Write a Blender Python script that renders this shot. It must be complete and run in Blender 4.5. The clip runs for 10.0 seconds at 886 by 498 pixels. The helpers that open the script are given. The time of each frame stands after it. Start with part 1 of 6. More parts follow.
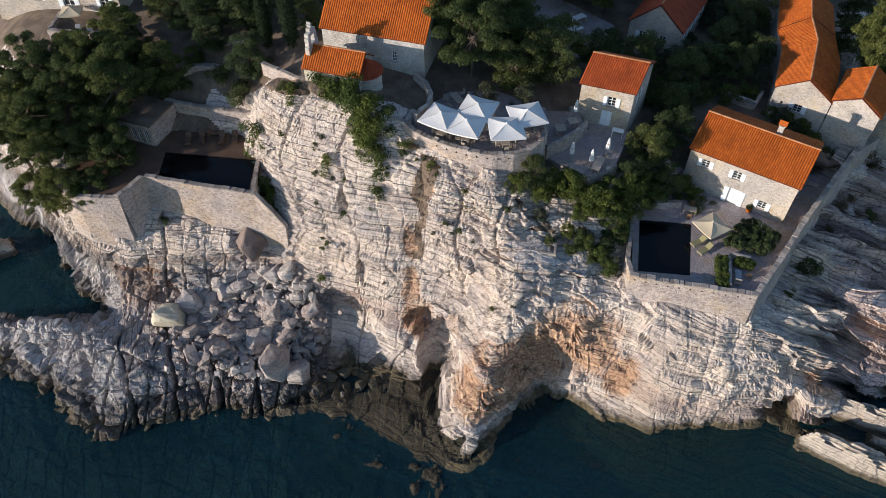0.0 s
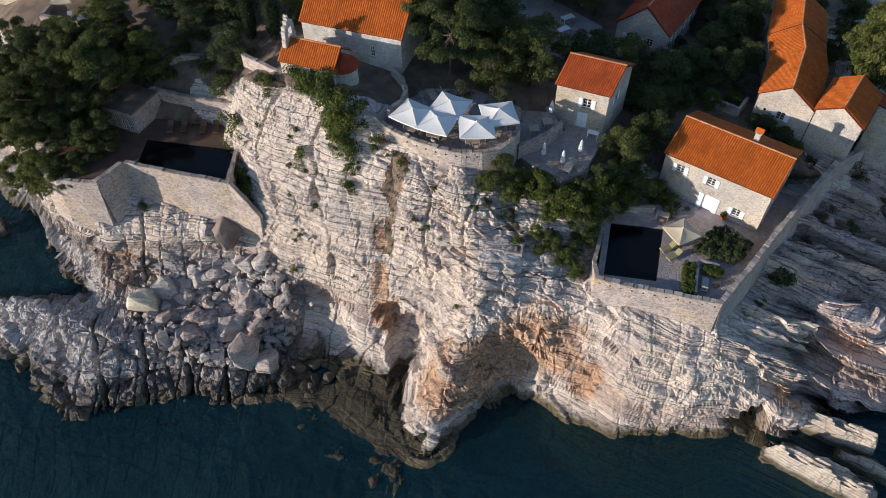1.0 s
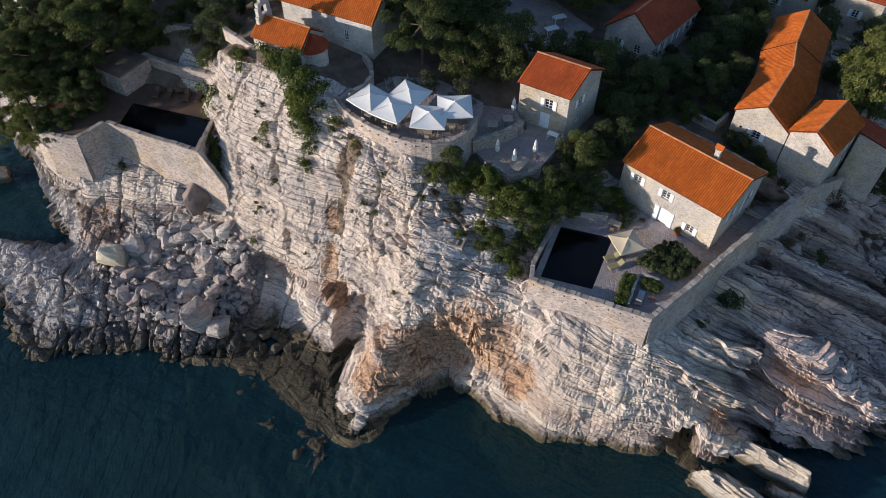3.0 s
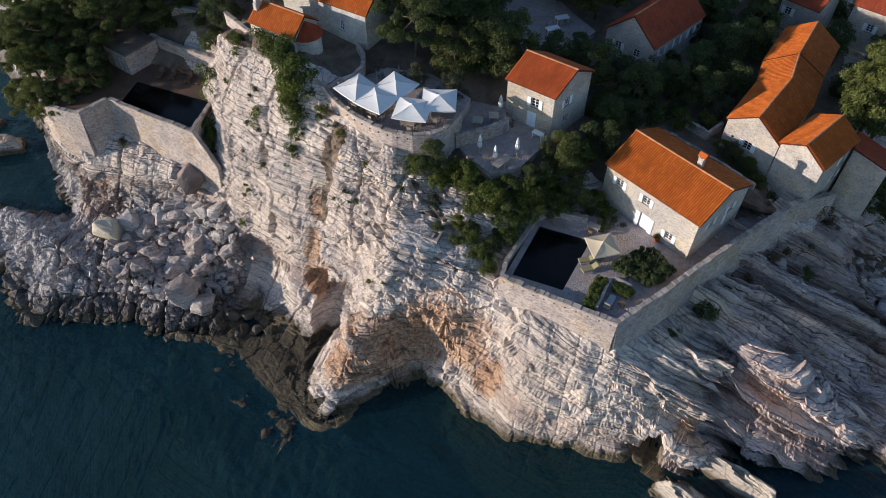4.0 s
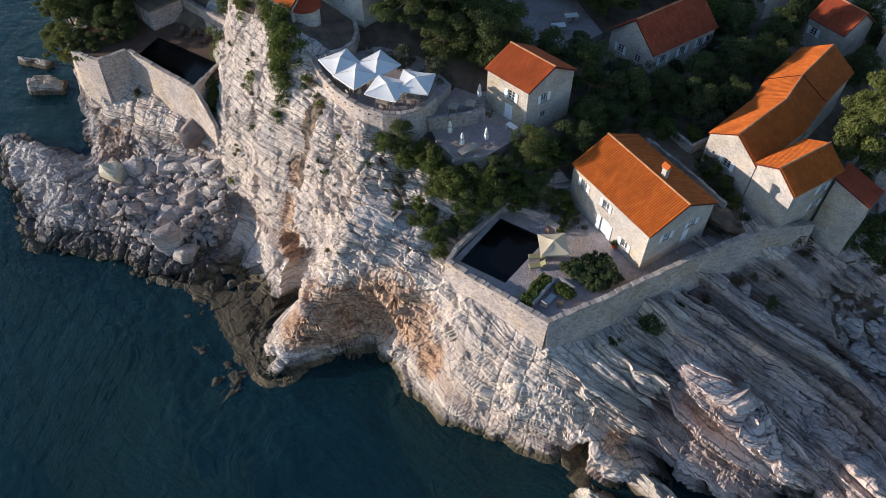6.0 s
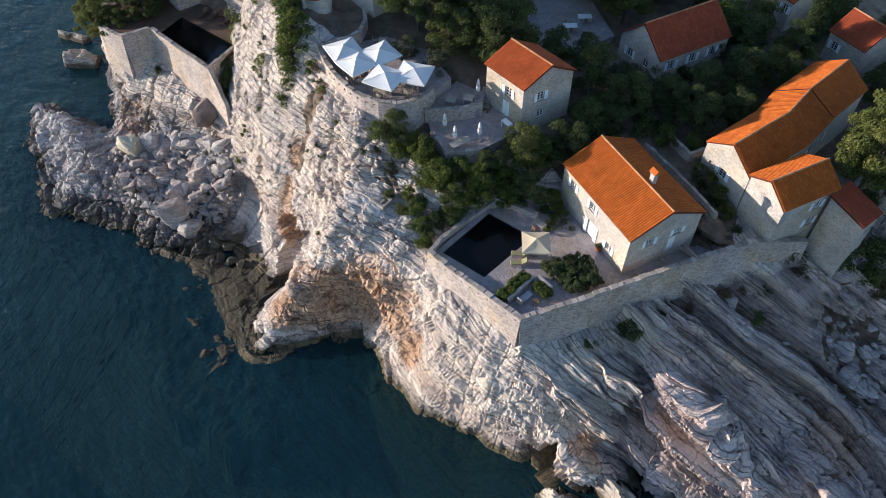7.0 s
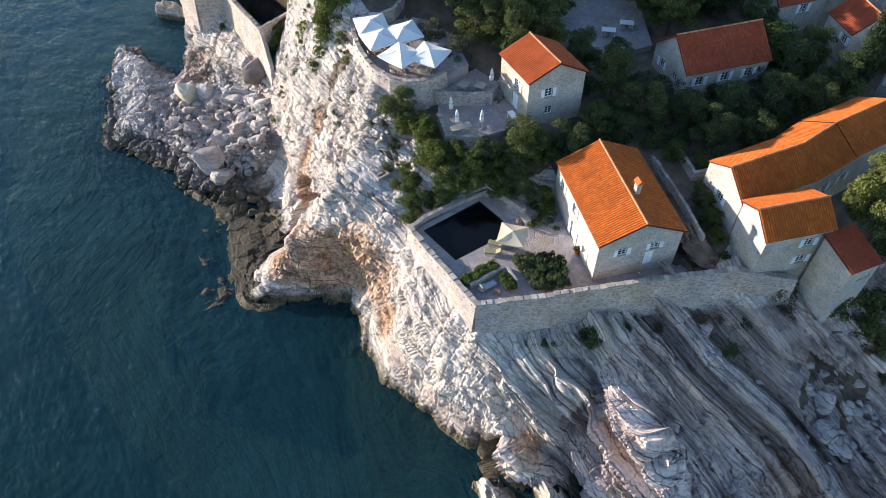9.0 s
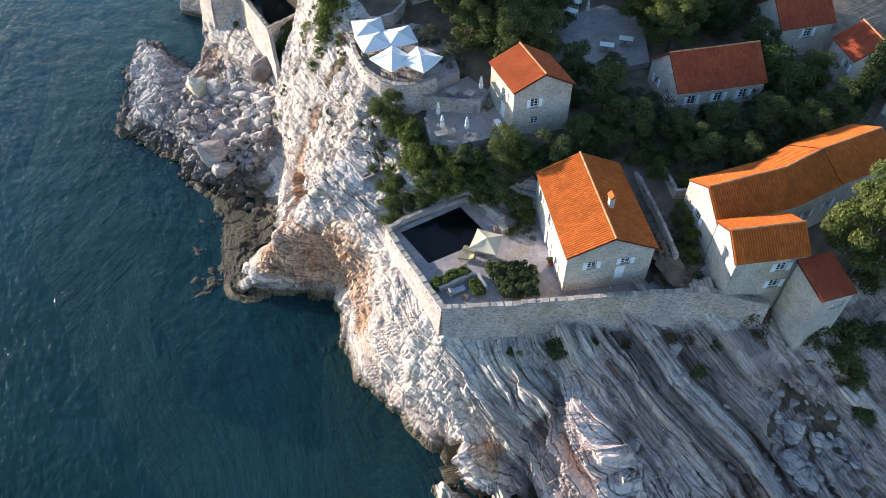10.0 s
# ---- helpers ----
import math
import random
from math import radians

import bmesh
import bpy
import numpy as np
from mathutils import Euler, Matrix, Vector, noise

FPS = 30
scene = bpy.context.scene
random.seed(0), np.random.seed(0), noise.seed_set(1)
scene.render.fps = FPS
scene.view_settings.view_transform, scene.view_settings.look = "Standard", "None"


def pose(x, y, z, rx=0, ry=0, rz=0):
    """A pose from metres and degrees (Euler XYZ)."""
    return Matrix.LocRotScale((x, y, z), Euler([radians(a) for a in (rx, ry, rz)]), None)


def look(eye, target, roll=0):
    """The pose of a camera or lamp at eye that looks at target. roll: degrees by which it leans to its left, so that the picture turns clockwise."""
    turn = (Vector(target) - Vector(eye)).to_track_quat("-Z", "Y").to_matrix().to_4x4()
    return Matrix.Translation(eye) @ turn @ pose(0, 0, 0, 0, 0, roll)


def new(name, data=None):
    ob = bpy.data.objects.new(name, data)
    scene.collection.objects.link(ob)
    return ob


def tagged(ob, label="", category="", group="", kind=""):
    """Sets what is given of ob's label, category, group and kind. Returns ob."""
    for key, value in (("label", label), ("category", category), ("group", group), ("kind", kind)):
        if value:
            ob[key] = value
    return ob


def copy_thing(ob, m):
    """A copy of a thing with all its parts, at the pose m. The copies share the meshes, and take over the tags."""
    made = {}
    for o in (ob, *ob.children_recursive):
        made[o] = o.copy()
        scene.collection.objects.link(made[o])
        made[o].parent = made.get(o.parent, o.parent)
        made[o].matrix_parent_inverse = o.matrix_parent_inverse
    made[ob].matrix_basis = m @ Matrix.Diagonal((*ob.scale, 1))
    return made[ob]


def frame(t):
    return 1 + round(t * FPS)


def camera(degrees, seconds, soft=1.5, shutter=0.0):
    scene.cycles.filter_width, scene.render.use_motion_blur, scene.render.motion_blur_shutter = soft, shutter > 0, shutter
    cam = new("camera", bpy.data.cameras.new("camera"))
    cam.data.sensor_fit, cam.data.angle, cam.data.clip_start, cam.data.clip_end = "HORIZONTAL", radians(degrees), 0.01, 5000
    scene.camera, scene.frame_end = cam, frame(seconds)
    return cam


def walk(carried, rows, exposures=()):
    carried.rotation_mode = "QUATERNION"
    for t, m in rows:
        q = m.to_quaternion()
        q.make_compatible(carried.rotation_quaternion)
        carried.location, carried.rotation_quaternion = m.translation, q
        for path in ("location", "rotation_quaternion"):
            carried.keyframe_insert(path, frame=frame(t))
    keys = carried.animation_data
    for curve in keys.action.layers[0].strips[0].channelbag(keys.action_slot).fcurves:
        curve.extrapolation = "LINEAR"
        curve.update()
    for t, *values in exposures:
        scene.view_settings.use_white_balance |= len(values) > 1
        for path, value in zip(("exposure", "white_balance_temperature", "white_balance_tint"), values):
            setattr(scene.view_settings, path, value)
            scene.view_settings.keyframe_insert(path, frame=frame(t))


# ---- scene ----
cam = camera(62.6, 10.0, soft=0.5)
PATH = [
    (0, (5.995, 0.01, 75.603), (5.964, 1.325, 74.097), 0.1),
    (0.5, (9.059, -0.023, 75.601), (8.994, 1.29, 74.094), 0.0),
    (1, (12.212, 0.187, 75.741), (12.113, 1.492, 74.229), 0.0),
    (1.5, (15.39, 0.41, 75.893), (15.254, 1.707, 74.376), 0.1),
    (2, (18.722, 0.646, 75.973), (18.543, 1.933, 74.453), 0.0),
    (2.5, (22.042, 0.901, 76.015), (21.817, 2.178, 74.492), 0.0),
    (4, (32.197, 2.158, 75.785), (31.82, 3.396, 74.261), 0.0),
    (4.5, (35.584, 2.707, 75.711), (35.155, 3.928, 74.187), 0.0),
    (5, (38.696, 3.488, 75.767), (38.22, 4.688, 74.24), -0.0),
    (5.5, (42.045, 4.457, 75.832), (41.519, 5.631, 74.301), -0.0),
    (5.7, (43.463, 4.899, 75.841), (42.916, 6.061, 74.308), -0.0),
    (7, (51.877, 7.92, 75.695), (51.187, 9.0, 74.16), -0.3),
    (7.5, (55.129, 9.224, 75.566), (54.377, 10.264, 74.033), -0.4),
    (8, (58.24, 10.68, 75.52), (57.429, 11.674, 73.986), -0.6),
    (8.5, (61.366, 12.511, 75.403), (60.495, 13.454, 73.868), -0.9),
    (9, (64.24, 14.408, 75.414), (63.32, 15.304, 73.88), -1.0),
    (9.5, (66.927, 16.453, 75.369), (65.964, 17.314, 73.842), -0.9),
    (10, (69.497, 18.581, 75.285), (68.491, 19.418, 73.772), -0.8),
]
EXPOSURES = [(0.0, 0.32, 6300, 13), (2.5, 0.32, 6300, 14), (5.0, 0.42, 6250, 14), (7.0, 0.78, 6250, 13), (10.0, 1.40, 6250, 11)]
walk(cam, [(t, look(eye, target, roll)) for t, eye, target, roll in PATH], EXPOSURES)

# ---- world and sun ----
SUN_AZ, SUN_EL = radians(-114.0), radians(12.3)
sun_way = Vector((math.sin(SUN_AZ) * math.cos(SUN_EL), math.cos(SUN_AZ) * math.cos(SUN_EL), math.sin(SUN_EL)))
world = bpy.data.worlds.new("sky")
scene.world = world
world.use_nodes = True
sky = world.node_tree.nodes.new("ShaderNodeTexSky")
sky.sky_type, sky.sun_disc = "NISHITA", False
sky.sun_elevation, sky.sun_rotation = SUN_EL, SUN_AZ
sky.air_density, sky.dust_density, sky.ozone_density = 1.0, 0.35, 2.4
background = world.node_tree.nodes["Background"]
world.node_tree.links.new(sky.outputs[0], background.inputs[0])
background.inputs[1].default_value = 0.15
sun = new("sun", bpy.data.lights.new("sun", "SUN"))
sun.data.energy, sun.data.angle, sun.data.color = 4.4, radians(0.6), (1.0, 0.885, 0.75)
sun.matrix_basis = look(sun_way * 200, (0, 0, 0))

# ---- materials ----
def nodes_of(name):
    m = bpy.data.materials.new(name)
    m.use_nodes = True
    nt = m.node_tree
    return m, nt, nt.nodes["Principled BSDF"]


def node(nt, kind, **values):
    n = nt.nodes.new(kind)
    for key, value in values.items():
        n.inputs[key].default_value = value
    return n


def link(nt, a, out, b, into):
    nt.links.new(a.outputs[out], b.inputs[into])


def ramp(nt, source, out, stops):
    r = nt.nodes.new("ShaderNodeValToRGB")
    link(nt, source, out, r, "Fac")
    cr = r.color_ramp
    while len(cr.elements) < len(stops):
        cr.elements.new(0.5)
    for e, (at, c) in zip(cr.elements, stops):
        e.position = at
        e.color = (*c, 1) if len(c) == 3 else (c[0], c[0], c[0], 1)
    return r


def mixed(nt, fac, fac_out, a, a_out, b, b_out, blend="MIX", amount=1.0):
    m = nt.nodes.new("ShaderNodeMix")
    m.data_type, m.blend_type = "RGBA", blend
    if fac is None:
        m.inputs[0].default_value = amount
    else:
        link(nt, fac, fac_out, m, 0)
    nt.links.new(a.outputs[a_out], m.inputs[6])
    if isinstance(b, tuple):
        m.inputs[7].default_value = (*b, 1)
    else:
        nt.links.new(b.outputs[b_out], m.inputs[7])
    return m


def bumped(nt, bsdf, height, out, strength, distance, before=None):
    b = node(nt, "ShaderNodeBump", Strength=strength, Distance=distance)
    link(nt, height, out, b, "Height")
    if before:
        link(nt, before, "Normal", b, "Normal")
    link(nt, b, "Normal", bsdf, "Normal")
    return b


def position(nt, scale=(1, 1, 1), turn=(0, 0, 0)):
    g = nt.nodes.new("ShaderNodeNewGeometry")
    m = nt.nodes.new("ShaderNodeMapping")
    link(nt, g, "Position", m, "Vector")
    m.inputs["Scale"].default_value = scale
    m.inputs["Rotation"].default_value = turn
    return m


def plain(name, colour, rough=0.6, vary=0.15, scale=3.0, bump=0.0, metal=0.0, each=0.0):
    """A surface with mottling at two scales, and a shift from object to object."""
    m, nt, b = nodes_of(name)
    p = position(nt)
    big = node(nt, "ShaderNodeTexNoise", Scale=scale * 0.25, Detail=3.0)
    fine = node(nt, "ShaderNodeTexNoise", Scale=scale * 4, Detail=5.0)
    link(nt, p, 0, big, "Vector"), link(nt, p, 0, fine, "Vector")
    lo, hi = tuple(c * (1 - vary) for c in colour), tuple(min(1, c * (1 + vary)) for c in colour)
    c1 = ramp(nt, big, "Fac", [(0.3, lo), (0.7, hi)])
    c2 = ramp(nt, fine, "Fac", [(0.25, (1 - vary,)), (0.75, (1 + 0.0,))])
    out = mixed(nt, None, 0, c1, 0, c2, 0, "MULTIPLY")
    if each:
        info = nt.nodes.new("ShaderNodeObjectInfo")
        r = ramp(nt, info, "Random", [(0, (1 - each,)), (1, (1.0,))])
        out = mixed(nt, None, 0, out, 2, r, 0, "MULTIPLY")
    link(nt, out, 2, b, "Base Color")
    b.inputs["Roughness"].default_value, b.inputs["Metallic"].default_value = rough, metal
    if bump:
        bumped(nt, b, fine, "Fac", bump, 0.05)
    return m


def math_node(nt, op, *sources):
    n = nt.nodes.new("ShaderNodeMath")
    n.operation = op
    for k, s in enumerate(sources):
        if isinstance(s, tuple):
            nt.links.new(s[0].outputs[s[1]], n.inputs[k])
        else:
            n.inputs[k].default_value = s
    return n


def rock_material(name, pale, warm, dark, ochre_amount, spots, bed=0.5, lines=0.75, wander=0.8, bands=0.82, laid=True, spray_shade=1.2):
    """Bedded limestone: thin beds parted by dark cracks, ochre seeps, a dark tidal band. spots: seeps (x, y, z, radius)."""
    m, nt, b = nodes_of(name)
    p = position(nt)
    sep = nt.nodes.new("ShaderNodeSeparateXYZ")
    link(nt, p, 0, sep, 0)
    x, y, z = (sep, 0), (sep, 1), (sep, 2)
    # height across the beds: from the ground's own bedding, or level for loose pieces
    if laid:
        s = nt.nodes.new("ShaderNodeAttribute")
        s.attribute_name = "bedding"
        s = math_node(nt, "MULTIPLY", (s, "Fac"), 1.0)
    else:
        s = math_node(nt, "MULTIPLY_ADD", y, 0.3, z)
    sway = node(nt, "ShaderNodeTexNoise", Scale=0.13, Detail=2.0, Roughness=0.5)
    link(nt, p, 0, sway, "Vector")
    off = math_node(nt, "ABSOLUTE", (math_node(nt, "SUBTRACT", x, 13.0), 0), 0.0)
    fold = math_node(nt, "MAXIMUM", (math_node(nt, "MULTIPLY_ADD", (off, 0), -0.18, 1.6), 0), 0.0)
    fold = math_node(nt, "ADD", (fold, 0), wander)
    s = math_node(nt, "MULTIPLY_ADD", (sway, "Fac"), (fold, 0), (s, 0))
    grain = node(nt, "ShaderNodeTexNoise", Scale=2.4, Detail=9.0, Roughness=0.72)
    link(nt, p, 0, grain, "Vector")
    s = math_node(nt, "MULTIPLY_ADD", (grain, "Fac"), 0.24, (s, 0))

    def beds(thick):
        k = math_node(nt, "DIVIDE", (s, 0), thick)
        e = node(nt, "ShaderNodeTexVoronoi", Scale=1.0, Randomness=0.75)
        e.voronoi_dimensions, e.feature = "1D", "DISTANCE_TO_EDGE"
        link(nt, k, 0, e, "W")
        c = node(nt, "ShaderNodeTexVoronoi", Scale=1.0, Randomness=0.75)
        c.voronoi_dimensions = "1D"
        link(nt, k, 0, c, "W")
        r = nt.nodes.new("ShaderNodeSeparateColor")
        link(nt, c, "Color", r, 0)
        return e, r

    e1, r1 = beds(bed)
    e2, r2 = beds(bed * 0.42)
    e3, r3 = beds(bed * 5.5)
    broad = node(nt, "ShaderNodeTexNoise", Scale=0.10, Detail=5.0, Roughness=0.6)
    link(nt, p, 0, broad, "Vector")
    base = ramp(nt, broad, "Fac", [(0.35, warm), (0.6, pale)])
    tone = ramp(nt, r1, 0, [(0.0, (0.80, 0.79, 0.78)), (0.5, (0.95, 0.94, 0.93)), (1.0, (1.0, 1.0, 1.0))])
    base = mixed(nt, None, 0, base, 0, tone, 0, "MULTIPLY")
    wide = ramp(nt, r3, 0, [(0.0, (bands, bands * 0.93, bands * 0.9)), (0.6, (1.0, 1.0, 1.0))])
    base = mixed(nt, None, 0, base, 2, wide, 0, "MULTIPLY")
    # grey weathered skin in patches
    skin = node(nt, "ShaderNodeTexNoise", Scale=0.42, Detail=8.0, Roughness=0.68)
    link(nt, p, 0, skin, "Vector")
    sk = ramp(nt, skin, "Fac", [(0.36, (0.72, 0.72, 0.76)), (0.48, (0.97, 0.96, 0.96)), (0.64, (1.0, 0.985, 0.95))])
    base = mixed(nt, None, 0, base, 2, sk, 0, "MULTIPLY")
    # seeps
    blot = node(nt, "ShaderNodeTexNoise", Scale=0.5, Detail=7.0, Roughness=0.7)
    link(nt, p, 0, blot, "Vector")
    total = None
    for sx, sy, sz, rad, tall in spots:
        d = nt.nodes.new("ShaderNodeVectorMath")
        d.operation = "SUBTRACT"
        link(nt, p, 0, d, 0)
        d.inputs[1].default_value = (sx, sy, sz)
        d2 = nt.nodes.new("ShaderNodeVectorMath")
        d2.operation = "MULTIPLY"
        nt.links.new(d.outputs[0], d2.inputs[0])
        d2.inputs[1].default_value = (1 / rad, 1 / rad, 1 / tall)
        ln = nt.nodes.new("ShaderNodeVectorMath")
        ln.operation = "LENGTH"
        nt.links.new(d2.outputs[0], ln.inputs[0])
        near = math_node(nt, "SUBTRACT", 1.0, (ln, 1))
        total = near if total is None else math_node(nt, "MAXIMUM", (total, 0), (near, 0))
    seep = math_node(nt, "MULTIPLY_ADD", (blot, "Fac"), 2.0, -1.15)
    if total is not None:
        seep = math_node(nt, "ADD", (seep, 0), (math_node(nt, "MAXIMUM", (math_node(nt, "MULTIPLY", (total, 0), 1.5), 0), -0.25), 0))
    sm = ramp(nt, seep, 0, [(0.0, (0.0,)), (0.45, (ochre_amount,))])
    hue = ramp(nt, grain, "Fac", [(0.38, (0.36, 0.16, 0.085)), (0.5, (0.52, 0.29, 0.15)), (0.62, (0.66, 0.44, 0.24))])
    base = mixed(nt, sm, 0, base, 2, hue, 0)
    # weathering grain
    g = ramp(nt, grain, "Fac", [(0.34, (0.30,)), (0.46, (0.82,)), (0.60, (1.0,))])
    base = mixed(nt, None, 0, base, 2, g, 0, "MULTIPLY", 0.48)
    # dark partings between beds, broken along their length
    part1 = ramp(nt, e1, "Distance", [(0.02, (0.16, 0.13, 0.12)), (0.085, (1.0, 1.0, 1.0))])
    along = nt.nodes.new("ShaderNodeCombineXYZ")
    nt.links.new(math_node(nt, "MULTIPLY", x, 0.33).outputs[0], along.inputs[0])
    nt.links.new(math_node(nt, "MULTIPLY", y, 0.33).outputs[0], along.inputs[1])
    nt.links.new(math_node(nt, "MULTIPLY", (s, 0), 1.3 / bed).outputs[0], along.inputs[2])
    run = node(nt, "ShaderNodeTexNoise", Scale=1.0, Detail=3.0, Roughness=0.6)
    nt.links.new(along.outputs[0], run.inputs["Vector"])
    where = ramp(nt, run, "Fac", [(0.40, (0.96,)), (0.55, (0.0,))])
    dim = mixed(nt, where, 0, part1, 0, (1.0, 1.0, 1.0), 0)
    base = mixed(nt, None, 0, base, 2, dim, 2, "MULTIPLY", lines)
    part2 = ramp(nt, e2, "Distance", [(0.02, (0.18,)), (0.12, (1.0,))])
    where2 = ramp(nt, run, "Fac", [(0.40, (0.1,)), (0.54, (0.9,))])
    dim2 = mixed(nt, where2, 0, part2, 0, (1.0, 1.0, 1.0), 0)
    base = mixed(nt, None, 0, base, 2, dim2, 2, "MULTIPLY", lines * 0.5)
    # joints across the beds
    comb = nt.nodes.new("ShaderNodeCombineXYZ")
    nt.links.new(math_node(nt, "MULTIPLY", x, 0.45).outputs[0], comb.inputs[0])
    nt.links.new(math_node(nt, "MULTIPLY", y, 0.45).outputs[0], comb.inputs[1])
    nt.links.new(math_node(nt, "MULTIPLY", (s, 0), 0.75).outputs[0], comb.inputs[2])
    jit = nt.nodes.new("ShaderNodeVectorMath")
    jit.operation = "MULTIPLY_ADD"
    link(nt, grain, "Color", jit, 0)
    jit.inputs[1].default_value = (0.35, 0.35, 0.35)
    nt.links.new(comb.outputs[0], jit.inputs[2])
    je = node(nt, "ShaderNodeTexVoronoi", Scale=1.0, Randomness=1.0)
    je.feature = "DISTANCE_TO_EDGE"
    nt.links.new(jit.outputs[0], je.inputs["Vector"])
    jc = node(nt, "ShaderNodeTexVoronoi", Scale=1.0, Randomness=1.0)
    nt.links.new(jit.outputs[0], jc.inputs["Vector"])
    jt = nt.nodes.new("ShaderNodeSeparateColor")
    link(nt, jc, "Color", jt, 0)
    each = ramp(nt, jt, 0, [(0.0, (0.82, 0.80, 0.80)), (0.4, (0.98, 0.97, 0.96)), (1.0, (1.0, 0.99, 0.97))])
    base = mixed(nt, None, 0, base, 2, each, 0, "MULTIPLY")
    jr = ramp(nt, je, "Distance", [(0.0, (0.25,)), (0.045, (1.0,))])
    wj = ramp(nt, sway, "Fac", [(0.46, (0.0,)), (0.70, (0.6,))])
    dj = mixed(nt, wj, 0, jr, 0, (1.0, 1.0, 1.0), 0)
    base = mixed(nt, None, 0, base, 2, dj, 2, "MULTIPLY", 0.7)
    pits = node(nt, "ShaderNodeTexNoise", Scale=1.1, Detail=7.0, Roughness=0.75)
    link(nt, p, 0, pits, "Vector")
    pr = ramp(nt, pits, "Fac", [(0.32, (0.35,)), (0.42, (1.0,))])
    base = mixed(nt, None, 0, base, 2, pr, 0, "MULTIPLY", 0.55)
    # black lichen where the spray reaches, and shade of the low faces painted in
    lift = math_node(nt, "MULTIPLY_ADD", (skin, "Fac"), -4.0 * spray_shade, z)
    sp = ramp(nt, math_node(nt, "MULTIPLY_ADD", (lift, 0), 0.25, 0.5), 0, [(0.30, (0.34, 0.33, 0.32)), (0.62, (1.0, 1.0, 1.0))])
    base = mixed(nt, None, 0, base, 2, sp, 0, "MULTIPLY")
    # tidal band
    tide = ramp(nt, math_node(nt, "MULTIPLY_ADD", (blot, "Fac"), -1.1, z), 0, [(0.0, (1.0,)), (0.35, (0.0,))])
    weed = ramp(nt, grain, "Fac", [(0.4, dark), (0.62, tuple(v * k for v, k in zip(dark, (2.3, 2.1, 1.6))))])
    base = mixed(nt, tide, 0, base, 2, weed, 0)
    link(nt, base, 2, b, "Base Color")
    b.inputs["Roughness"].default_value = 0.88
    h1 = math_node(nt, "MULTIPLY_ADD", (part1, 0), 0.5, (r1, 0))
    b1 = bumped(nt, b, h1, 0, 0.9, 0.14)
    h2 = math_node(nt, "MULTIPLY_ADD", (part2, 0), 0.5, (r2, 0))
    b2 = bumped(nt, b, h2, 0, 0.7, 0.10, b1)
    bumped(nt, b, grain, "Fac", 0.8, 0.25, b2)
    return m


def stone_wall_material(name, pale, dark, size=(2.3, 2.3, 4.2), mortar=(0.5, 0.46, 0.4)):
    """Squared rubble laid in lime mortar."""
    m, nt, b = nodes_of(name)
    p = position(nt, size)
    wob = node(nt, "ShaderNodeTexNoise", Scale=0.7, Detail=2.0)
    link(nt, p, 0, wob, "Vector")
    shift = nt.nodes.new("ShaderNodeVectorMath")
    shift.operation = "MULTIPLY_ADD"
    link(nt, wob, "Color", shift, 0)
    shift.inputs[1].default_value = (0.5, 0.5, 0.3)
    link(nt, p, 0, shift, 2)
    cell = node(nt, "ShaderNodeTexVoronoi", Scale=1.0, Randomness=0.8)
    link(nt, shift, 0, cell, "Vector")
    edge = node(nt, "ShaderNodeTexVoronoi", Scale=1.0, Randomness=0.8)
    edge.feature = "DISTANCE_TO_EDGE"
    link(nt, shift, 0, edge, "Vector")
    sep = nt.nodes.new("ShaderNodeSeparateColor")
    link(nt, cell, "Color", sep, 0)
    c = ramp(nt, sep, 0, [(0.0, dark), (0.55, pale), (1.0, tuple(min(1, v * 1.12) for v in pale))])
    q = position(nt)
    stain = node(nt, "ShaderNodeTexNoise", Scale=0.45, Detail=5.0, Roughness=0.65)
    link(nt, q, 0, stain, "Vector")
    st = ramp(nt, stain, "Fac", [(0.3, (0.62,)), (0.62, (1.0,))])
    c = mixed(nt, None, 0, c, 0, st, 0, "MULTIPLY")
    lichen = node(nt, "ShaderNodeTexNoise", Scale=0.22, Detail=6.0, Roughness=0.7)
    link(nt, q, 0, lichen, "Vector")
    li = ramp(nt, lichen, "Fac", [(0.38, (0.86, 0.88, 0.95)), (0.5, (1.0, 1.0, 1.0)), (0.66, (1.05, 0.92, 0.68))])
    c = mixed(nt, None, 0, c, 2, li, 0, "MULTIPLY")
    gap = ramp(nt, edge, "Distance", [(0.02, (1.0,)), (0.08, (0.0,))])
    c = mixed(nt, gap, 0, c, 2, mortar, 0)
    fine = node(nt, "ShaderNodeTexNoise", Scale=14.0, Detail=5.0)
    link(nt, q, 0, fine, "Vector")
    f = ramp(nt, fine, "Fac", [(0.25, (0.75,)), (0.6, (1.0,))])
    c = mixed(nt, None, 0, c, 2, f, 0, "MULTIPLY")
    link(nt, c, 2, b, "Base Color")
    b.inputs["Roughness"].default_value = 0.9
    h = ramp(nt, edge, "Distance", [(0.0, (0.0,)), (0.16, (1.0,))])
    b1 = bumped(nt, b, h, 0, 0.6, 0.05)
    bumped(nt, b, fine, "Fac", 0.5, 0.03, b1)
    return m


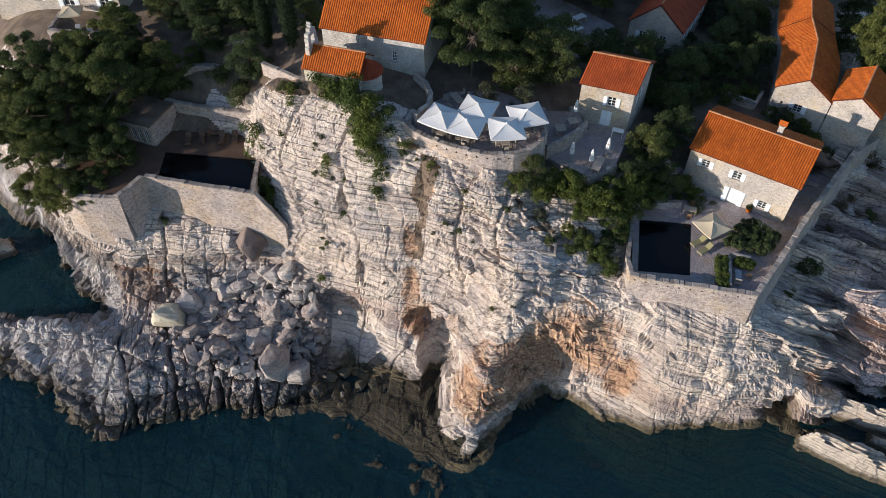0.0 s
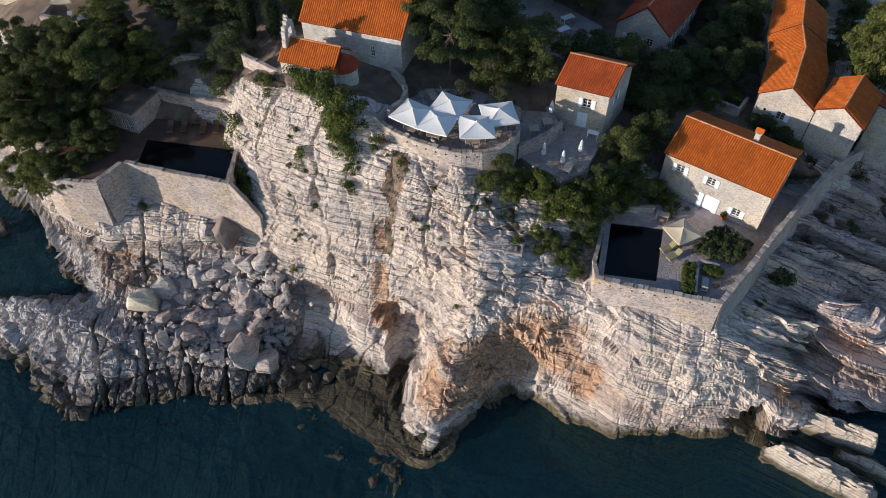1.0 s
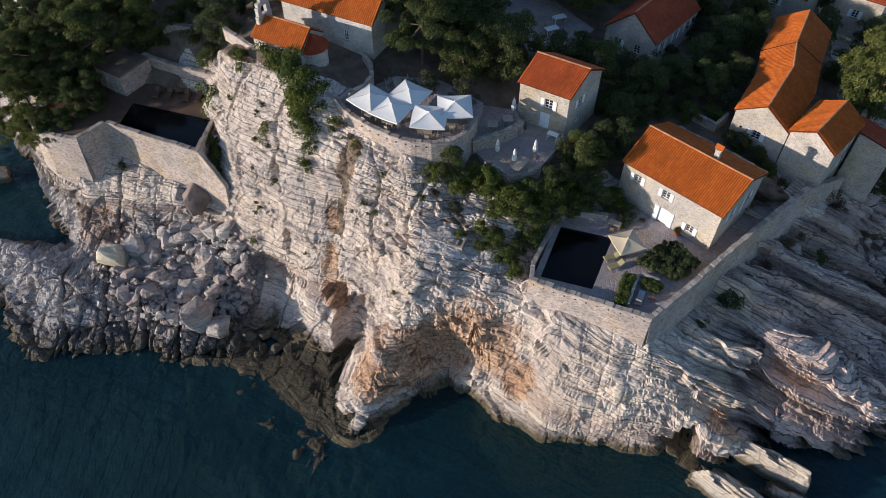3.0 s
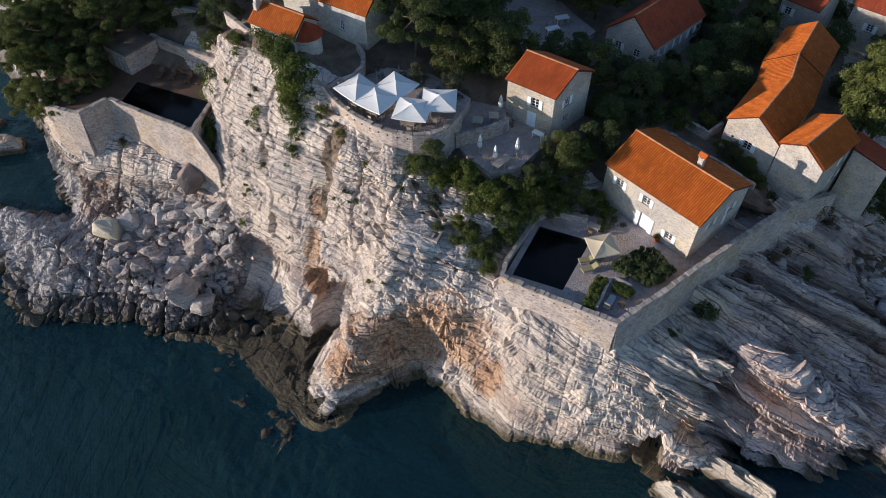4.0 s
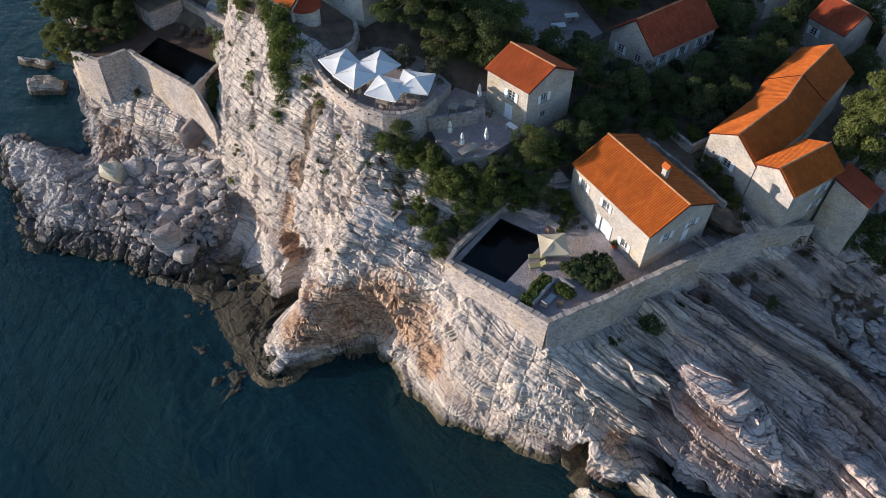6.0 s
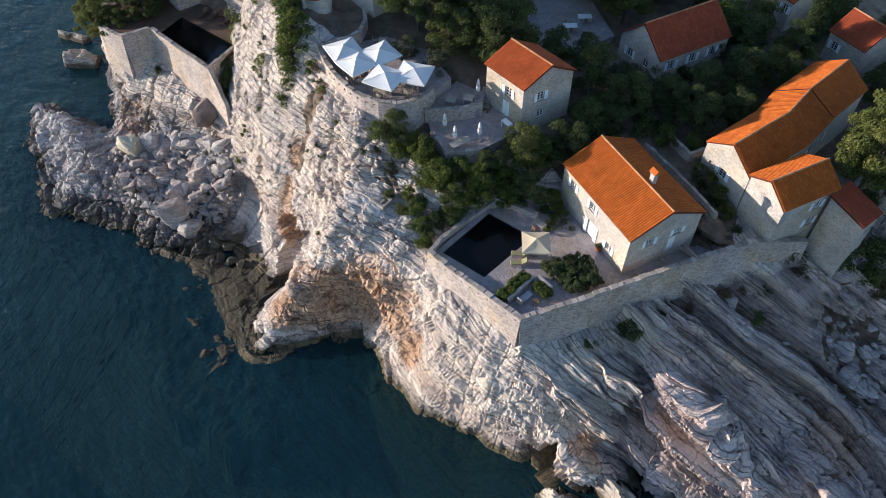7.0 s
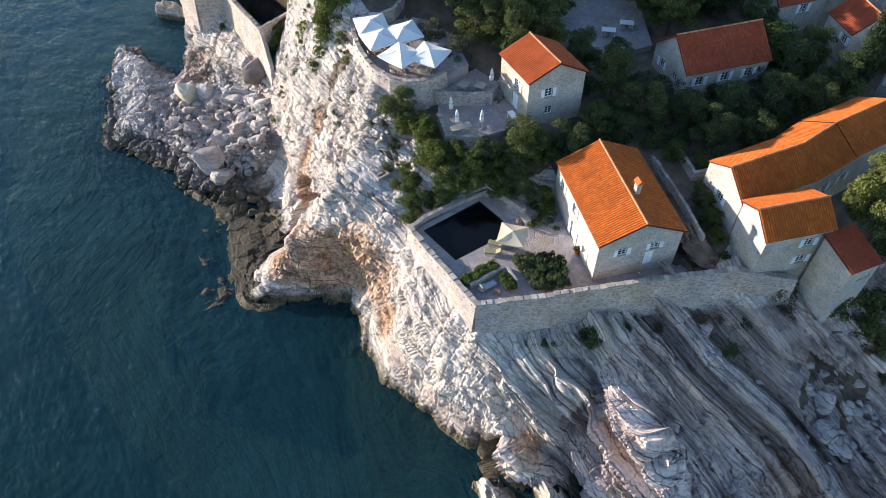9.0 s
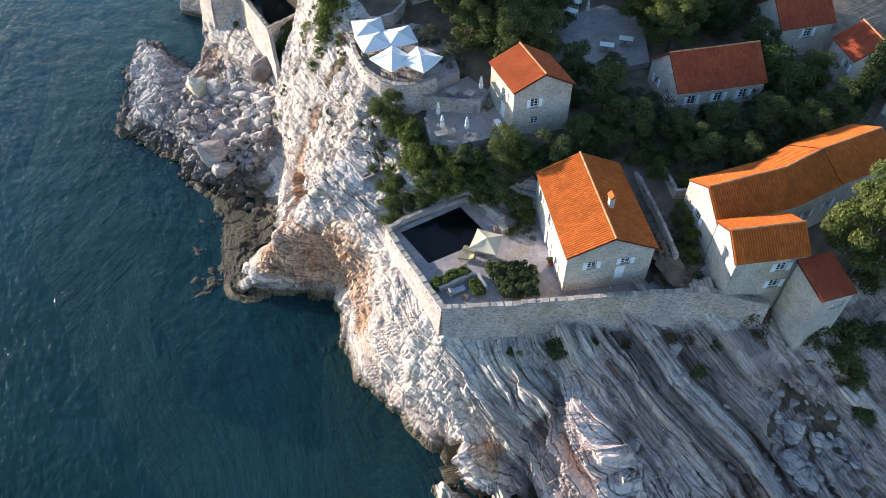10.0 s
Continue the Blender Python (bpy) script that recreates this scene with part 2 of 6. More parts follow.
def tile_material(name, a, c_b, moss):
    """Fired clay barrel tiles, each with its own tone."""
    m, nt, b = nodes_of(name)
    g = nt.nodes.new("ShaderNodeNewGeometry")
    tone = ramp(nt, g, "Random Per Island", [(0.0, tuple(v * 0.93 for v in a)), (0.5, a), (0.9, c_b), (1.0, tuple(min(1, v * 1.05) for v in c_b))])
    p = position(nt)
    n1 = node(nt, "ShaderNodeTexNoise", Scale=0.5, Detail=5.0, Roughness=0.7)
    link(nt, p, 0, n1, "Vector")
    s = ramp(nt, n1, "Fac", [(0.3, (0.7,)), (0.6, (1.0,))])
    c = mixed(nt, None, 0, tone, 0, s, 0, "MULTIPLY")
    n2 = node(nt, "ShaderNodeTexNoise", Scale=2.2, Detail=6.0, Roughness=0.7)
    link(nt, p, 0, n2, "Vector")
    mm = ramp(nt, n2, "Fac", [(0.6, (0.0,)), (0.78, (moss,))])
    c = mixed(nt, mm, 0, c, 2, (0.10, 0.075, 0.05), 0)
    link(nt, c, 2, b, "Base Color")
    b.inputs["Roughness"].default_value = 0.75
    b.inputs["Specular IOR Level"].default_value = 0.2
    n3 = node(nt, "ShaderNodeTexNoise", Scale=20.0, Detail=4.0)
    link(nt, p, 0, n3, "Vector")
    bumped(nt, b, n3, "Fac", 0.4, 0.02)
    return m


def leaf_material(name, a, c_b):
    m, nt, b = nodes_of(name)
    g = nt.nodes.new("ShaderNodeNewGeometry")
    tone = ramp(nt, g, "Random Per Island", [(0.0, tuple(v * 0.6 for v in a)), (0.5, a), (1.0, c_b)])
    info = nt.nodes.new("ShaderNodeObjectInfo")
    r = ramp(nt, info, "Random", [(0.0, (0.66, 0.75, 0.8)), (1.0, (1.12, 1.08, 0.9))])
    c = mixed(nt, None, 0, tone, 0, r, 0, "MULTIPLY")
    link(nt, c, 2, b, "Base Color")
    b.inputs["Roughness"].default_value = 0.75
    b.inputs["Specular IOR Level"].default_value = 0.2
    t = nt.nodes.new("ShaderNodeBsdfTranslucent")
    link(nt, c, 2, t, "Color")
    mix = nt.nodes.new("ShaderNodeMixShader")
    mix.inputs[0].default_value = 0.45
    nt.links.new(b.outputs[0], mix.inputs[1])
    nt.links.new(t.outputs[0], mix.inputs[2])
    nt.links.new(mix.outputs[0], nt.nodes["Material Output"].inputs[0])
    return m


def water_material(name, body, clear, ripple, scale):
    """Sea water: a coloured body, partly clear to the bed, with a rippled gloss on top."""
    m, nt, b = nodes_of(name)
    p = position(nt)
    big = node(nt, "ShaderNodeTexNoise", Scale=0.035, Detail=4.0)
    link(nt, p, 0, big, "Vector")
    c = ramp(nt, big, "Fac", [(0.35, tuple(v * 0.75 for v in body)), (0.7, tuple(v * 1.3 for v in body))])
    link(nt, c, 0, b, "Base Color")
    b.inputs["Roughness"].default_value = 0.08
    b.inputs["IOR"].default_value = 1.33
    w1 = node(nt, "ShaderNodeTexNoise", Scale=scale, Detail=5.0, Roughness=0.6)
    w1p = position(nt, (1.0, 1.7, 1.0), (0, 0, radians(25)))
    link(nt, w1p, 0, w1, "Vector")
    w2 = node(nt, "ShaderNodeTexNoise", Scale=scale * 0.28, Detail=3.0)
    link(nt, w1p, 0, w2, "Vector")
    b1 = bumped(nt, b, w2, "Fac", ripple, 0.6)
    bumped(nt, b, w1, "Fac", ripple, 0.25, b1)
    t = nt.nodes.new("ShaderNodeBsdfTransparent")
    t.inputs[0].default_value = (0.5, 0.8, 0.8, 1)
    mix = nt.nodes.new("ShaderNodeMixShader")
    mix.inputs[0].default_value = clear
    nt.links.new(b.outputs[0], mix.inputs[1])
    nt.links.new(t.outputs[0], mix.inputs[2])
    nt.links.new(mix.outputs[0], nt.nodes["Material Output"].inputs[0])
    return m


SEEPS = [(2.6, 57, 20, 1.7, 5), (1.2, 54, 15, 1.4, 5), (1.2, 51.5, 9, 1.5, 5), (19, 45, 9, 7, 6), (21, 45.5, 8, 5, 5), (25, 44, 4, 2.5, 5), (12, 44, 6, 5, 5), (9.5, 42, 4, 5, 4), (15, 44, 5, 6, 5), (2.0, 50, 6, 2.6, 4), (47, 43, 4, 3, 3), (-32, 54.5, 6, 5, 3)]
ROCK = rock_material("bedded_limestone", (0.84, 0.755, 0.68), (0.76, 0.66, 0.57), (0.075, 0.062, 0.04), 0.75, SEEPS, 0.62, 0.6, spray_shade=0.7)
BOULDER = rock_material("grey_limestone", (0.68, 0.65, 0.63), (0.54, 0.51, 0.49), (0.07, 0.06, 0.045), 0.35, [(-32, 54.5, 6, 5, 3)], 0.6, 0.7, spray_shade=1.25)
SLABS = rock_material("slabby_limestone", (0.87, 0.74, 0.675), (0.76, 0.615, 0.56), (0.07, 0.06, 0.045), 0.5, [(54, 50, 8, 4, 2.5), (67, 58, 3, 6, 3), (50, 56, 11, 2, 2)], 0.42, 1.0, 0.1, 0.5, spray_shade=0.5)
SHELF = rock_material("weedy_shelf_rock", (0.15, 0.135, 0.06), (0.05, 0.042, 0.03), (0.028, 0.024, 0.016), 0.15, [], 0.6, 0.6, 1.2, 0.7)
LOOSE = rock_material("loose_limestone", (0.64, 0.565, 0.53), (0.50, 0.43, 0.40), (0.07, 0.06, 0.045), 0.3, [], 0.5, 0.7, 0.6, 0.8, False)
STACK = rock_material("sea_worn_limestone", (0.80, 0.74, 0.65), (0.70, 0.62, 0.52), (0.07, 0.06, 0.045), 0.5, [], 0.45, 0.8, 0.2, 0.75, True, 0.4)
WALL = stone_wall_material("rubble_masonry", (0.62, 0.525, 0.465), (0.34, 0.28, 0.255), (3.4, 3.4, 5.6), (0.42, 0.36, 0.31))
HOUSE_WALL = stone_wall_material("house_masonry", (0.62, 0.555, 0.48), (0.44, 0.39, 0.335), (4.2, 4.2, 7.0), (0.56, 0.51, 0.44))
CHURCH_WALL = stone_wall_material("ashlar", (0.70, 0.67, 0.61), (0.58, 0.55, 0.50), (2.2, 2.2, 4.0))
TILES = tile_material("clay_tiles", (0.48, 0.108, 0.015), (0.54, 0.135, 0.018), 0.08)
# dark clay colour paints the shade in the gaps between roof tiles
GAP_SHADE = plain("painted_gap_shade", (0.14, 0.03, 0.015), 0.9, 0.2, 3.0)
# the clay tiles in a darker red, with partial shade put into the colour
SHADED_TILES = tile_material("shaded_clay_tiles", (0.40, 0.078, 0.02), (0.45, 0.095, 0.024), 0.15)
OLD_TILES = tile_material("weathered_clay_tiles", (0.34, 0.066, 0.028), (0.40, 0.085, 0.034), 0.3)
PAVING = stone_wall_material("flagstones", (0.40, 0.345, 0.335), (0.34, 0.29, 0.285), (2.6, 2.6, 2.6), (0.33, 0.285, 0.275))
COPING = plain("coping_stone", (0.47, 0.405, 0.35), 0.85, 0.3, 4.0, 0.5, 0.0, 0.4)
SOIL = plain("dry_soil", (0.19, 0.14, 0.10), 0.95, 0.4, 2.0, 0.6)
CANVAS = plain("white_canvas", (0.70, 0.70, 0.68), 0.8, 0.08, 2.0)
BEIGE = plain("beige_canvas", (0.52, 0.44, 0.31), 0.8, 0.1, 2.0)
PAINT = plain("pale_painted_wood", (0.80, 0.85, 0.87), 0.55, 0.08, 6.0)
FRAME = plain("white_painted_wood", (0.78, 0.78, 0.76), 0.5, 0.06, 6.0)
GLASS = plain("dark_window_glass", (0.025, 0.03, 0.035), 0.06, 0.1, 1.0)
WOOD = plain("brown_wood", (0.20, 0.115, 0.06), 0.65, 0.25, 5.0, 0.3, 0.0, 0.2)
TEAK = plain("weathered_teak", (0.40, 0.34, 0.27), 0.75, 0.15, 5.0, 0.2)
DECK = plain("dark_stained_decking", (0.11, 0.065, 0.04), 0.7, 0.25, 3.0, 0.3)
CUSHION = plain("grey_cushion", (0.34, 0.34, 0.35), 0.9, 0.1, 5.0)
BARK = plain("bark", (0.13, 0.10, 0.075), 0.95, 0.35, 4.0, 0.8)
POOL_TILE = plain("black_pool_tiles", (0.012, 0.012, 0.016), 0.3, 0.3, 2.0)
POOL_WATER = water_material("pool_water", (0.004, 0.004, 0.005), 0.25, 0.02, 2.0)
SEA = water_material("sea_water", (0.005, 0.028, 0.039), 0.32, 0.8, 0.7)
LEAF = leaf_material("broad_leaves", (0.08, 0.103, 0.042), (0.18, 0.205, 0.072))
FRESH = leaf_material("fresh_leaves", (0.09, 0.12, 0.032), (0.19, 0.22, 0.055))
PINE = leaf_material("pine_needles", (0.098, 0.122, 0.04), (0.215, 0.23, 0.078))
CYPRESS = leaf_material("cypress_scales", (0.03, 0.05, 0.022), (0.055, 0.08, 0.035))
OLIVE = leaf_material("grey_green_leaves", (0.08, 0.09, 0.055), (0.15, 0.155, 0.105))
AUTUMN = leaf_material("dry_brush", (0.15, 0.10, 0.06), (0.24, 0.18, 0.10))
RUBBLE = rock_material("broken_limestone", (0.72, 0.67, 0.63), (0.60, 0.555, 0.52), (0.08, 0.07, 0.05), 0.25, [], 0.9, 0.12, 2.5, 0.8, False)
RUSTY = plain("rusty_limestone", (0.22, 0.17, 0.145), 0.9, 0.35, 1.6, 1.0)
YELLOW = plain("lichened_limestone", (0.54, 0.49, 0.37), 0.9, 0.35, 1.2, 1.0)
WET = plain("wet_algal_rock", (0.10, 0.085, 0.055), 0.75, 0.5, 1.5, 1.0, 0.0, 0.4)
KHAKI = plain("olive_cushion", (0.26, 0.24, 0.12), 0.9, 0.1, 4.0)
# ---- shared builders ----
def to_mesh(name, verts, faces, mat=None, smooth=False):
    me = bpy.data.meshes.new(name)
    me.from_pydata([tuple(v) for v in verts], [], [tuple(f) for f in faces])
    if mat:
        me.materials.append(mat)
    if smooth:
        me.shade_smooth()
    return me


def part(name, bm, mat, parent=None, label="", smooth=False):
    """Links a bmesh, or a ready mesh, as one object under its thing."""
    if isinstance(bm, bmesh.types.BMesh):
        me = bpy.data.meshes.new(name)
        bm.normal_update()
        bm.to_mesh(me)
        bm.free()
        me.materials.append(mat)
        if smooth:
            me.shade_smooth()
    else:
        me = bm
    ob = new(name, me)
    ob.parent = parent
    if label:
        ob["label"] = label
    return ob


def thing(name, label, category, group="", kind="", at=(0, 0, 0), turn=0.0):
    ob = new(name)
    ob.empty_display_size = 0.2
    ob.matrix_basis = pose(*at, 0, 0, turn)
    return tagged(ob, label, category, group, kind)


def add_box(bm, x0, x1, y0, y1, z0, z1, bevel=0.0, m=None):
    r = bmesh.ops.create_cube(bm, size=1.0)
    vs = r["verts"]
    for v in vs:
        v.co = Vector(((x0 + x1) / 2 + v.co.x * (x1 - x0), (y0 + y1) / 2 + v.co.y * (y1 - y0), (z0 + z1) / 2 + v.co.z * (z1 - z0)))
    if bevel:
        es = list({e for v in vs for e in v.link_edges})
        r = bmesh.ops.bevel(bm, geom=es, offset=bevel, segments=1, affect="EDGES")
        vs = list(set(r["verts"]) | {v for v in vs if v.is_valid})
    if m is not None:
        for v in vs:
            v.co = m @ v.co
    return vs


def box(x0, x1, y0, y1, z0, z1, bevel=0.0, m=None):
    bm = bmesh.new()
    add_box(bm, x0, x1, y0, y1, z0, z1, bevel, m)
    return bm


def add_tube(bm, a, b, r0, r1, sides=8):
    a, b = Vector(a), Vector(b)
    q = (b - a).to_track_quat("Z", "Y")
    rings = []
    for p, r in ((a, r0), (b, r1)):
        rings.append([bm.verts.new(p + q @ Vector((r * math.cos(k * math.tau / sides), r * math.sin(k * math.tau / sides), 0))) for k in range(sides)])
    for k in range(sides):
        bm.faces.new((rings[0][k], rings[0][(k + 1) % sides], rings[1][(k + 1) % sides], rings[1][k]))
    bm.faces.new(rings[0][::-1])
    bm.faces.new(rings[1])


def tube(a, b, r0, r1=None, sides=8):
    bm = bmesh.new()
    add_tube(bm, a, b, r0, r0 if r1 is None else r1, sides)
    return bm


def prism(outline, z0, z1):
    """A flat plate over an outline that runs counter-clockwise; z0 and z1 may be lists, a height a corner."""
    bm = bmesh.new()
    n = len(outline)
    lo = z0 if isinstance(z0, (list, tuple)) else [z0] * n
    hi = z1 if isinstance(z1, (list, tuple)) else [z1] * n
    bot = [bm.verts.new((x, y, lo[k])) for k, (x, y) in enumerate(outline)]
    top = [bm.verts.new((x, y, hi[k])) for k, (x, y) in enumerate(outline)]
    bm.faces.new(top)
    bm.faces.new(bot[::-1])
    for k in range(n):
        bm.faces.new((bot[k], bot[(k + 1) % n], top[(k + 1) % n], top[k]))
    bmesh.ops.recalc_face_normals(bm, faces=bm.faces)
    return bm


def noise_at(p, seed=0):
    """Smooth value noise in space for arrays of points, about -1 to 1."""
    i = np.floor(p).astype(np.int64)
    f = p - i
    f = f * f * (3 - 2 * f)
    out = np.zeros(len(p))
    for dx in (0, 1):
        for dy in (0, 1):
            for dz in (0, 1):
                h = (i[:, 0] + dx) * 374761393 + (i[:, 1] + dy) * 668265263 + (i[:, 2] + dz) * 2147483647 + seed * 974711
                h = (h ^ (h >> 13)) * 1274126177
                h = (h ^ (h >> 16)) & 0xFFFFFF
                w = (f[:, 0] if dx else 1 - f[:, 0]) * (f[:, 1] if dy else 1 - f[:, 1]) * (f[:, 2] if dz else 1 - f[:, 2])
                out += w * (h / 8388607.5 - 1)
    return out


def fractal(p, octaves, seed=0):
    return sum(noise_at(p * 2.03 ** k, seed + k) / 2**k for k in range(octaves)) / 1.6


# ---- the land: lines that the ground follows, in metres above the sea ----
LINES = {
    "shore_west": [(-78, 86, 0), (-64, 76, 0), (-56, 70, 0), (-48, 65.5, 0), (-43, 59, 0), (-38, 54, 0), (-41, 53, 0), (-46, 51.7, 0), (-52, 52.5, 0), (-51.5, 48, 0), (-45.5, 45, 0), (-38, 40.5, 0), (-33, 37, 0), (-26, 39, 0), (-18, 39.6, 0), (-10, 40.7, 0), (-6.5, 40.8, 0)],
    "shelf": [(-9.5, 39, -0.4), (-4, 37.5, -0.2), (2.5, 35.2, 0.1), (6, 33.8, 0), (3, 38.6, 0.6), (5, 36.8, 0.4), (-1, 41.2, 0.5), (1, 39.8, 0.6), (3.4, 42, 0.4), (-4.5, 42.8, 0.2), (-3, 44.2, 0.1), (0.5, 43.4, 0.1)],
    "shore_east": [(8, 33.6, 0), (10.2, 35.1, 0), (11.4, 37.7, 0), (14.2, 42, 0), (16.7, 43.6, 0), (19.3, 43.2, 0), (23, 41.1, 0), (26, 40.2, 0), (28.5, 39.2, 0), (33, 39.6, 0), (38.3, 40, 0), (41.5, 41.8, 0), (43.6, 42.3, 0), (46.4, 41.2, 0), (49.4, 42.4, 0), (51, 45.3, 0.3), (53.5, 46.4, 0), (57, 46, 0), (62.3, 46.2, 0), (65, 47.4, 0), (66.4, 49, 0.3), (68.4, 47.8, 0), (77, 46, 0), (90, 42, 0)],
    "shallows_west": [(-80, 78, -5), (-60, 66, -5), (-50, 60, -3), (-46, 56, -2), (-58, 52, -4), (-55, 44, -4), (-40, 35, -4), (-26, 34.5, -4), (-14, 35, -3), (-8, 34, -1.8), (-2, 31, -2.2), (4, 29.5, -3)],
    "shallows_east": [(11, 30, -4), (15.5, 36, -4), (20, 38, -3), (28, 34.5, -5), (38, 35, -5), (48, 36, -4), (58, 41, -4), (70, 42, -4), (90, 36, -5)],
    "deep": [(-95, 60, -10), (-70, 40, -10), (-40, 22, -10), (0, 18, -10), (40, 20, -10), (70, 24, -10), (95, 22, -10)],
    "ridge_crest": [(-50.5, 50.3, 2.6), (-46, 49.6, 4.2), (-40, 48.2, 5.8), (-36.3, 46.8, 6.3), (-32.5, 44.9, 5.8), (-28, 45, 4.8), (-21.4, 44.1, 4.2), (-15.7, 43.4, 2.4), (-12.8, 42.6, 1.6), (-10, 42.3, 1.0), (-7, 41.9, 0.5)],
    "ridge_face": [(-36.5, 43.4, 3.2), (-31, 40.5, 2.6), (-26.6, 41.3, 2.6), (-19.6, 41, 1.4)],
    "ridge_back": [(-44, 52, 1.2), (-38, 51.6, 2.0), (-34.7, 49.2, 4.8), (-30.7, 47.5, 4.8)],
    "rubble": [(-27, 50, 4.6), (-23.7, 48.7, 4.0), (-21.7, 52.3, 5.2), (-18.6, 55, 6), (-13.2, 49.8, 4.2), (-10.5, 47.5, 1.0), (-16, 47, 2.8), (-7, 47.2, 0.3)],
    "west_block": [(-37.5, 55.6, 4.4), (-32, 54.4, 6.8), (-27, 54.5, 6.5), (-22.5, 55.5, 6.8)],
    "west_wall_foot": [(-46, 63.6, 12), (-42.5, 60.6, 13), (-40.2, 58.8, 12.8), (-37.2, 57, 11.8), (-33, 56.4, 11.2), (-30.8, 57.6, 11.4), (-29.2, 59.2, 12.8), (-25.5, 58.6, 12), (-21.5, 58, 11), (-18, 57.3, 10.2), (-14.5, 56.6, 10)],
    "west_rim": [(-46.5, 65, 14), (-51, 71, 15), (-58, 78, 15), (-66, 86, 14)],
    "west_terrace": [(-42.5, 62.6, 16.4), (-38, 61, 14), (-31, 61, 13.5), (-24, 62.5, 13.5), (-19, 61, 13), (-29, 68, 16), (-20, 68, 16.4), (-36, 68, 17)],
    "cliff_west_edge": [(-17.6, 68, 22), (-16.6, 63.5, 17.5), (-15.2, 59.5, 13.5)],
    "cliff_rim": [(-16.4, 67.5, 25.6), (-14, 65.4, 26), (-10, 65, 26.8), (-6, 63.4, 26.8), (-3, 61.4, 26.2), (-0.6, 61.2, 25.8), (1.5, 60, 24.2), (5.5, 57.9, 23.4), (9.7, 56.8, 22.9), (14, 57.4, 21.5)],
    "cliff_high": [(-13.2, 63, 21.5), (-9.3, 60, 19.4), (-6.9, 60.7, 21.6), (-1.9, 57.8, 20.3), (1.9, 55.3, 19.3), (4.9, 54.8, 19.6), (8, 54, 18.7), (11, 55.4, 20.6)],
    "cliff_mid": [(-10, 57, 15.8), (-12.6, 55.9, 10), (-4.8, 54, 14.4), (0.7, 53.6, 15.7), (4.1, 52.3, 14.5), (-1.8, 51.4, 11.2), (0.5, 51.3, 12.2), (3.1, 50, 9.4), (8.2, 48.8, 12), (7.8, 46, 9)],
    "cliff_low": [(-9.3, 52.4, 7.5), (-6.7, 50.6, 5.3), (-3.2, 49.2, 2.2), (-1.8, 46.6, 0.4), (1.5, 46.4, 1.6), (4.6, 43.8, 1.4)],
    "spur": [(14.4, 51.3, 17.2), (12.7, 48.5, 17), (12.4, 45.5, 13.7), (9.8, 41, 8.4), (9.5, 39.2, 4.6), (8.8, 35.8, 1.2), (6.6, 40.5, 4)],
    "spur_east": [(19.2, 48.6, 15.5), (15.8, 47.1, 15.2), (15.4, 44.6, 10.1), (12.6, 42.6, 7.2), (19.1, 44.9, 11.2), (21.5, 47.2, 13.2), (23.8, 46.4, 11.1), (20.9, 44, 4), (24, 42.6, 2.4), (25.9, 44.4, 6.3)],
    "tub_ledge": [(13.5, 53.5, 17.6), (17.5, 53, 16.6), (22, 52, 15.6), (23.5, 48.5, 14.4)],
    "bluff": [(27.2, 45.2, 13.4), (29.7, 43.7, 11.5), (32.6, 42.3, 9), (35.6, 43.8, 10.8), (34, 44.6, 12.8), (31.8, 40.4, 4.4), (35.4, 41.3, 7.3), (40.4, 43.8, 9.7), (40.3, 42.2, 5), (43.5, 43.6, 8.4), (46.8, 42.6, 4.8)],
    "east_wall_foot": [(24.4, 47.6, 14), (27.2, 46.2, 13.8), (37.3, 44.7, 13.2), (41, 48.2, 11.6), (44.1, 51.9, 12.2), (47.5, 55.2, 12.6), (49.6, 59.1, 12.6), (53.5, 63, 12.6), (57.3, 68.8, 13.8), (61, 69.6, 13.4)],
    "slabs_high": [(43.5, 45.7, 9.4), (44.4, 49.1, 9.6), (46.2, 48.4, 9.4), (50.5, 52.7, 11), (52.6, 57.1, 10.6), (55.6, 60.6, 11.4), (58.7, 65.2, 11.3), (62.6, 68.6, 12), (67.6, 71.8, 11)],
    "gully": [(49.8, 45.6, 2.5), (50.4, 47.4, 5.2), (50.2, 49.6, 7.6), (48.3, 51.4, 8.6)],
    "slabs_mid": [(54, 46.9, 3.6), (52.4, 49.0, 7.2), (53.2, 51.0, 9.7), (55.4, 50.3, 8.9), (57.8, 49.8, 7.9), (60.4, 49.3, 6.9), (63, 48.9, 5.7), (55.6, 52.2, 7.4), (58.2, 51.4, 6.0), (61, 50.6, 4.8), (54.2, 54, 9.6), (57.8, 53.4, 7.6), (61.2, 52.7, 6.4), (64.0, 52.2, 5.4), (58.6, 47.2, 3.6), (57.6, 58.7, 8.8), (60.3, 55.8, 6.8), (62.5, 66.6, 8.4)],
    "slabs_low": [(66.4, 51.8, 5.6), (68.6, 51.2, 4.8), (71, 50.6, 4.0), (69.4, 53.6, 3.4), (65, 57.5, 4.2), (64.5, 61.2, 4.6), (66.9, 65.9, 6), (70, 71, 6.2), (74, 58, 3), (80, 52, 2), (78, 68, 6), (86, 78, 8)],
    "under_pool_house": [(27, 50, 12.5), (36, 48.5, 12), (42, 55, 13), (30, 57.5, 13.5), (45, 60, 14), (52, 66, 15), (38, 62, 14.5), (34, 65.5, 16.3)],
    "behind_pool_house": [(37.5, 71.8, 18.6), (43, 69.5, 18.3), (48.5, 67, 17.4), (31, 67, 18.2), (27, 60, 17.4)],
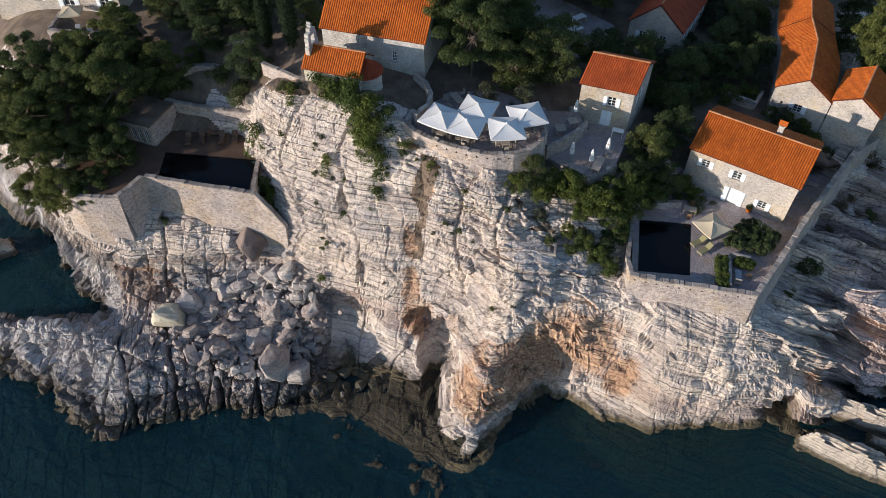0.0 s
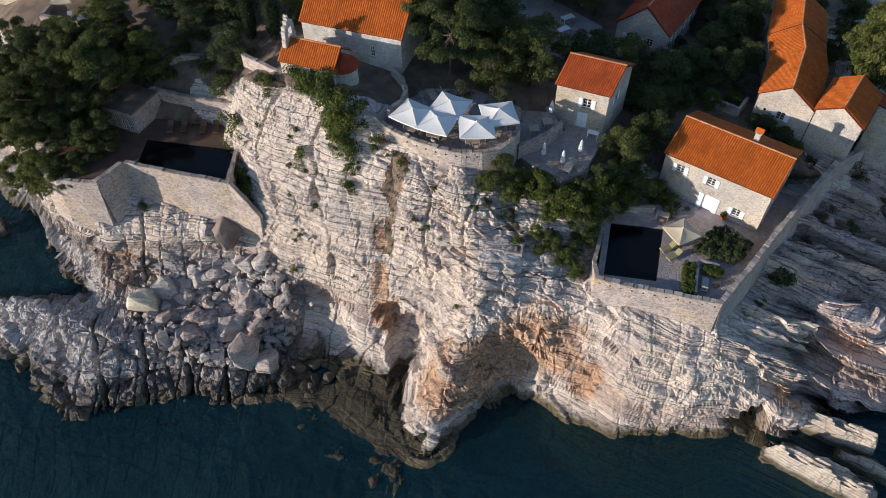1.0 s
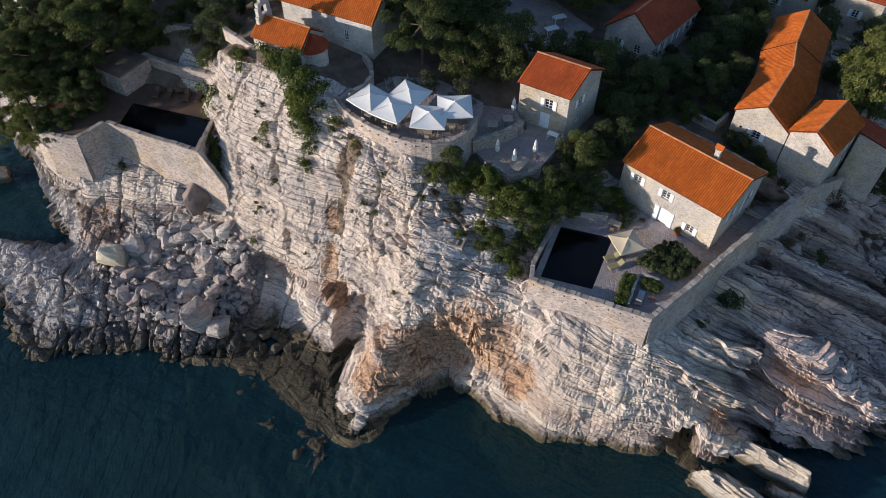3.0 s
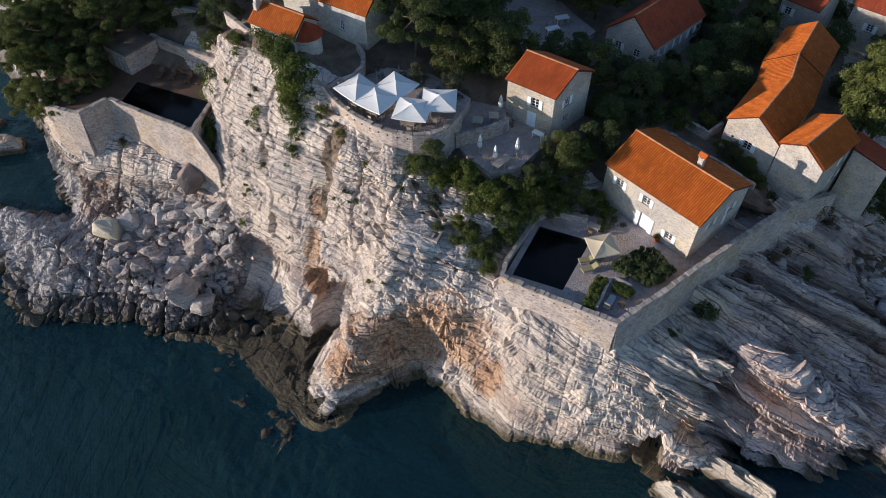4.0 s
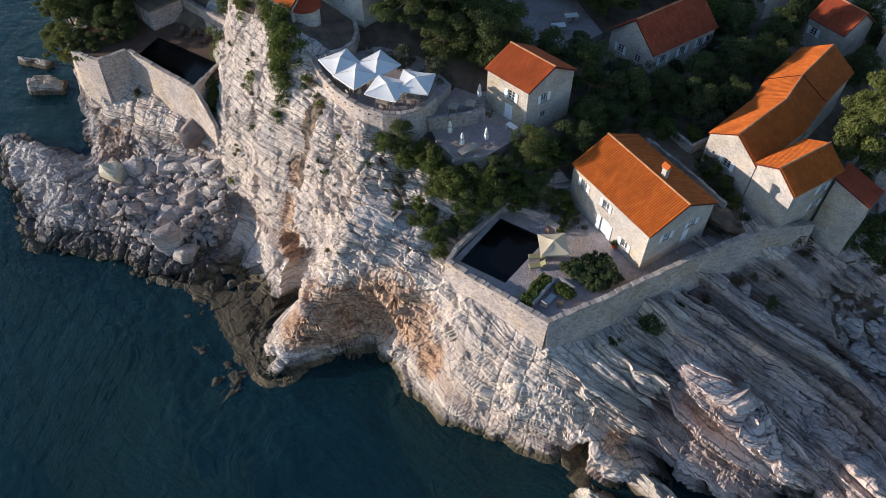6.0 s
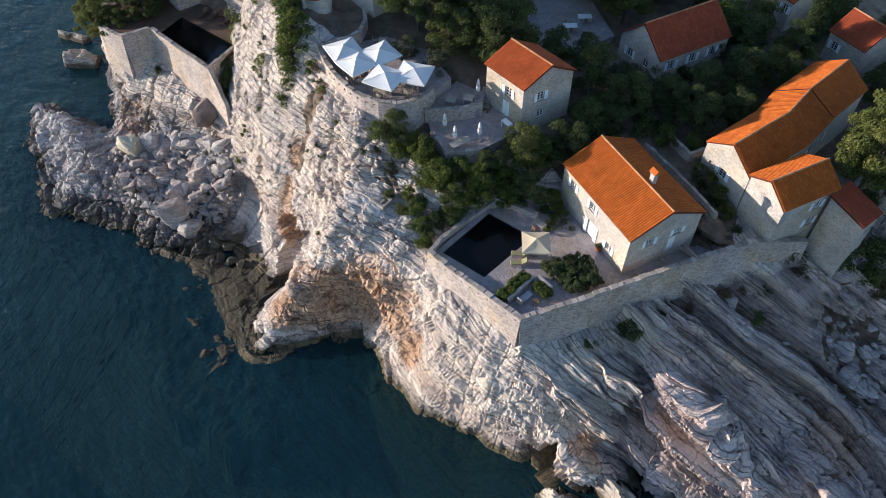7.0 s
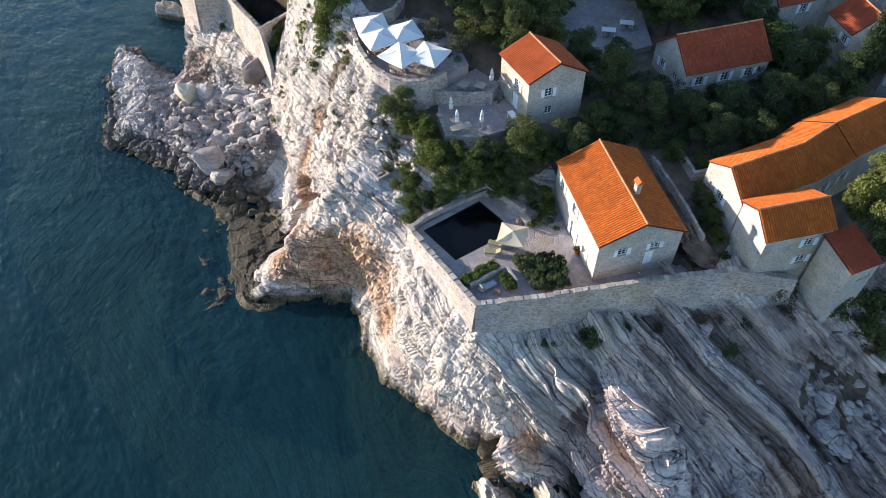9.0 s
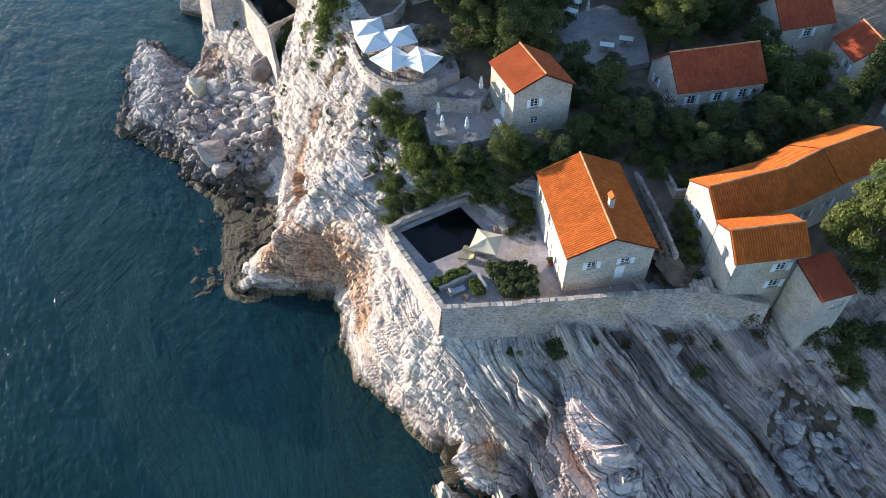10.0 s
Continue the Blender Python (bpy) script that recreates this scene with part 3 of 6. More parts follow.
    "middle_terraces": [(15.5, 55.8, 19), (20, 56.8, 20), (24, 59.5, 20.6), (18, 61, 20.8), (24, 64.5, 21.2), (4, 62, 22.6), (10, 61, 22.2), (14, 61, 21.8), (17, 66, 22), (28, 66, 20.4), (30, 62.5, 18.6)],
    "church_ground": [(-13, 68, 26), (-4, 68, 25.6), (0, 66, 25.2), (-10, 76, 25.6), (2, 76, 25.2), (6, 70, 24.6), (12, 72, 23.8), (20, 76, 22)],
    "woods": [(-17, 73, 23), (-24, 74, 21.6), (-30, 73, 20), (-24, 79, 24), (-34, 78, 22), (-44, 78, 22.6), (-52, 80, 22), (-46, 90, 24), (-20, 92, 25), (2, 92, 24)],
    "gardens": [(14, 86, 21), (22, 86, 20.8), (28, 78, 20.6), (36, 78, 19.4), (40, 84, 19.2), (44, 76, 18.6), (54, 74, 16.8), (62, 76, 13.5), (64, 88, 14), (50, 96, 18.8), (34, 98, 19.6), (16, 104, 21)],
    "far_side": [(-70, 100, 16), (-40, 112, 22), (0, 116, 23), (40, 116, 20), (76, 100, 11), (84, 118, 9), (-80, 130, 8), (0, 140, 16), (80, 140, 6)],
}


def sampled(line, step=2.2):
    pts = [Vector(p) for p in line]
    out = []
    for a, b in zip(pts, pts[1:]):
        n = max(1, int((b - a).length / step)) if (b - a).length < 14 else 3
        out += [a.lerp(b, k / n) for k in range(n)]
    return out + [pts[-1]]


# only long lines are filled in between; the others are marks of their own
FILLED = ("shore_west", "shore_east", "west_wall_foot", "east_wall_foot", "cliff_rim", "ridge_crest", "deep", "shallows_east", "shallows_west")
marks = []
for key, line in LINES.items():
    marks += [tuple(p) for p in (sampled(line) if key in FILLED else [Vector(p) for p in line])]
MARKS = np.array(sorted(set((round(x, 2), round(y, 2), round(z, 2)) for x, y, z in marks)))


class Land:
    """Ground height as a smooth tent over the lines."""

    def __init__(self, pts, ease=0.12):
        self.p = pts[:, :2]
        n = len(pts)
        r = np.linalg.norm(self.p[:, None] - self.p[None], axis=2)
        a = np.zeros((n + 3, n + 3))
        a[:n, :n] = -r + ease * np.eye(n)
        a[:n, n], a[:n, n + 1 : n + 3] = 1, self.p
        a[n, :n], a[n + 1 : n + 3, :n] = 1, self.p.T
        self.w = np.linalg.solve(a, np.r_[pts[:, 2], 0, 0, 0])

    def __call__(self, x, y):
        q = np.stack([np.ravel(x), np.ravel(y)], 1).astype(float)
        out = np.empty(len(q))
        for k in range(0, len(q), 20000):
            c = q[k : k + 20000]
            r = np.linalg.norm(c[:, None] - self.p[None], axis=2)
            out[k : k + 20000] = -r @ self.w[:-3] + self.w[-3] + c @ self.w[-2:]
        return out


land = Land(MARKS)


import itertools


def bed_height(p):
    """Where a point lies across the beds, which are level in the west and dip away in the east."""
    x = p[:, 0] - 22
    e = np.clip((p[:, 0] - 35) / 9, 0, 1)
    e = e * e * (3 - 2 * e)
    folded = np.clip(1 - np.abs(p[:, 0] - 13) / 9, 0, 1)
    return p[:, 2] + 0.15 * p[:, 1] + 0.04 * p[:, 0] + 0.30 * 6 * np.log1p(np.exp(x / 6)) + e * (0.6 * (p[:, 1] - 44.5) + 0.13 * (p[:, 0] - 40)) + (0.4 - 0.3 * e + 1.2 * folded) * fractal(p * 0.07, 2, 5)


def chance(*whole):
    h = np.zeros_like(whole[0], dtype=np.int64)
    for k, w in enumerate(whole):
        h = h * 31 + w.astype(np.int64) * (374761393, 668265263, 1442695041, 974711)[k]
        h = (h ^ (h >> 15)) * 1274126177
    return ((h ^ (h >> 13)) & 0xFFFF) / 32767.5 - 1


def facets(x, y, s, size, flat, seed):
    """Broken rock: cells flattened along the beds, each a block with its own height and tilt. Gives the height and the gap between blocks."""
    q = np.stack([x / size, y / size, s / (size * flat)], 1)
    base = np.floor(q)
    best = np.full(len(q), 9.0)
    second = np.full(len(q), 9.0)
    high = np.zeros(len(q))
    for i, j, k in itertools.product((-1, 0, 1), repeat=3):
        c = base + (i, j, k)
        n = seed + 0 * c[:, 0]
        r = [chance(c[:, 0], c[:, 1], c[:, 2], n + m) for m in range(3)]
        d = q - c - 0.5 - 0.42 * np.stack(r, 1)
        far = (d**2).sum(1)
        v = r[1] * 0.6 + r[0] * 1.1 * d[:, 0] + r[2] * 1.1 * d[:, 1] + r[1] * 0.9 * d[:, 2]
        nearer = far < best
        second = np.where(nearer, best, np.minimum(second, far))
        high = np.where(nearer, v, high)
        best = np.where(nearer, far, best)
    return high, np.clip(1 - (np.sqrt(second) - np.sqrt(best)) / 0.12, 0, 1)


def rock_offset(p):
    """How far bare rock stands out: broken beds cut by joints into blocks, and long ribs where the beds are tilted."""
    s = bed_height(p)
    x, y, z = p[:, 0], p[:, 1], p[:, 2]
    wx, wy = x + 0.5 * fractal(p * 0.5, 2, 61), y + 0.5 * fractal(p * 0.5, 2, 62)

    def ledges(thick, seed):
        k = s / thick + 0.2 * noise_at(p * 0.2, seed)
        i = np.floor(k)
        f = np.clip((k - i - 0.88) / 0.12, 0, 1)
        q = np.stack([x * 0.09, y * 0.09, i * 7.3], 1)
        q1 = q + np.array((0, 0, 7.3))
        return noise_at(q, seed) * (1 - f) + noise_at(q1, seed) * f

    def cuesta(thick, seed):
        """Tilted beds worn into ribs: a sharp scarp, then a long back slope, each rib dying out along its length."""
        k = s / thick + 0.15 * noise_at(p * 0.15, seed)
        i = np.floor(k)
        f = k - i
        long = 0.5 + 0.9 * noise_at(np.stack([x * 0.11, y * 0.11, i * 5.1], 1), seed)
        return (np.clip(f / 0.13, 0, 1) - f) * np.clip(long, 0, 1.3)

    east = np.clip((x - 38) / 8, 0, 1)
    west = np.clip((-9 - x) / 4, 0, 1) * np.clip((9 - z) / 3, 0, 1)
    shelf = np.clip(1.5 - np.abs(z - 0.3), 0, 1) * np.clip((10 - np.abs(x + 1)) / 2, 0, 1)
    folded = np.clip(1.4 - np.abs(x - 13) / 9, 0, 1)
    f1, g1 = facets(wx, wy, s, 4.2, 0.5, 1)
    f2, g2 = facets(wx, wy, s, 1.9, 0.4, 2)
    f3, g3 = facets(wx, wy, s, 0.85, 0.5, 3)
    rough = 0.8 + 0.9 * folded + 1.3 * west + 0.2 * shelf + 0.6 * east
    d = (0.38 * f1 + 0.17 * f2 + 0.06 * f3 - 0.12 * g1 - 0.08 * g2 - 0.03 * g3) * rough
    lay = 0.34 * ledges(2.1, 11) + 0.24 * ledges(0.9, 12) + 0.11 * ledges(0.42, 13)
    d += lay * (0.55 - 0.3 * folded + 1.3 * east) + 0.16 * (1 - west) * ledges(0.3, 14) + east * (0.9 * ledges(3.4, 17) + 0.5 * ledges(1.5, 18) + 0.3 * ledges(0.7, 19))
    d += east * (2.3 * cuesta(3.6, 21) + 1.2 * cuesta(1.4, 22) + 0.45 * cuesta(0.55, 23))
    d -= 0.9 * np.clip(1.3 - np.hypot((x - 49.2) / 1.6, (y - 49.8) / 3.2), 0, 1)
    # slabs that have slid away, and the stumps left between
    d -= 1.6 * east * np.clip(fractal(np.stack([x * 0.16, y * 0.16, s * 0.5], 1), 3, 33) - 0.12, 0, 0.5)
    d += (0.8 - 0.5 * east) * fractal(p * 0.12, 3, 20) + 0.10 * fractal(p * 1.0, 3, 40) + 0.22 * shelf * fractal(p * 1.3, 3, 45)
    # upright fissures
    a = x * 0.42 + 0.5 * fractal(p * 0.2, 2, 71)
    d -= (0.12 + 0.7 * west) * np.clip(1 - np.abs(a - np.round(a)) / 0.06, 0, 1)
    # wide clefts that part the sea ridge into blocks
    a = (x + 0.25 * y) * 0.2 + 0.35 * fractal(p * 0.15, 2, 77)
    d -= 1.5 * west * np.clip((z + 1) / 1.5, 0, 1) * np.clip(1 - np.abs(a - np.round(a)) / 0.075, 0, 1) * np.clip((49 - y) / 3, 0, 1)
    a = x * 0.17 + 0.6 * fractal(p * 0.15, 2, 73)
    d -= 0.55 * np.clip((20 - x) / 5, 0, 1) * np.clip(1 - np.abs(a - np.round(a)) / 0.045, 0, 1) * np.clip(0.5 + 1.5 * fractal(p * 0.2, 2, 74), 0, 1)
    # the gully under the parasols and its overhang
    mid = 1.4 + 0.12 * (z - 14) + 0.5 * fractal(p * 0.4, 2, 75)
    d -= 0.5 * np.clip(1 - np.abs(x - mid) / 1.8, 0, 1) * np.clip((z - 3) / 3, 0, 1) * np.clip((24 - z) / 3, 0, 1)
    # the rubble-filled hollow in the slabs
    d -= 1.6 * np.clip(1.2 - np.hypot((x - 68) / 6.0, (y - 67.5) / 4.0), 0, 0.6) / 0.6
    return d


def hollow(p, centre, size, depth, edge=0.7, rough=0.25):
    """A cave: a smooth hump, 1 at the centre."""
    q = (p - np.array(centre)) / np.array(size)
    r = np.sqrt((q**2).sum(1)) + rough * fractal(p * 0.8, 3, 50)
    return depth * np.clip(1.25 - r, 0, 1) ** edge * (r < 1.25)


def build_land():
    xs = np.concatenate([np.arange(-84, -52, 0.8), np.arange(-52, 72, 0.16), np.arange(72, 96, 0.8)])
    ys = np.concatenate([np.arange(14, 32, 1.0), np.arange(32, 62, 0.09), np.arange(62, 66, 0.13), np.arange(66, 76, 0.25), np.arange(76, 80, 0.4), np.arange(80, 150, 1.0)])
    gx, gy = np.meshgrid(xs, ys)
    z = land(gx, gy)
    # the drowned shelf at the foot of the cliff
    fx, fy = gx.ravel(), gy.ravel()
    reef = 0.35 * fractal(np.stack([fx, fy, 0 * fx], 1) * 0.25, 3, 95)
    knobs = fractal(np.stack([fx, fy, 0 * fx], 1) * 0.9, 3, 96)
    along, across = 0.85 * (fx - 0.0) - 0.52 * (fy - 36.3), 0.52 * (fx - 0.0) + 0.85 * (fy - 36.3)
    r = np.hypot(along / 10.5, across / 6.2) + reef
    z = np.maximum(z, np.where(r < 1.6, -0.1 + 0.36 * knobs - 0.2 * np.clip(r - 0.3, 0, 2) - 2.0 * np.clip(r - 0.8, 0, 2), -30))
    h = 0.6
    dx = (land(gx + h, gy) - land(gx - h, gy)) / (2 * h)
    dy = (land(gx, gy + h) - land(gx, gy - h)) / (2 * h)
    p = np.stack([gx.ravel(), gy.ravel(), z], 1)
    n = np.stack([-dx, -dy, np.full(len(dx), 0.55)], 1)
    n /= np.linalg.norm(n, axis=1)[:, None]
    steep = np.sqrt(dx**2 + dy**2)
    bare = np.clip((steep - 0.1) / 0.45, 0.25, 1.0)
    bare = np.maximum(bare, 0.8 * ((p[:, 1] < 60) & (z < 9) & (z > -2)))
    bare = np.maximum(bare, np.clip((p[:, 0] - 40) / 4, 0, 1) * (p[:, 1] < 75))
    inland = np.clip((p[:, 1] - 66) / 6, 0, 1) * np.clip((62 - p[:, 0]) / 6, 0, 1)
    bare = np.where(inland > 0, bare * (1 - 0.75 * inland), bare)
    bare *= np.clip((z + 6) / 5, 0.25, 1)
    bare = np.where((r < 1.5) & (z < 0.5), 0.3, bare)
    q = p + n * (rock_offset(p) * bare)[:, None]
    into = np.zeros(len(p))
    into += hollow(p, (15.6, 44.4, 5.6), (4.4, 3.2, 3.6), 1.9)
    into += hollow(p, (2.4, 49.6, 6.2), (1.5, 1.9, 1.8), 2.6, 0.35, 0.8)
    into += hollow(p, (4.6, 45.8, 3.8), (2.3, 4.4, 4.6), 4.4, 0.5, 0.35)
    into += hollow(p, (-6.6, 56.6, 18.0), (0.5, 1.6, 1.3), 1.0, 0.35, 0.8)
    into += hollow(p, (-4.6, 52.6, 11.0), (0.4, 1.6, 1.4), 1.0, 0.35, 0.8)
    into += hollow(p, (44.0, 42.6, 2.2), (1.5, 2.2, 1.7), 3.6, 0.5)
    into += hollow(p, (-7.5, 50.6, 3.4), (3.6, 3.4, 4.0), 2.4, 0.5)
    q[:, 1] += into
    q[:, 0] += into * 0.1
    q[:, 2] -= np.where(into > 0, into * 0.15, 0)
    nx, ny = len(xs), len(ys)
    i = np.arange(nx * ny).reshape(ny, nx)
    quads = np.stack([i[:-1, :-1], i[:-1, 1:], i[1:, 1:], i[1:, :-1]], -1).reshape(-1, 4)
    me = bpy.data.meshes.new("ground")
    me.vertices.add(len(q))
    me.vertices.foreach_set("co", q.ravel())
    me.loops.add(quads.size)
    me.loops.foreach_set("vertex_index", quads.ravel())
    me.polygons.add(len(quads))
    me.polygons.foreach_set("loop_start", np.arange(0, quads.size, 4))
    me.materials.append(ROCK), me.materials.append(SOIL), me.materials.append(BOULDER), me.materials.append(SLABS), me.materials.append(SHELF)
    c = p[quads].mean(1)
    st = steep[quads].mean(1)
    soil = (c[:, 1] > 64.5) & (st < 0.9) & (c[:, 0] < 60) & (c[:, 2] > 12) & ~((c[:, 0] > 50) & (c[:, 1] < 74))
    soil |= (c[:, 1] > 53.5) & (c[:, 0] > 13) & (c[:, 0] < 30) & (c[:, 2] > 16.2) & (st < 0.7)
    clod = fractal(c * 0.5, 2, 81)
    soil |= (np.hypot((c[:, 0] - 67.5) / 5.5, (c[:, 1] - 67.5) / 3.6) + 1.2 * clod < 0.6)
    chute = 1.6 + 0.13 * (c[:, 2] - 14) + 1.2 * clod
    soil |= (np.abs(c[:, 0] - chute) < 0.35 + 0.06 * (c[:, 2] - 13)) & (c[:, 2] > 13.5) & (c[:, 2] < 23.5) & (c[:, 1] < 62)
    kind = np.where(soil, 1, 0)
    grey = (c[:, 0] < -9) & (c[:, 2] < 7.5) | (c[:, 0] > 48) & (c[:, 2] < 14)
    kind = np.where(grey & ~soil, 2, kind)
    kind = np.where((kind == 2) & (c[:, 0] > 30), 3, kind)
    weedy = (np.hypot((c[:, 0] + 1.0) / 12, (c[:, 1] - 37) / 8) + 0.4 * clod < 1.0) & (c[:, 2] + 1.5 * clod < 1.4) & (c[:, 0] + clod * 2 < 6.5)
    kind = np.where(weedy, 4, kind)
    me.update(calc_edges=True)
    level = bed_height(p)
    upright = np.clip((-9 - p[:, 0]) / 4, 0, 1) * np.clip((9 - z) / 3, 0, 1)
    level += upright * (0.95 * p[:, 0] + 0.2 * p[:, 1] - 0.7 * z)
    me.attributes.new("bedding", "FLOAT", "POINT").data.foreach_set("value", level.astype(np.float32))
    me.polygons.foreach_set("material_index", kind.astype(np.int32))
    me.shade_flat()
    me.validate()
    me.update()
    ob = new("ground", me)
    tagged(ob, "pale bedded limestone headland with ochre seeps and dark soil on top", "ground", kind="structure")
    return ob


ground = build_land()

# the sea, out to the horizon
bm = bmesh.new()
bmesh.ops.create_grid(bm, x_segments=2, y_segments=2, size=2400)
sea = part("water", bm, SEA)
tagged(sea, "dark teal sea with small ripples round the headland", "sea", kind="structure")
bm = bmesh.new()
bmesh.ops.create_grid(bm, x_segments=2, y_segments=2, size=2400)
for v in bm.verts:
    v.co.z = -11.5
bed = part("seabed", bm, plain("sea_sand", (0.05, 0.10, 0.085), 0.9, 0.5, 0.25))
tagged(bed, "dark sandy seabed under the sea", "seabed", kind="structure")


# ---- walls and terraces ----
def ribbon_wall(name, line, foot, top, thick, mat, label, batter=0.0, coping=True, closed=False):
    """A wall along a line of (x, y), its outer face on the line and its body to the left of it, with a coping."""
    n = len(line)
    pts = [Vector(p) for p in line]
    foot = foot if isinstance(foot, (list, tuple)) else [foot] * n
    top = top if isinstance(top, (list, tuple)) else [top] * n
    side = []
    for k in range(n):
        a, b = pts[max(0, k - 1)], pts[min(n - 1, k + 1)]
        d = (b - a).normalized()
        m = Vector((-d.y, d.x))
        if 0 < k < n - 1:
            d0 = (pts[k] - pts[k - 1]).normalized()
            m = m / max(0.5, m.dot(Vector((-d0.y, d0.x))))
        side.append(m)
    bm = bmesh.new()
    rows = []
    for k in range(n):
        lean = batter * (top[k] - foot[k])
        o, i = pts[k], pts[k] + side[k] * thick
        f = o - side[k] * lean
        rows.append([bm.verts.new((f.x, f.y, foot[k])), bm.verts.new((o.x, o.y, top[k])), bm.verts.new((i.x, i.y, top[k])), bm.verts.new((i.x, i.y, foot[k]))])
    for a, b in zip(rows, rows[1:]):
        for j in range(3):
            bm.faces.new((a[j], b[j], b[j + 1], a[j + 1]))
    bm.faces.new(rows[0]), bm.faces.new(rows[-1][::-1])
    bmesh.ops.recalc_face_normals(bm, faces=bm.faces)
    ob = part(name, bm, mat)
    tagged(ob, label, "wall", kind="structure")
    if coping:
        for k in range(n - 1):
            a, b = pts[k] - side[k] * 0.03, pts[k + 1] - side[k + 1] * 0.03
            c, d = pts[k + 1] + side[k + 1] * (thick + 0.03), pts[k] + side[k] * (thick + 0.03)
            length = (b - a).length
            at = 0.0
            while at < length - 0.15:
                wide = min(random.uniform(0.45, 1.0), length - at)
                t0, t1 = (at + 0.012) / length, (at + wide - 0.012) / length
                at += wide
                lift, out, back = random.uniform(0.06, 0.2), random.uniform(-0.04, 0.04), random.uniform(-0.05, 0.05)
                za, zb = top[k] + (top[k + 1] - top[k]) * t0, top[k] + (top[k + 1] - top[k]) * t1
                o = (a - d).normalized() * out
                i = (d - a).normalized() * back
                q = [(a.lerp(b, t0) + o, za), (a.lerp(b, t1) + o, zb), (d.lerp(c, t1) + i, zb), (d.lerp(c, t0) + i, za)]
                mid = sum((v for v, z in q), Vector((0, 0))) / 4
                bm = bmesh.new()
                lo = [bm.verts.new((v.x, v.y, z + 0.002)) for v, z in q]
                hi = [bm.verts.new((*(v + (mid - v) * 0.06), z + lift * random.uniform(0.8, 1.1))) for v, z in q]
                bm.faces.new(hi), bm.faces.new(lo[::-1])
                for e in range(4):
                    bm.faces.new((lo[e], lo[(e + 1) % 4], hi[(e + 1) % 4], hi[e]))
                bmesh.ops.recalc_face_normals(bm, faces=bm.faces)
                part("coping_stone", bm, COPING, ob)
    return ob


def terrace(name, outline, z, mat, label, thick=0.5, hole=None):
    """Paving over an outline, with a rectangular hole left for a pool."""
    if hole is None:
        ob = part(name, prism(outline, z - thick, z), mat)
    else:
        bm = bmesh.new()
        ov = [bm.verts.new((x, y, z)) for x, y in outline]
        hv = [bm.verts.new((x, y, z)) for x, y in hole]
        es = [bm.edges.new((r[k], r[(k + 1) % len(r)])) for r in (ov, hv) for k in range(len(r))]
        bmesh.ops.triangle_fill(bm, edges=es, use_beauty=True, normal=(0, 0, 1))
        r = bmesh.ops.extrude_face_region(bm, geom=list(bm.faces))
        for v in r["geom"]:
            if isinstance(v, bmesh.types.BMVert):
                v.co.z -= thick
        bmesh.ops.recalc_face_normals(bm, faces=bm.faces)
        ob = part(name, bm, mat)
    return tagged(ob, label, "terrace", kind="structure")


def pool(corners, z, label):
    """A sunken basin with a stone rim and dark water."""
    t = thing("swimming_pool", label, "pool")
    c = [Vector(p) for p in corners]
    mid = sum(c, Vector((0, 0))) / 4
    grow = lambda k, d: c[k] + (c[k] - mid).normalized() * d
    bm = bmesh.new()
    for k in range(4):
        a, b = c[k], c[(k + 1) % 4]
        o0, o1 = grow(k, 0.25), grow((k + 1) % 4, 0.25)
        vs = [bm.verts.new((v.x, v.y, h)) for h in (z - 1.6, z - 0.004) for v in (a, b, o1, o0)]
        for f in ((0, 1, 5, 4), (1, 2, 6, 5), (2, 3, 7, 6), (3, 0, 4, 7), (4, 5, 6, 7), (3, 2, 1, 0)):
            bm.faces.new([vs[i] for i in f])
    bmesh.ops.recalc_face_normals(bm, faces=bm.faces)
    part("basin_wall", bm, POOL_TILE, t)
    part("basin_floor", prism([tuple(v) for v in c], z - 1.7, z - 1.5), POOL_TILE, t)
    part("pool_water", prism([tuple(v) for v in c], z - 0.5, z - 0.12), POOL_WATER, t, "still black water")
    return t


POOL_E = [(25.4, 49.3), (30.8, 48.8), (32.4, 56.3), (26.7, 56.8)]
POOL_W = [(-28.6, 61.3), (-17.6, 59.4), (-17.8, 64.5), (-28.9, 65.5)]
ZE, ZW, ZU, ZM, ZL = 16.25, 17.3, 24.4, 22.9, 21.7
terrace("pavement_pool_east", [(24.5, 48.2), (36.5, 45.8), (44.1, 55.6), (51.8, 65.2), (48.0, 67.2), (46.6, 65.0), (36.5, 71.5), (31.6, 63.6), (31.0, 58.8), (26.4, 58.6)], ZE, PAVING, "mauve-grey flagstone terrace round the dark pool", 0.6, POOL_E)
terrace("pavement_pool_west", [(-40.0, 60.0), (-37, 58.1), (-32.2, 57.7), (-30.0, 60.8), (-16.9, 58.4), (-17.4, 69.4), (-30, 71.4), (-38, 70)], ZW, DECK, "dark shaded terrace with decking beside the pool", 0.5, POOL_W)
terrace("pavement_parasols", [(0.2, 62.0), (1.6, 60.9), (5.5, 58.6), (9.7, 57.4), (13.8, 58.3), (15.6, 61.4), (16.0, 66), (10.6, 69), (3.4, 68.7), (2.9, 66), (1.2, 63)], ZU, PAVING, "grey flagstone dining terrace on the cliff edge", 2.4)
terrace("pavement_middle", [(15.3, 60.5), (17.6, 62.2), (20.6, 64.6), (19.8, 67.4), (15.8, 67.5), (15.2, 63)], ZM, PAVING, "grey flagstone half landing with two tables", 2.0)
terrace("pavement_lower", [(15.2, 61.8), (17.4, 59.6), (20.6, 57.8), (23.4, 59.6), (25.8, 65.4), (20.0, 67.5)], ZL, PAVING, "grey flagstone lower terrace beside the small house", 1.6)
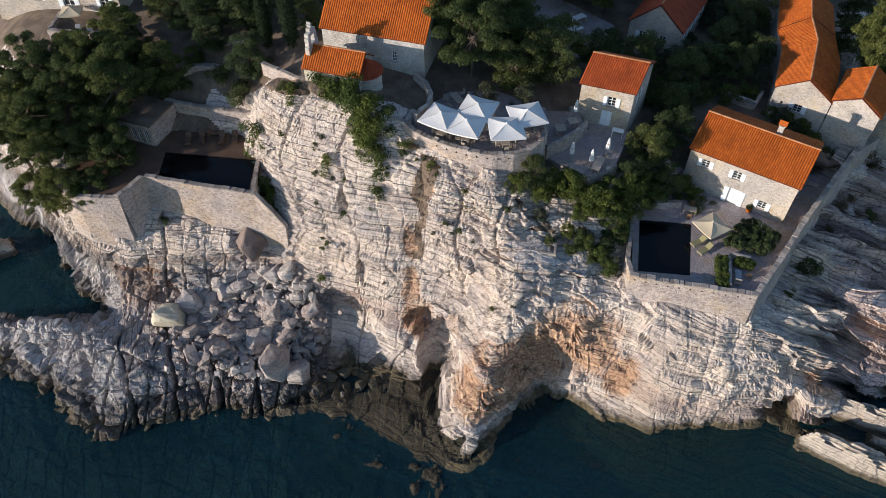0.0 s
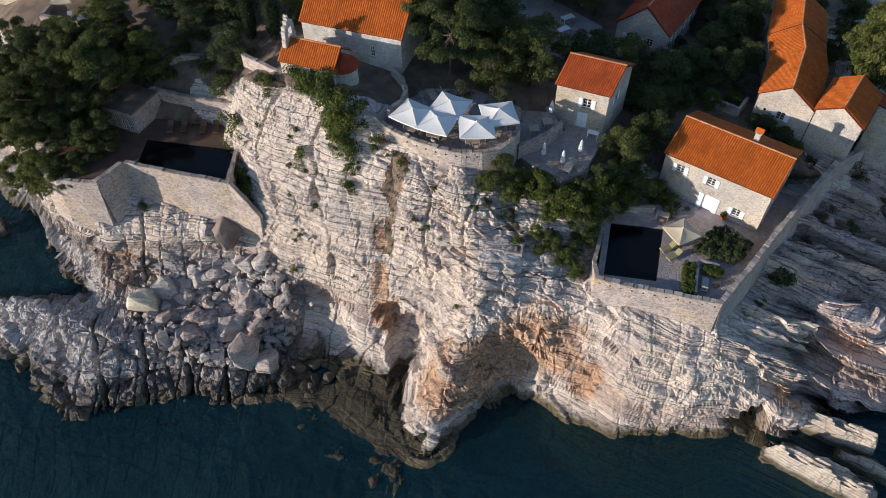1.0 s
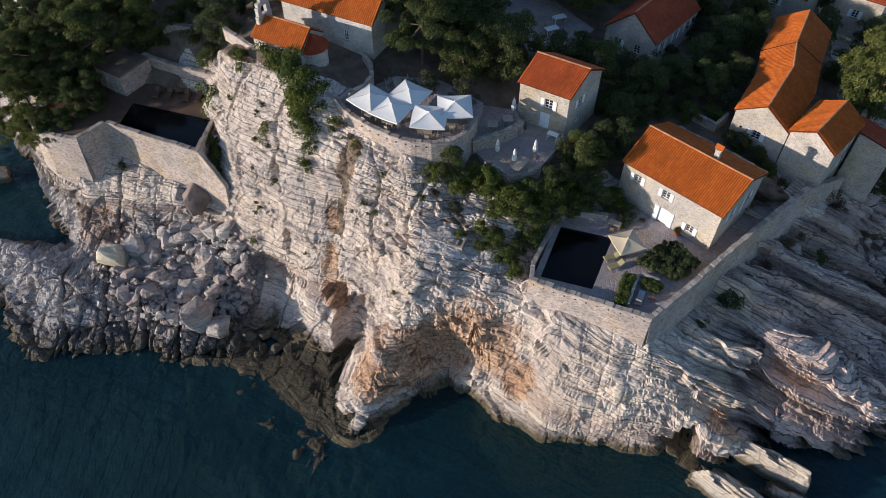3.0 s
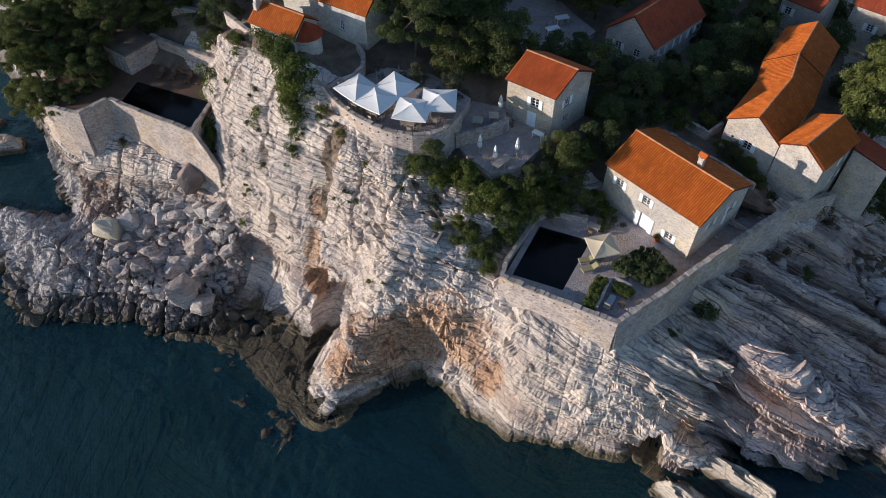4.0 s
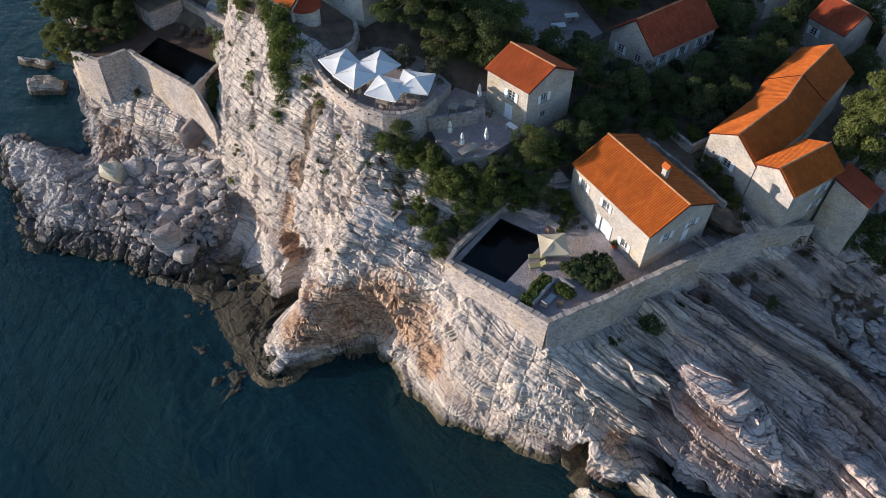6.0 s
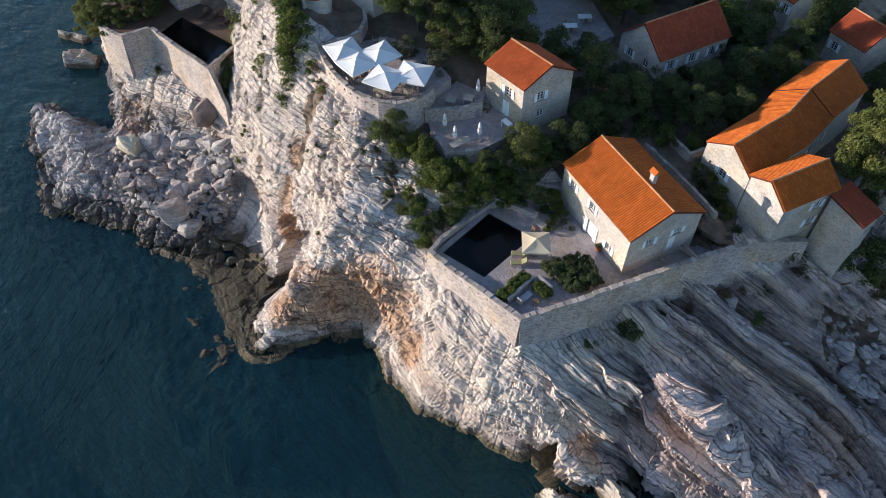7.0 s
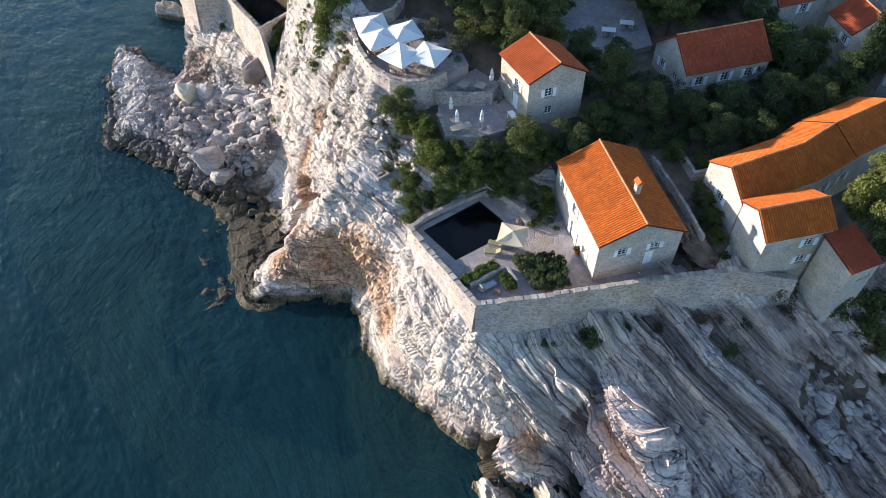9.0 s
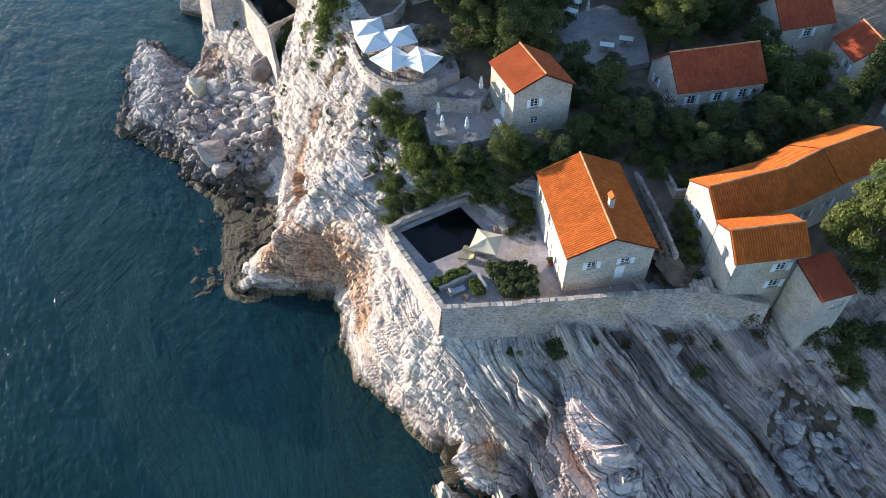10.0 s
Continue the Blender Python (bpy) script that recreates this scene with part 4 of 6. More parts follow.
terrace("pavement_far", [(12, 79), (19, 78.5), (24.6, 82.5), (27, 88), (20, 95), (10, 93)], 21.4, PAVING, "shaded asphalt-grey dining court among trees", 0.8)
pool(POOL_E, ZE, "rectangular black-tiled pool with still dark water on the terrace")
pool(POOL_W, ZW, "long black-tiled pool in the shade beside a stone parapet")

ribbon_wall("wall_east_front", [(24.3, 48.1), (27.5, 47.3), (32, 46.45), (36.7, 45.55)], [13.4, 13, 12.4, 12.2], [16.9, 16.9, 17.0, 17.1], 0.5, WALL, "sunlit rubble retaining wall on the cliff edge", 0.10)
ribbon_wall("wall_east_side", [(36.7, 45.55), (40.6, 50.4), (44.3, 55.4), (48.3, 60.3), (52.3, 65.1)], [12.2, 10.8, 11.6, 12, 12], [17.1, 17.3, 17.6, 18.2, 18.6], 0.5, WALL, "tall shaded rubble retaining wall above the rock slabs", 0.10)
ribbon_wall("wall_east_end", [(52.3, 65.1), (54.4, 67.2), (57.6, 69.9)], [12, 12.4, 12.6], [18.9, 18.3, 17.6], 0.5, WALL, "high rubble wall joining the terrace to the house", 0.08)
ribbon_wall("wall_pool_edge", [(26.2, 58.7), (24.2, 50.6), (24.3, 48.1)], [14.5, 13.6, 13.4], [16.8, 16.75, 16.9], 0.4, WALL, "low rubble parapet beside the pool")
ribbon_wall("wall_pool_back", [(31.6, 59.0), (26.2, 58.8)], 15.5, 17.1, 0.35, WALL, "low rubble wall behind the pool")
ribbon_wall("wall_west_curve", [(-40.6, 60.2), (-38.9, 58.6), (-37.0, 57.7), (-34.6, 57.4), (-31.9, 57.3)], [12, 11, 10.5, 10, 9.6], [17.1, 17.2, 17.3, 17.4, 17.6], 0.5, WALL, "curved rubble retaining wall above the inlet", 0.10)
ribbon_wall("wall_west_return", [(-31.9, 57.3), (-30.0, 60.7)], [9.6, 9.8], [17.7, 17.7], 0.5, WALL, "shaded return of the rubble retaining wall", 0.08)
ribbon_wall("wall_west_front", [(-30.0, 60.7), (-23, 59.4), (-16.8, 58.4), (-13.6, 57.0)], [9.0, 9.0, 9.0, 9.0], [17.7, 17.6, 17.5, 13.6], 0.5, WALL, "long ochre rubble retaining wall below the pool", 0.10)
ribbon_wall("wall_west_pool_end", [(-16.8, 58.4), (-17.3, 65)], 14, 17.5, 0.4, WALL, "low rubble wall at the end of the pool")
ribbon_wall("wall_west_back", [(-18, 69.6), (-24, 70.4), (-30, 71.6)], 16.5, [19.9, 19.9, 20.2], -0.6, WALL, "shaded rubble wall behind the pool terrace")
ribbon_wall("wall_wood_lower", [(-21, 75.2), (-26.5, 75.5), (-28, 75)], 20, 22.6, -0.6, WALL, "shaded rubble terrace wall among trees")
ribbon_wall("wall_wood_upper", [(-19.5, 78.6), (-23, 78.2), (-27, 79)], 22, 24.6, -0.6, WALL, "upper shaded rubble terrace wall among trees")
ribbon_wall("wall_parasols", [(-1.0, 61.9), (0.3, 61.5), (1.5, 60.7), (3.4, 59.4), (5.5, 58.4), (7.6, 57.6), (9.8, 57.2), (12, 57.4), (13.9, 58.1), (15.1, 59.4), (15.8, 61.4), (15.9, 62.6)], [24.4, 23.8, 22.6, 22, 21.4, 21, 20.6, 20.2, 20, 20.2, 20.6, 21], [25.9, 25.7, 25.0, 25.0, 25.0, 25.0, 25.0, 25.0, 25.0, 25.0, 25.0, 25.0], 0.45, WALL, "rounded rubble parapet on the cliff edge", 0.05)
ribbon_wall("wall_garden_curve", [(1.7, 62.4), (2.9, 64.0), (3.3, 66.2), (2.6, 68.4), (1.2, 70.0)], 24, 26.0, 0.4, WALL, "low curved rubble garden wall beside the church")
ribbon_wall("wall_middle", [(15.9, 60.6), (17.8, 61.8), (19.4, 63.2), (20.8, 65.0)], 21.5, 23.4, 0.35, WALL, "low rubble wall between two terraces")
ribbon_wall("wall_lower_edge", [(17.4, 59.4), (20.6, 57.6), (23.6, 59.5)], 19.5, 21.8, 0.35, WALL, "low rubble edge of the lower terrace")
ribbon_wall("wall_house_back", [(48.2, 66.6), (43.0, 70.0), (37.6, 73.0)], 17, 19.4, -0.4, WALL, "low rubble wall along the passage behind the house")
ribbon_wall("wall_garden_step", [(39.6, 75.4), (42.8, 73.4), (44.4, 75.8)], 18, 19.9, 0.35, WALL, "low rubble wall of the raised garden bed")
ribbon_wall("wall_church_path", [(-16.6, 70.5), (-13, 68.3), (-11, 67.2)], 25, 26.6, 0.4, WALL, "low rubble parapet beside the chapel")


def weep_holes(wall, line, top, drop, step):
    """Small drain holes in a row under a wall's coping, each a dark stub in place of the hole's shade."""
    n = 0
    for (x0, y0, z0), (x1, y1, z1) in zip([(*q, t) for q, t in zip(line, top)], [(*q, t) for q, t in zip(line[1:], top[1:])]):
        a, b = Vector((x0, y0, z0)), Vector((x1, y1, z1))
        d = (b - a).normalized()
        out = Vector((d.y, -d.x, 0)).normalized()
        m = max(1, round((b - a).length / step))
        for k in range(m):
            c = a.lerp(b, (k + 0.5) / m) - Vector((0, 0, drop)) + out * (0.07 * drop)
            bm = bmesh.new()
            add_tube(bm, c - out * 0.25, c + out * 0.07, 0.09, 0.085, 6)
            part("drain_hole_stub", bm, HOLE_SHADE, wall)
            n += 1
    return n


# near-black stub colour paints the shade inside each drain hole
HOLE_SHADE = plain("drain_hole_shade", (0.045, 0.035, 0.03), 0.9)
weep_holes(bpy.data.objects["wall_east_front"], [(24.3, 48.1), (27.5, 47.3), (32, 46.45), (36.7, 45.55)], [16.9, 16.9, 17.0, 17.1], 0.45, 1.1)
weep_holes(bpy.data.objects["wall_parasols"], [(3.4, 59.4), (5.5, 58.4), (7.6, 57.6), (9.8, 57.2), (12, 57.4)], [25.3] * 5, 0.75, 1.2)
weep_holes(bpy.data.objects["wall_east_side"], [(36.7, 45.55), (40.6, 50.4), (44.3, 55.4), (48.3, 60.3)], [17.1, 17.3, 17.6, 18.2], 2.2, 3.4)


# ---- houses ----
def add_quad(bm, a, b, c, d):
    bm.faces.new([bm.verts.new(v) for v in (a, b, c, d)])


def add_wall(bm, a, b, z0, z1, openings, depth=0.28):
    """One wall face from a to b (outside on the right of the way), with real openings (u0, u1, v0, v1) in metres from a and z0."""
    a, b = Vector((*a, 0)), Vector((*b, 0))
    u = (b - a).normalized()
    n = Vector((u.y, -u.x, 0))
    length = (b - a).length
    at = lambda s, h, back=0.0: a + u * s + Vector((0, 0, z0 + h)) - n * back
    us = sorted({0, length, *(o[0] for o in openings), *(o[1] for o in openings)})
    vs = sorted({0, z1 - z0, *(o[2] for o in openings), *(o[3] for o in openings)})
    for u0, u1 in zip(us, us[1:]):
        for v0, v1 in zip(vs, vs[1:]):
            um, vm = (u0 + u1) / 2, (v0 + v1) / 2
            if not any(o[0] < um < o[1] and o[2] < vm < o[3] for o in openings):
                add_quad(bm, at(u0, v0), at(u1, v0), at(u1, v1), at(u0, v1))
    for u0, u1, v0, v1 in openings:
        add_quad(bm, at(u0, v0), at(u0, v0, depth), at(u1, v0, depth), at(u1, v0))
        add_quad(bm, at(u0, v1), at(u1, v1), at(u1, v1, depth), at(u0, v1, depth))
        add_quad(bm, at(u0, v0), at(u0, v1), at(u0, v1, depth), at(u0, v0, depth))
        add_quad(bm, at(u1, v0), at(u1, v0, depth), at(u1, v1, depth), at(u1, v1))


def facing(a, b, s, z):
    """A pose at s metres from a towards b: x along the wall, y into it, z up."""
    a, b = Vector((*a, 0)), Vector((*b, 0))
    u = (b - a).normalized()
    m = Matrix.Identity(4)
    n = Vector((-u.y, u.x, 0))
    for r in range(3):
        m[r][0], m[r][1], m[r][2] = u[r], n[r], (0, 0, 1)[r]
    p = a + u * s
    m.translation = (p.x, p.y, z)
    return m


def window(house, a, b, s, z, w, h, shutters=True, door=False, panes=(2, 3)):
    """A window or door in its opening: frame, bars, glass, sill and open shutters."""
    m = facing(a, b, s, z)
    bm = bmesh.new()
    t, d0, d1 = 0.07, 0.10, 0.17
    for x0, x1, z0, z1 in ((-w / 2, w / 2, 0, t), (-w / 2, w / 2, h - t, h), (-w / 2, -w / 2 + t, t, h - t), (w / 2 - t, w / 2, t, h - t), (-t / 2, t / 2, t, h - t)):
        add_box(bm, x0, x1, d0, d1, z0, z1)
    if not door:
        for k in range(1, panes[1]):
            add_box(bm, -w / 2 + t, w / 2 - t, d0 + 0.015, d1 - 0.015, h * k / panes[1] - 0.02, h * k / panes[1] + 0.02)
    for v in bm.verts:
        v.co = m @ v.co
    f = part("door" if door else "window", bm, FRAME, house)
    if door:
        bm = bmesh.new()
        for sgn in (-1, 1):
            add_box(bm, *sorted((sgn * 0.04, sgn * (w / 2 - t))), 0.12, 0.16, t, h - t, 0.01, m)
        part("door_leaf", bm, PAINT, f, "pale blue-white door leaf")
    else:
        part("pane", box(-w / 2 + t, w / 2 - t, 0.145, 0.15, t, h - t, 0, m), GLASS, f)
        part("sill", box(-w / 2 - 0.12, w / 2 + 0.12, -0.08, 0.10, -0.1, -0.003, 0.015, m), COPING, f)
    if shutters:
        for sgn in (-1, 1):
            bm = bmesh.new()
            x0 = sgn * (w / 2 + 0.03)
            x1 = sgn * (w + 0.0)
            add_box(bm, *sorted((x0, x1)), -0.075, -0.025, 0, h, 0.008, m)
            for k in range(2):
                add_box(bm, *sorted((x0 + sgn * 0.06, x1 - sgn * 0.06)), -0.095, -0.076, 0.08 + k * h / 2, h / 2 - 0.06 + k * h / 2, 0.005, m)
            part("shutter", bm, PAINT, f)
    return f


def slope(bm, el, er, rr, rl, pitch=0.26, rows=0.42, over=0.0):
    """Barrel tiles on one slope: eave left and right, ridge right and left, seen from outside; every tile is a half round of its own."""
    el, er, rr, rl = (Vector(v) for v in (el, er, rr, rl))
    n = (er - el).cross(rl - el).normalized()
    cols = max(1, round((er - el).length / pitch))
    high = max(1, round(((rl + rr) / 2 - (el + er) / 2).length / rows))
    arcs = [(-0.5, -0.022), (-0.3, 0.006), (0.0, 0.02), (0.3, 0.006), (0.5, -0.022)]
    verts, faces = [], []
    for c in range(cols):
        for r in range(high):
            base = len(verts)
            for k, rr_ in enumerate((r, r + 1.06)):
                t = min(1.0, rr_ / high)
                lift = 0.03 if k == 0 else 0.0
                for s, h in arcs:
                    q = (c + 0.5 + s * (0.90 - 0.06 * k)) / cols
                    p = (el.lerp(er, q)).lerp(rl.lerp(rr, q), t)
                    verts.append(p + n * (h + lift))
            for j in range(4):
                faces.append((base + j, base + j + 1, base + 6 + j, base + 5 + j))
    return verts, faces


def roof_part(house, name, slopes, mat, pitch=0.26, rows=0.42, label=""):
    verts, faces = [], []
    for s in slopes:
        v, f = slope(None, *s, pitch, rows)
        faces += [tuple(i + len(verts) for i in q) for q in f]
        verts += v
    me = to_mesh(name, verts, faces, mat)
    ob = part(name, me, mat, house, label)
    # the boards under the tiles, coloured dark as shade between the tile columns
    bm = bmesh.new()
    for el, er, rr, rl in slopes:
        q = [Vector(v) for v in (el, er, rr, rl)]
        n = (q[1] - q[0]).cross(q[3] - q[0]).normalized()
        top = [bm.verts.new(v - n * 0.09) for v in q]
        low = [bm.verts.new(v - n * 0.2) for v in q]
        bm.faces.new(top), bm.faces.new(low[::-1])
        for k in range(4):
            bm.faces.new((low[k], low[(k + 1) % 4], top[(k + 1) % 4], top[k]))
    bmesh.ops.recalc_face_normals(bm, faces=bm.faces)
    part("roof_deck", bm, GAP_SHADE, ob)
    return ob


def ridge_part(house, line, mat):
    """Half-round ridge tiles along a line."""
    verts, faces = [], []
    for a, b in zip(line, line[1:]):
        a, b = Vector(a), Vector(b)
        n = max(1, int((b - a).length / 0.42))
        u = (b - a).normalized()
        side = Vector((-u.y, u.x, 0)).normalized()
        for k in range(n):
            base = len(verts)
            for j, t in enumerate((k / n, (k + 1.08) / n)):
                p, r = a.lerp(b, min(1, t)), 0.13 - 0.02 * j
                for s in range(6):
                    g = math.pi * s / 5
                    verts.append(p + side * (r * math.cos(g)) + Vector((0, 0, r * math.sin(g) - 0.04)))
            faces += [(base + s, base + s + 1, base + 7 + s, base + 6 + s) for s in range(5)]
    return part("ridge_tiles", to_mesh("ridge_tiles", verts, faces, mat), mat, house, "pale mortared ridge tiles")


RIDGE = tile_material("ridge_clay", (0.46, 0.20, 0.09), (0.52, 0.26, 0.13), 0.3)


def gabled_house(label, fl, fr, br, base, eave, ridge, openings, mat=None, tiles=None, pitch=0.26, over=0.25, category="house"):
    """A stone house on a parallelogram (front left, front right, back right seen from the front); the ridge runs along the front.
    openings: (wall 0..3 from the front round by the right, s, height, width, high, kind)."""
    mat, tiles = mat or HOUSE_WALL, tiles or TILES
    t = thing("house", label, category)
    fl, fr, br = Vector(fl), Vector(fr), Vector(br)
    bl = fl + br - fr
    c = [fl, fr, br, bl]
    bm = bmesh.new()
    for k in range(4):
        a, b = c[k], c[(k + 1) % 4]
        add_wall(bm, a, b, base, eave, [(o[1] - o[3] / 2, o[1] + o[3] / 2, o[2], o[2] + o[4]) for o in openings if o[0] == k])
        if k in (1, 3):
            m = (a + b) / 2
            bm.faces.new([bm.verts.new((v.x, v.y, z)) for v, z in ((a, eave), (b, eave), (m, ridge - 0.1))])
    part("wall", bm, mat, t)
    u = (fr - fl).normalized() * over
    d = (br - fr).normalized() * over
    drop = (ridge - eave) / ((br - fr).length / 2) * over
    e0, e1, e2, e3 = fl - u - d, fr + u - d, br + u + d, bl - u + d
    r0, r1 = (fl + bl) / 2 - u, (fr + br) / 2 + u
    v3 = lambda p, z: (p.x, p.y, z)
    ez, rz = eave - drop + 0.12, ridge + 0.12
    roof_part(t, "roof", [(v3(e0, ez), v3(e1, ez), v3(r1, rz), v3(r0, rz)), (v3(e2, ez), v3(e3, ez), v3(r0, rz), v3(r1, rz))], tiles, pitch)
    ridge_part(t, [v3(r0, rz + 0.06), v3(r1, rz + 0.06)], RIDGE)
    for o in openings:
        a, b = c[o[0]], c[(o[0] + 1) % 4]
        window(t, a, b, o[1], base + o[2], o[3], o[4], "s" in o[5], "d" in o[5])
    return t, c


pool_house, hc = gabled_house(
    "two-storey rubble stone house with orange tiled roof beside the pool", (32.35, 62.85), (42.5, 56.65), (47.15, 64.05), 16.2, 21.7, 23.75,
    [(0, 2.0, 3.55, 0.9, 1.05, "s"), (0, 5.6, 3.55, 0.9, 1.05, "s"), (0, 6.0, 0.05, 1.2, 2.1, "sd"), (0, 9.2, 0.9, 0.9, 1.05, "s"),
     (1, 2.6, 3.3, 0.9, 1.0, "s"), (1, 6.0, 3.5, 0.9, 0.85, "s"), (1, 5.7, 1.1, 1.0, 2.0, "d"), (3, 4, 3.3, 0.9, 1.0, "s")])
# chimney
m = facing(hc[0], hc[1], 7.6, 0)
ch = part("chimney", box(-0.3, 0.3, 5.0, 5.5, 22.3, 24.6, 0.02, m), HOUSE_WALL, pool_house)
bm = bmesh.new()
for s in (-1, 1):
    add_box(bm, *sorted((s * 0.22, s * 0.34)), 4.96, 5.54, 24.6, 24.85, 0, m)
part("chimney_vent", bm, HOUSE_WALL, ch)
bm = bmesh.new()
q = [(-0.45, 4.85), (0.45, 4.85), (0.45, 5.65), (-0.45, 5.65)]
lo = [bm.verts.new(m @ Vector((x, y, 24.85))) for x, y in q]
hi = [bm.verts.new(m @ Vector((x, 5.25, 25.25))) for x in (-0.45, 0.45)]
for f in ((lo[0], lo[1], hi[1], hi[0]), (lo[2], lo[3], hi[0], hi[1]), (lo[1], lo[2], hi[1]), (lo[3], lo[0], hi[0]), (lo[3], lo[2], lo[1], lo[0])):
    bm.faces.new(f)
part("chimney_cap", bm, TILES, ch, "small tiled chimney cap")

gabled_house("small stone house with shade-darkened red tiled roof beside the lower terrace", (19.8, 67.4), (25.4, 65.6), (28.4, 71.5), 20.6, 26.95, 28.75,
             [(0, 3.6, 4.0, 0.95, 1.2, "s"), (0, 3.3, 1.15, 1.2, 2.1, "d"), (1, 2.4, 3.9, 0.9, 1.1, "s"), (1, 2.6, 1.5, 0.9, 1.0, "")], tiles=SHADED_TILES)
gabled_house("stone house with weathered red tiled roof among dense shrubs", (34.75, 83.1), (40.0, 92.3), (33.75, 95.2), 18.6, 23.6, 26.6,
             [(0, 1.8, 3.0, 1.0, 1.2, "s"), (0, 5.1, 3.0, 1.0, 1.2, "s"), (0, 8.2, 3.0, 1.0, 1.2, "s"), (3, 1.9, 2.6, 0.9, 1.1, "s"), (3, 4.6, 2.6, 0.9, 1.1, "")], tiles=OLD_TILES)
gabled_house("far stone house with weathered red tiled roof", (35.7, 102.2), (38.9, 108.6), (33.3, 111.3), 19, 24.3, 26.9,
             [(0, 3.8, 3.6, 1.0, 1.2, "s"), (3, 1.5, 2.5, 0.9, 1.0, ""), (3, 4.6, 2.5, 0.9, 1.0, "s")], tiles=OLD_TILES)
gabled_house("far low stone house with weathered red tiled roof", (50.3, 102.4), (54.8, 100.0), (57.8, 104.8), 17.5, 22.3, 24.4,
             [(0, 1.2, 2.6, 0.9, 1.1, "s")], tiles=OLD_TILES)
gabled_house("far stone house with red tiled roof behind the pine", (59.4, 102.8), (65.0, 100.4), (67.4, 106.0), 16.5, 22.6, 25.0, [(0, 3, 3, 0.9, 1.1, "s")], tiles=OLD_TILES)
gabled_house("far small stone house with red tiled roof behind the cypress", (40.5, 106.4), (44.6, 103.9), (47.8, 109.0), 18.5, 23.6, 25.6, [(0, 3.9, 3.2, 0.9, 1.1, "s")], tiles=OLD_TILES)
gabled_house("stone house with white shutters above the pine trees", (-56, 87.2), (-37.6, 84.2), (-36.4, 92), 21.5, 28.6, 31.0,
             [(0, 7.0, 3.6, 1.0, 1.1, "s"), (0, 11.4, 2.6, 1.5, 2.1, "s"), (0, 16.6, 3.0, 1.2, 1.9, "s")])


def long_house():
    """The long house with a bent ridge, and the small wing and the lean-to that close its end."""
    t = thing("house", "long stone house with bent orange tiled roof", "house")
    left = [(44.2, 72.9), (47.3, 80.9), (47.9, 85.4), (50.6, 93.7)]
    mid = [(46.95, 71.4), (50.3, 79.5), (51.2, 84.8), (53.5, 92.6)]
    right = [(49.7, 69.9), (53.2, 78.1), (54.5, 84.2), (56.6, 91.5)]
    base, eave, ridge = 16.8, 22.75, 24.85
    bm = bmesh.new()
    add_wall(bm, left[0], right[0], base, eave, [(2.55, 3.55, 3.4, 4.5), (1.0, 1.3, 3.9, 4.3)])
    bm.faces.new([bm.verts.new((*p, z)) for p, z in ((left[0], eave), (right[0], eave), (mid[0], ridge - 0.1))])
    for k in range(3):
        add_wall(bm, right[k], right[k + 1], base - 3, eave, [(2.2, 3.2, 5.6, 6.8), (5.2, 6.2, 5.6, 6.8)] if k == 1 else [])
        add_wall(bm, left[k + 1], left[k], base, eave, [])
    add_wall(bm, right[3], left[3], base, eave, [])
    bm.faces.new([bm.verts.new((*p, z)) for p, z in ((right[3], eave), (left[3], eave), (mid[3], ridge - 0.1))])
    part("wall", bm, HOUSE_WALL, t)
    window(t, left[0], right[0], 3.05, base + 3.4, 1.0, 1.1)
    window(t, right[1], right[2], 2.7, base - 3 + 5.6, 1.0, 1.2)
    window(t, right[1], right[2], 5.7, base - 3 + 5.6, 1.0, 1.2)

    def out(p, c, z):
        d = (Vector(p) - Vector(c)).normalized() * 0.25
        return (p[0] + d.x, p[1] + d.y, z)

    for k in range(3):
        rz = ridge + 0.1 + (0.12 if k == 2 else 0)
        ez = eave + (0.12 if k == 2 else 0)
        le0, le1 = out(left[k], mid[k], ez), out(left[k + 1], mid[k + 1], ez)
        re0, re1 = out(right[k], mid[k], ez), out(right[k + 1], mid[k + 1], ez)
        m0, m1 = (*mid[k], rz), (*mid[k + 1], rz)
        roof_part(t, "roof", [(le1, le0, m0, m1), (re0, re1, m1, m0)], TILES)
    ridge_part(t, [(*p, ridge + 0.16) for p in mid], RIDGE)
    # small wing
    t = thing("house", "small stone wing with orange tiled gable roof on the outer wall", "house")
    a, b = Vector((49.8, 69.85)), Vector((54.0, 66.8))
    u = Vector((3.7, 5.9))
    c, d = b + u, a + u
    bm = bmesh.new()
    base, eave, ridge = 13.0, 23.3, 24.85
    add_wall(bm, a, b, base, eave, [])
    add_wall(bm, b, c, base, eave, [(4.3, 5.3, 8.3, 9.4), (4.4, 5.4, 5.8, 6.9)])
    add_wall(bm, c, d, base, eave, [])
    add_wall(bm, d, a, base, eave, [])
    for p, q in ((a, b), (c, d)):
        bm.faces.new([bm.verts.new((v.x, v.y, z)) for v, z in ((p, eave), (q, eave), ((p + q) / 2, ridge - 0.1))])
    part("wall", bm, HOUSE_WALL, t)
    window(t, b, c, 4.8, base + 8.3, 1.0, 1.1)
    window(t, b, c, 4.9, base + 5.8, 1.0, 1.1)
    w, l = (b - a).normalized() * 0.25, u.normalized() * 0.25
    e = [a - w - l, b + w - l, c + w + l, d - w + l]
    m0, m1 = (a + b) / 2 - l, (c + d) / 2 + l
    v3 = lambda p, z: (p.x, p.y, z)
    roof_part(t, "roof", [(v3(e[1], eave), v3(e[2], eave), v3(m1, ridge + 0.1), v3(m0, ridge + 0.1)), (v3(e[3], eave), v3(e[0], eave), v3(m0, ridge + 0.1), v3(m1, ridge + 0.1))], TILES)
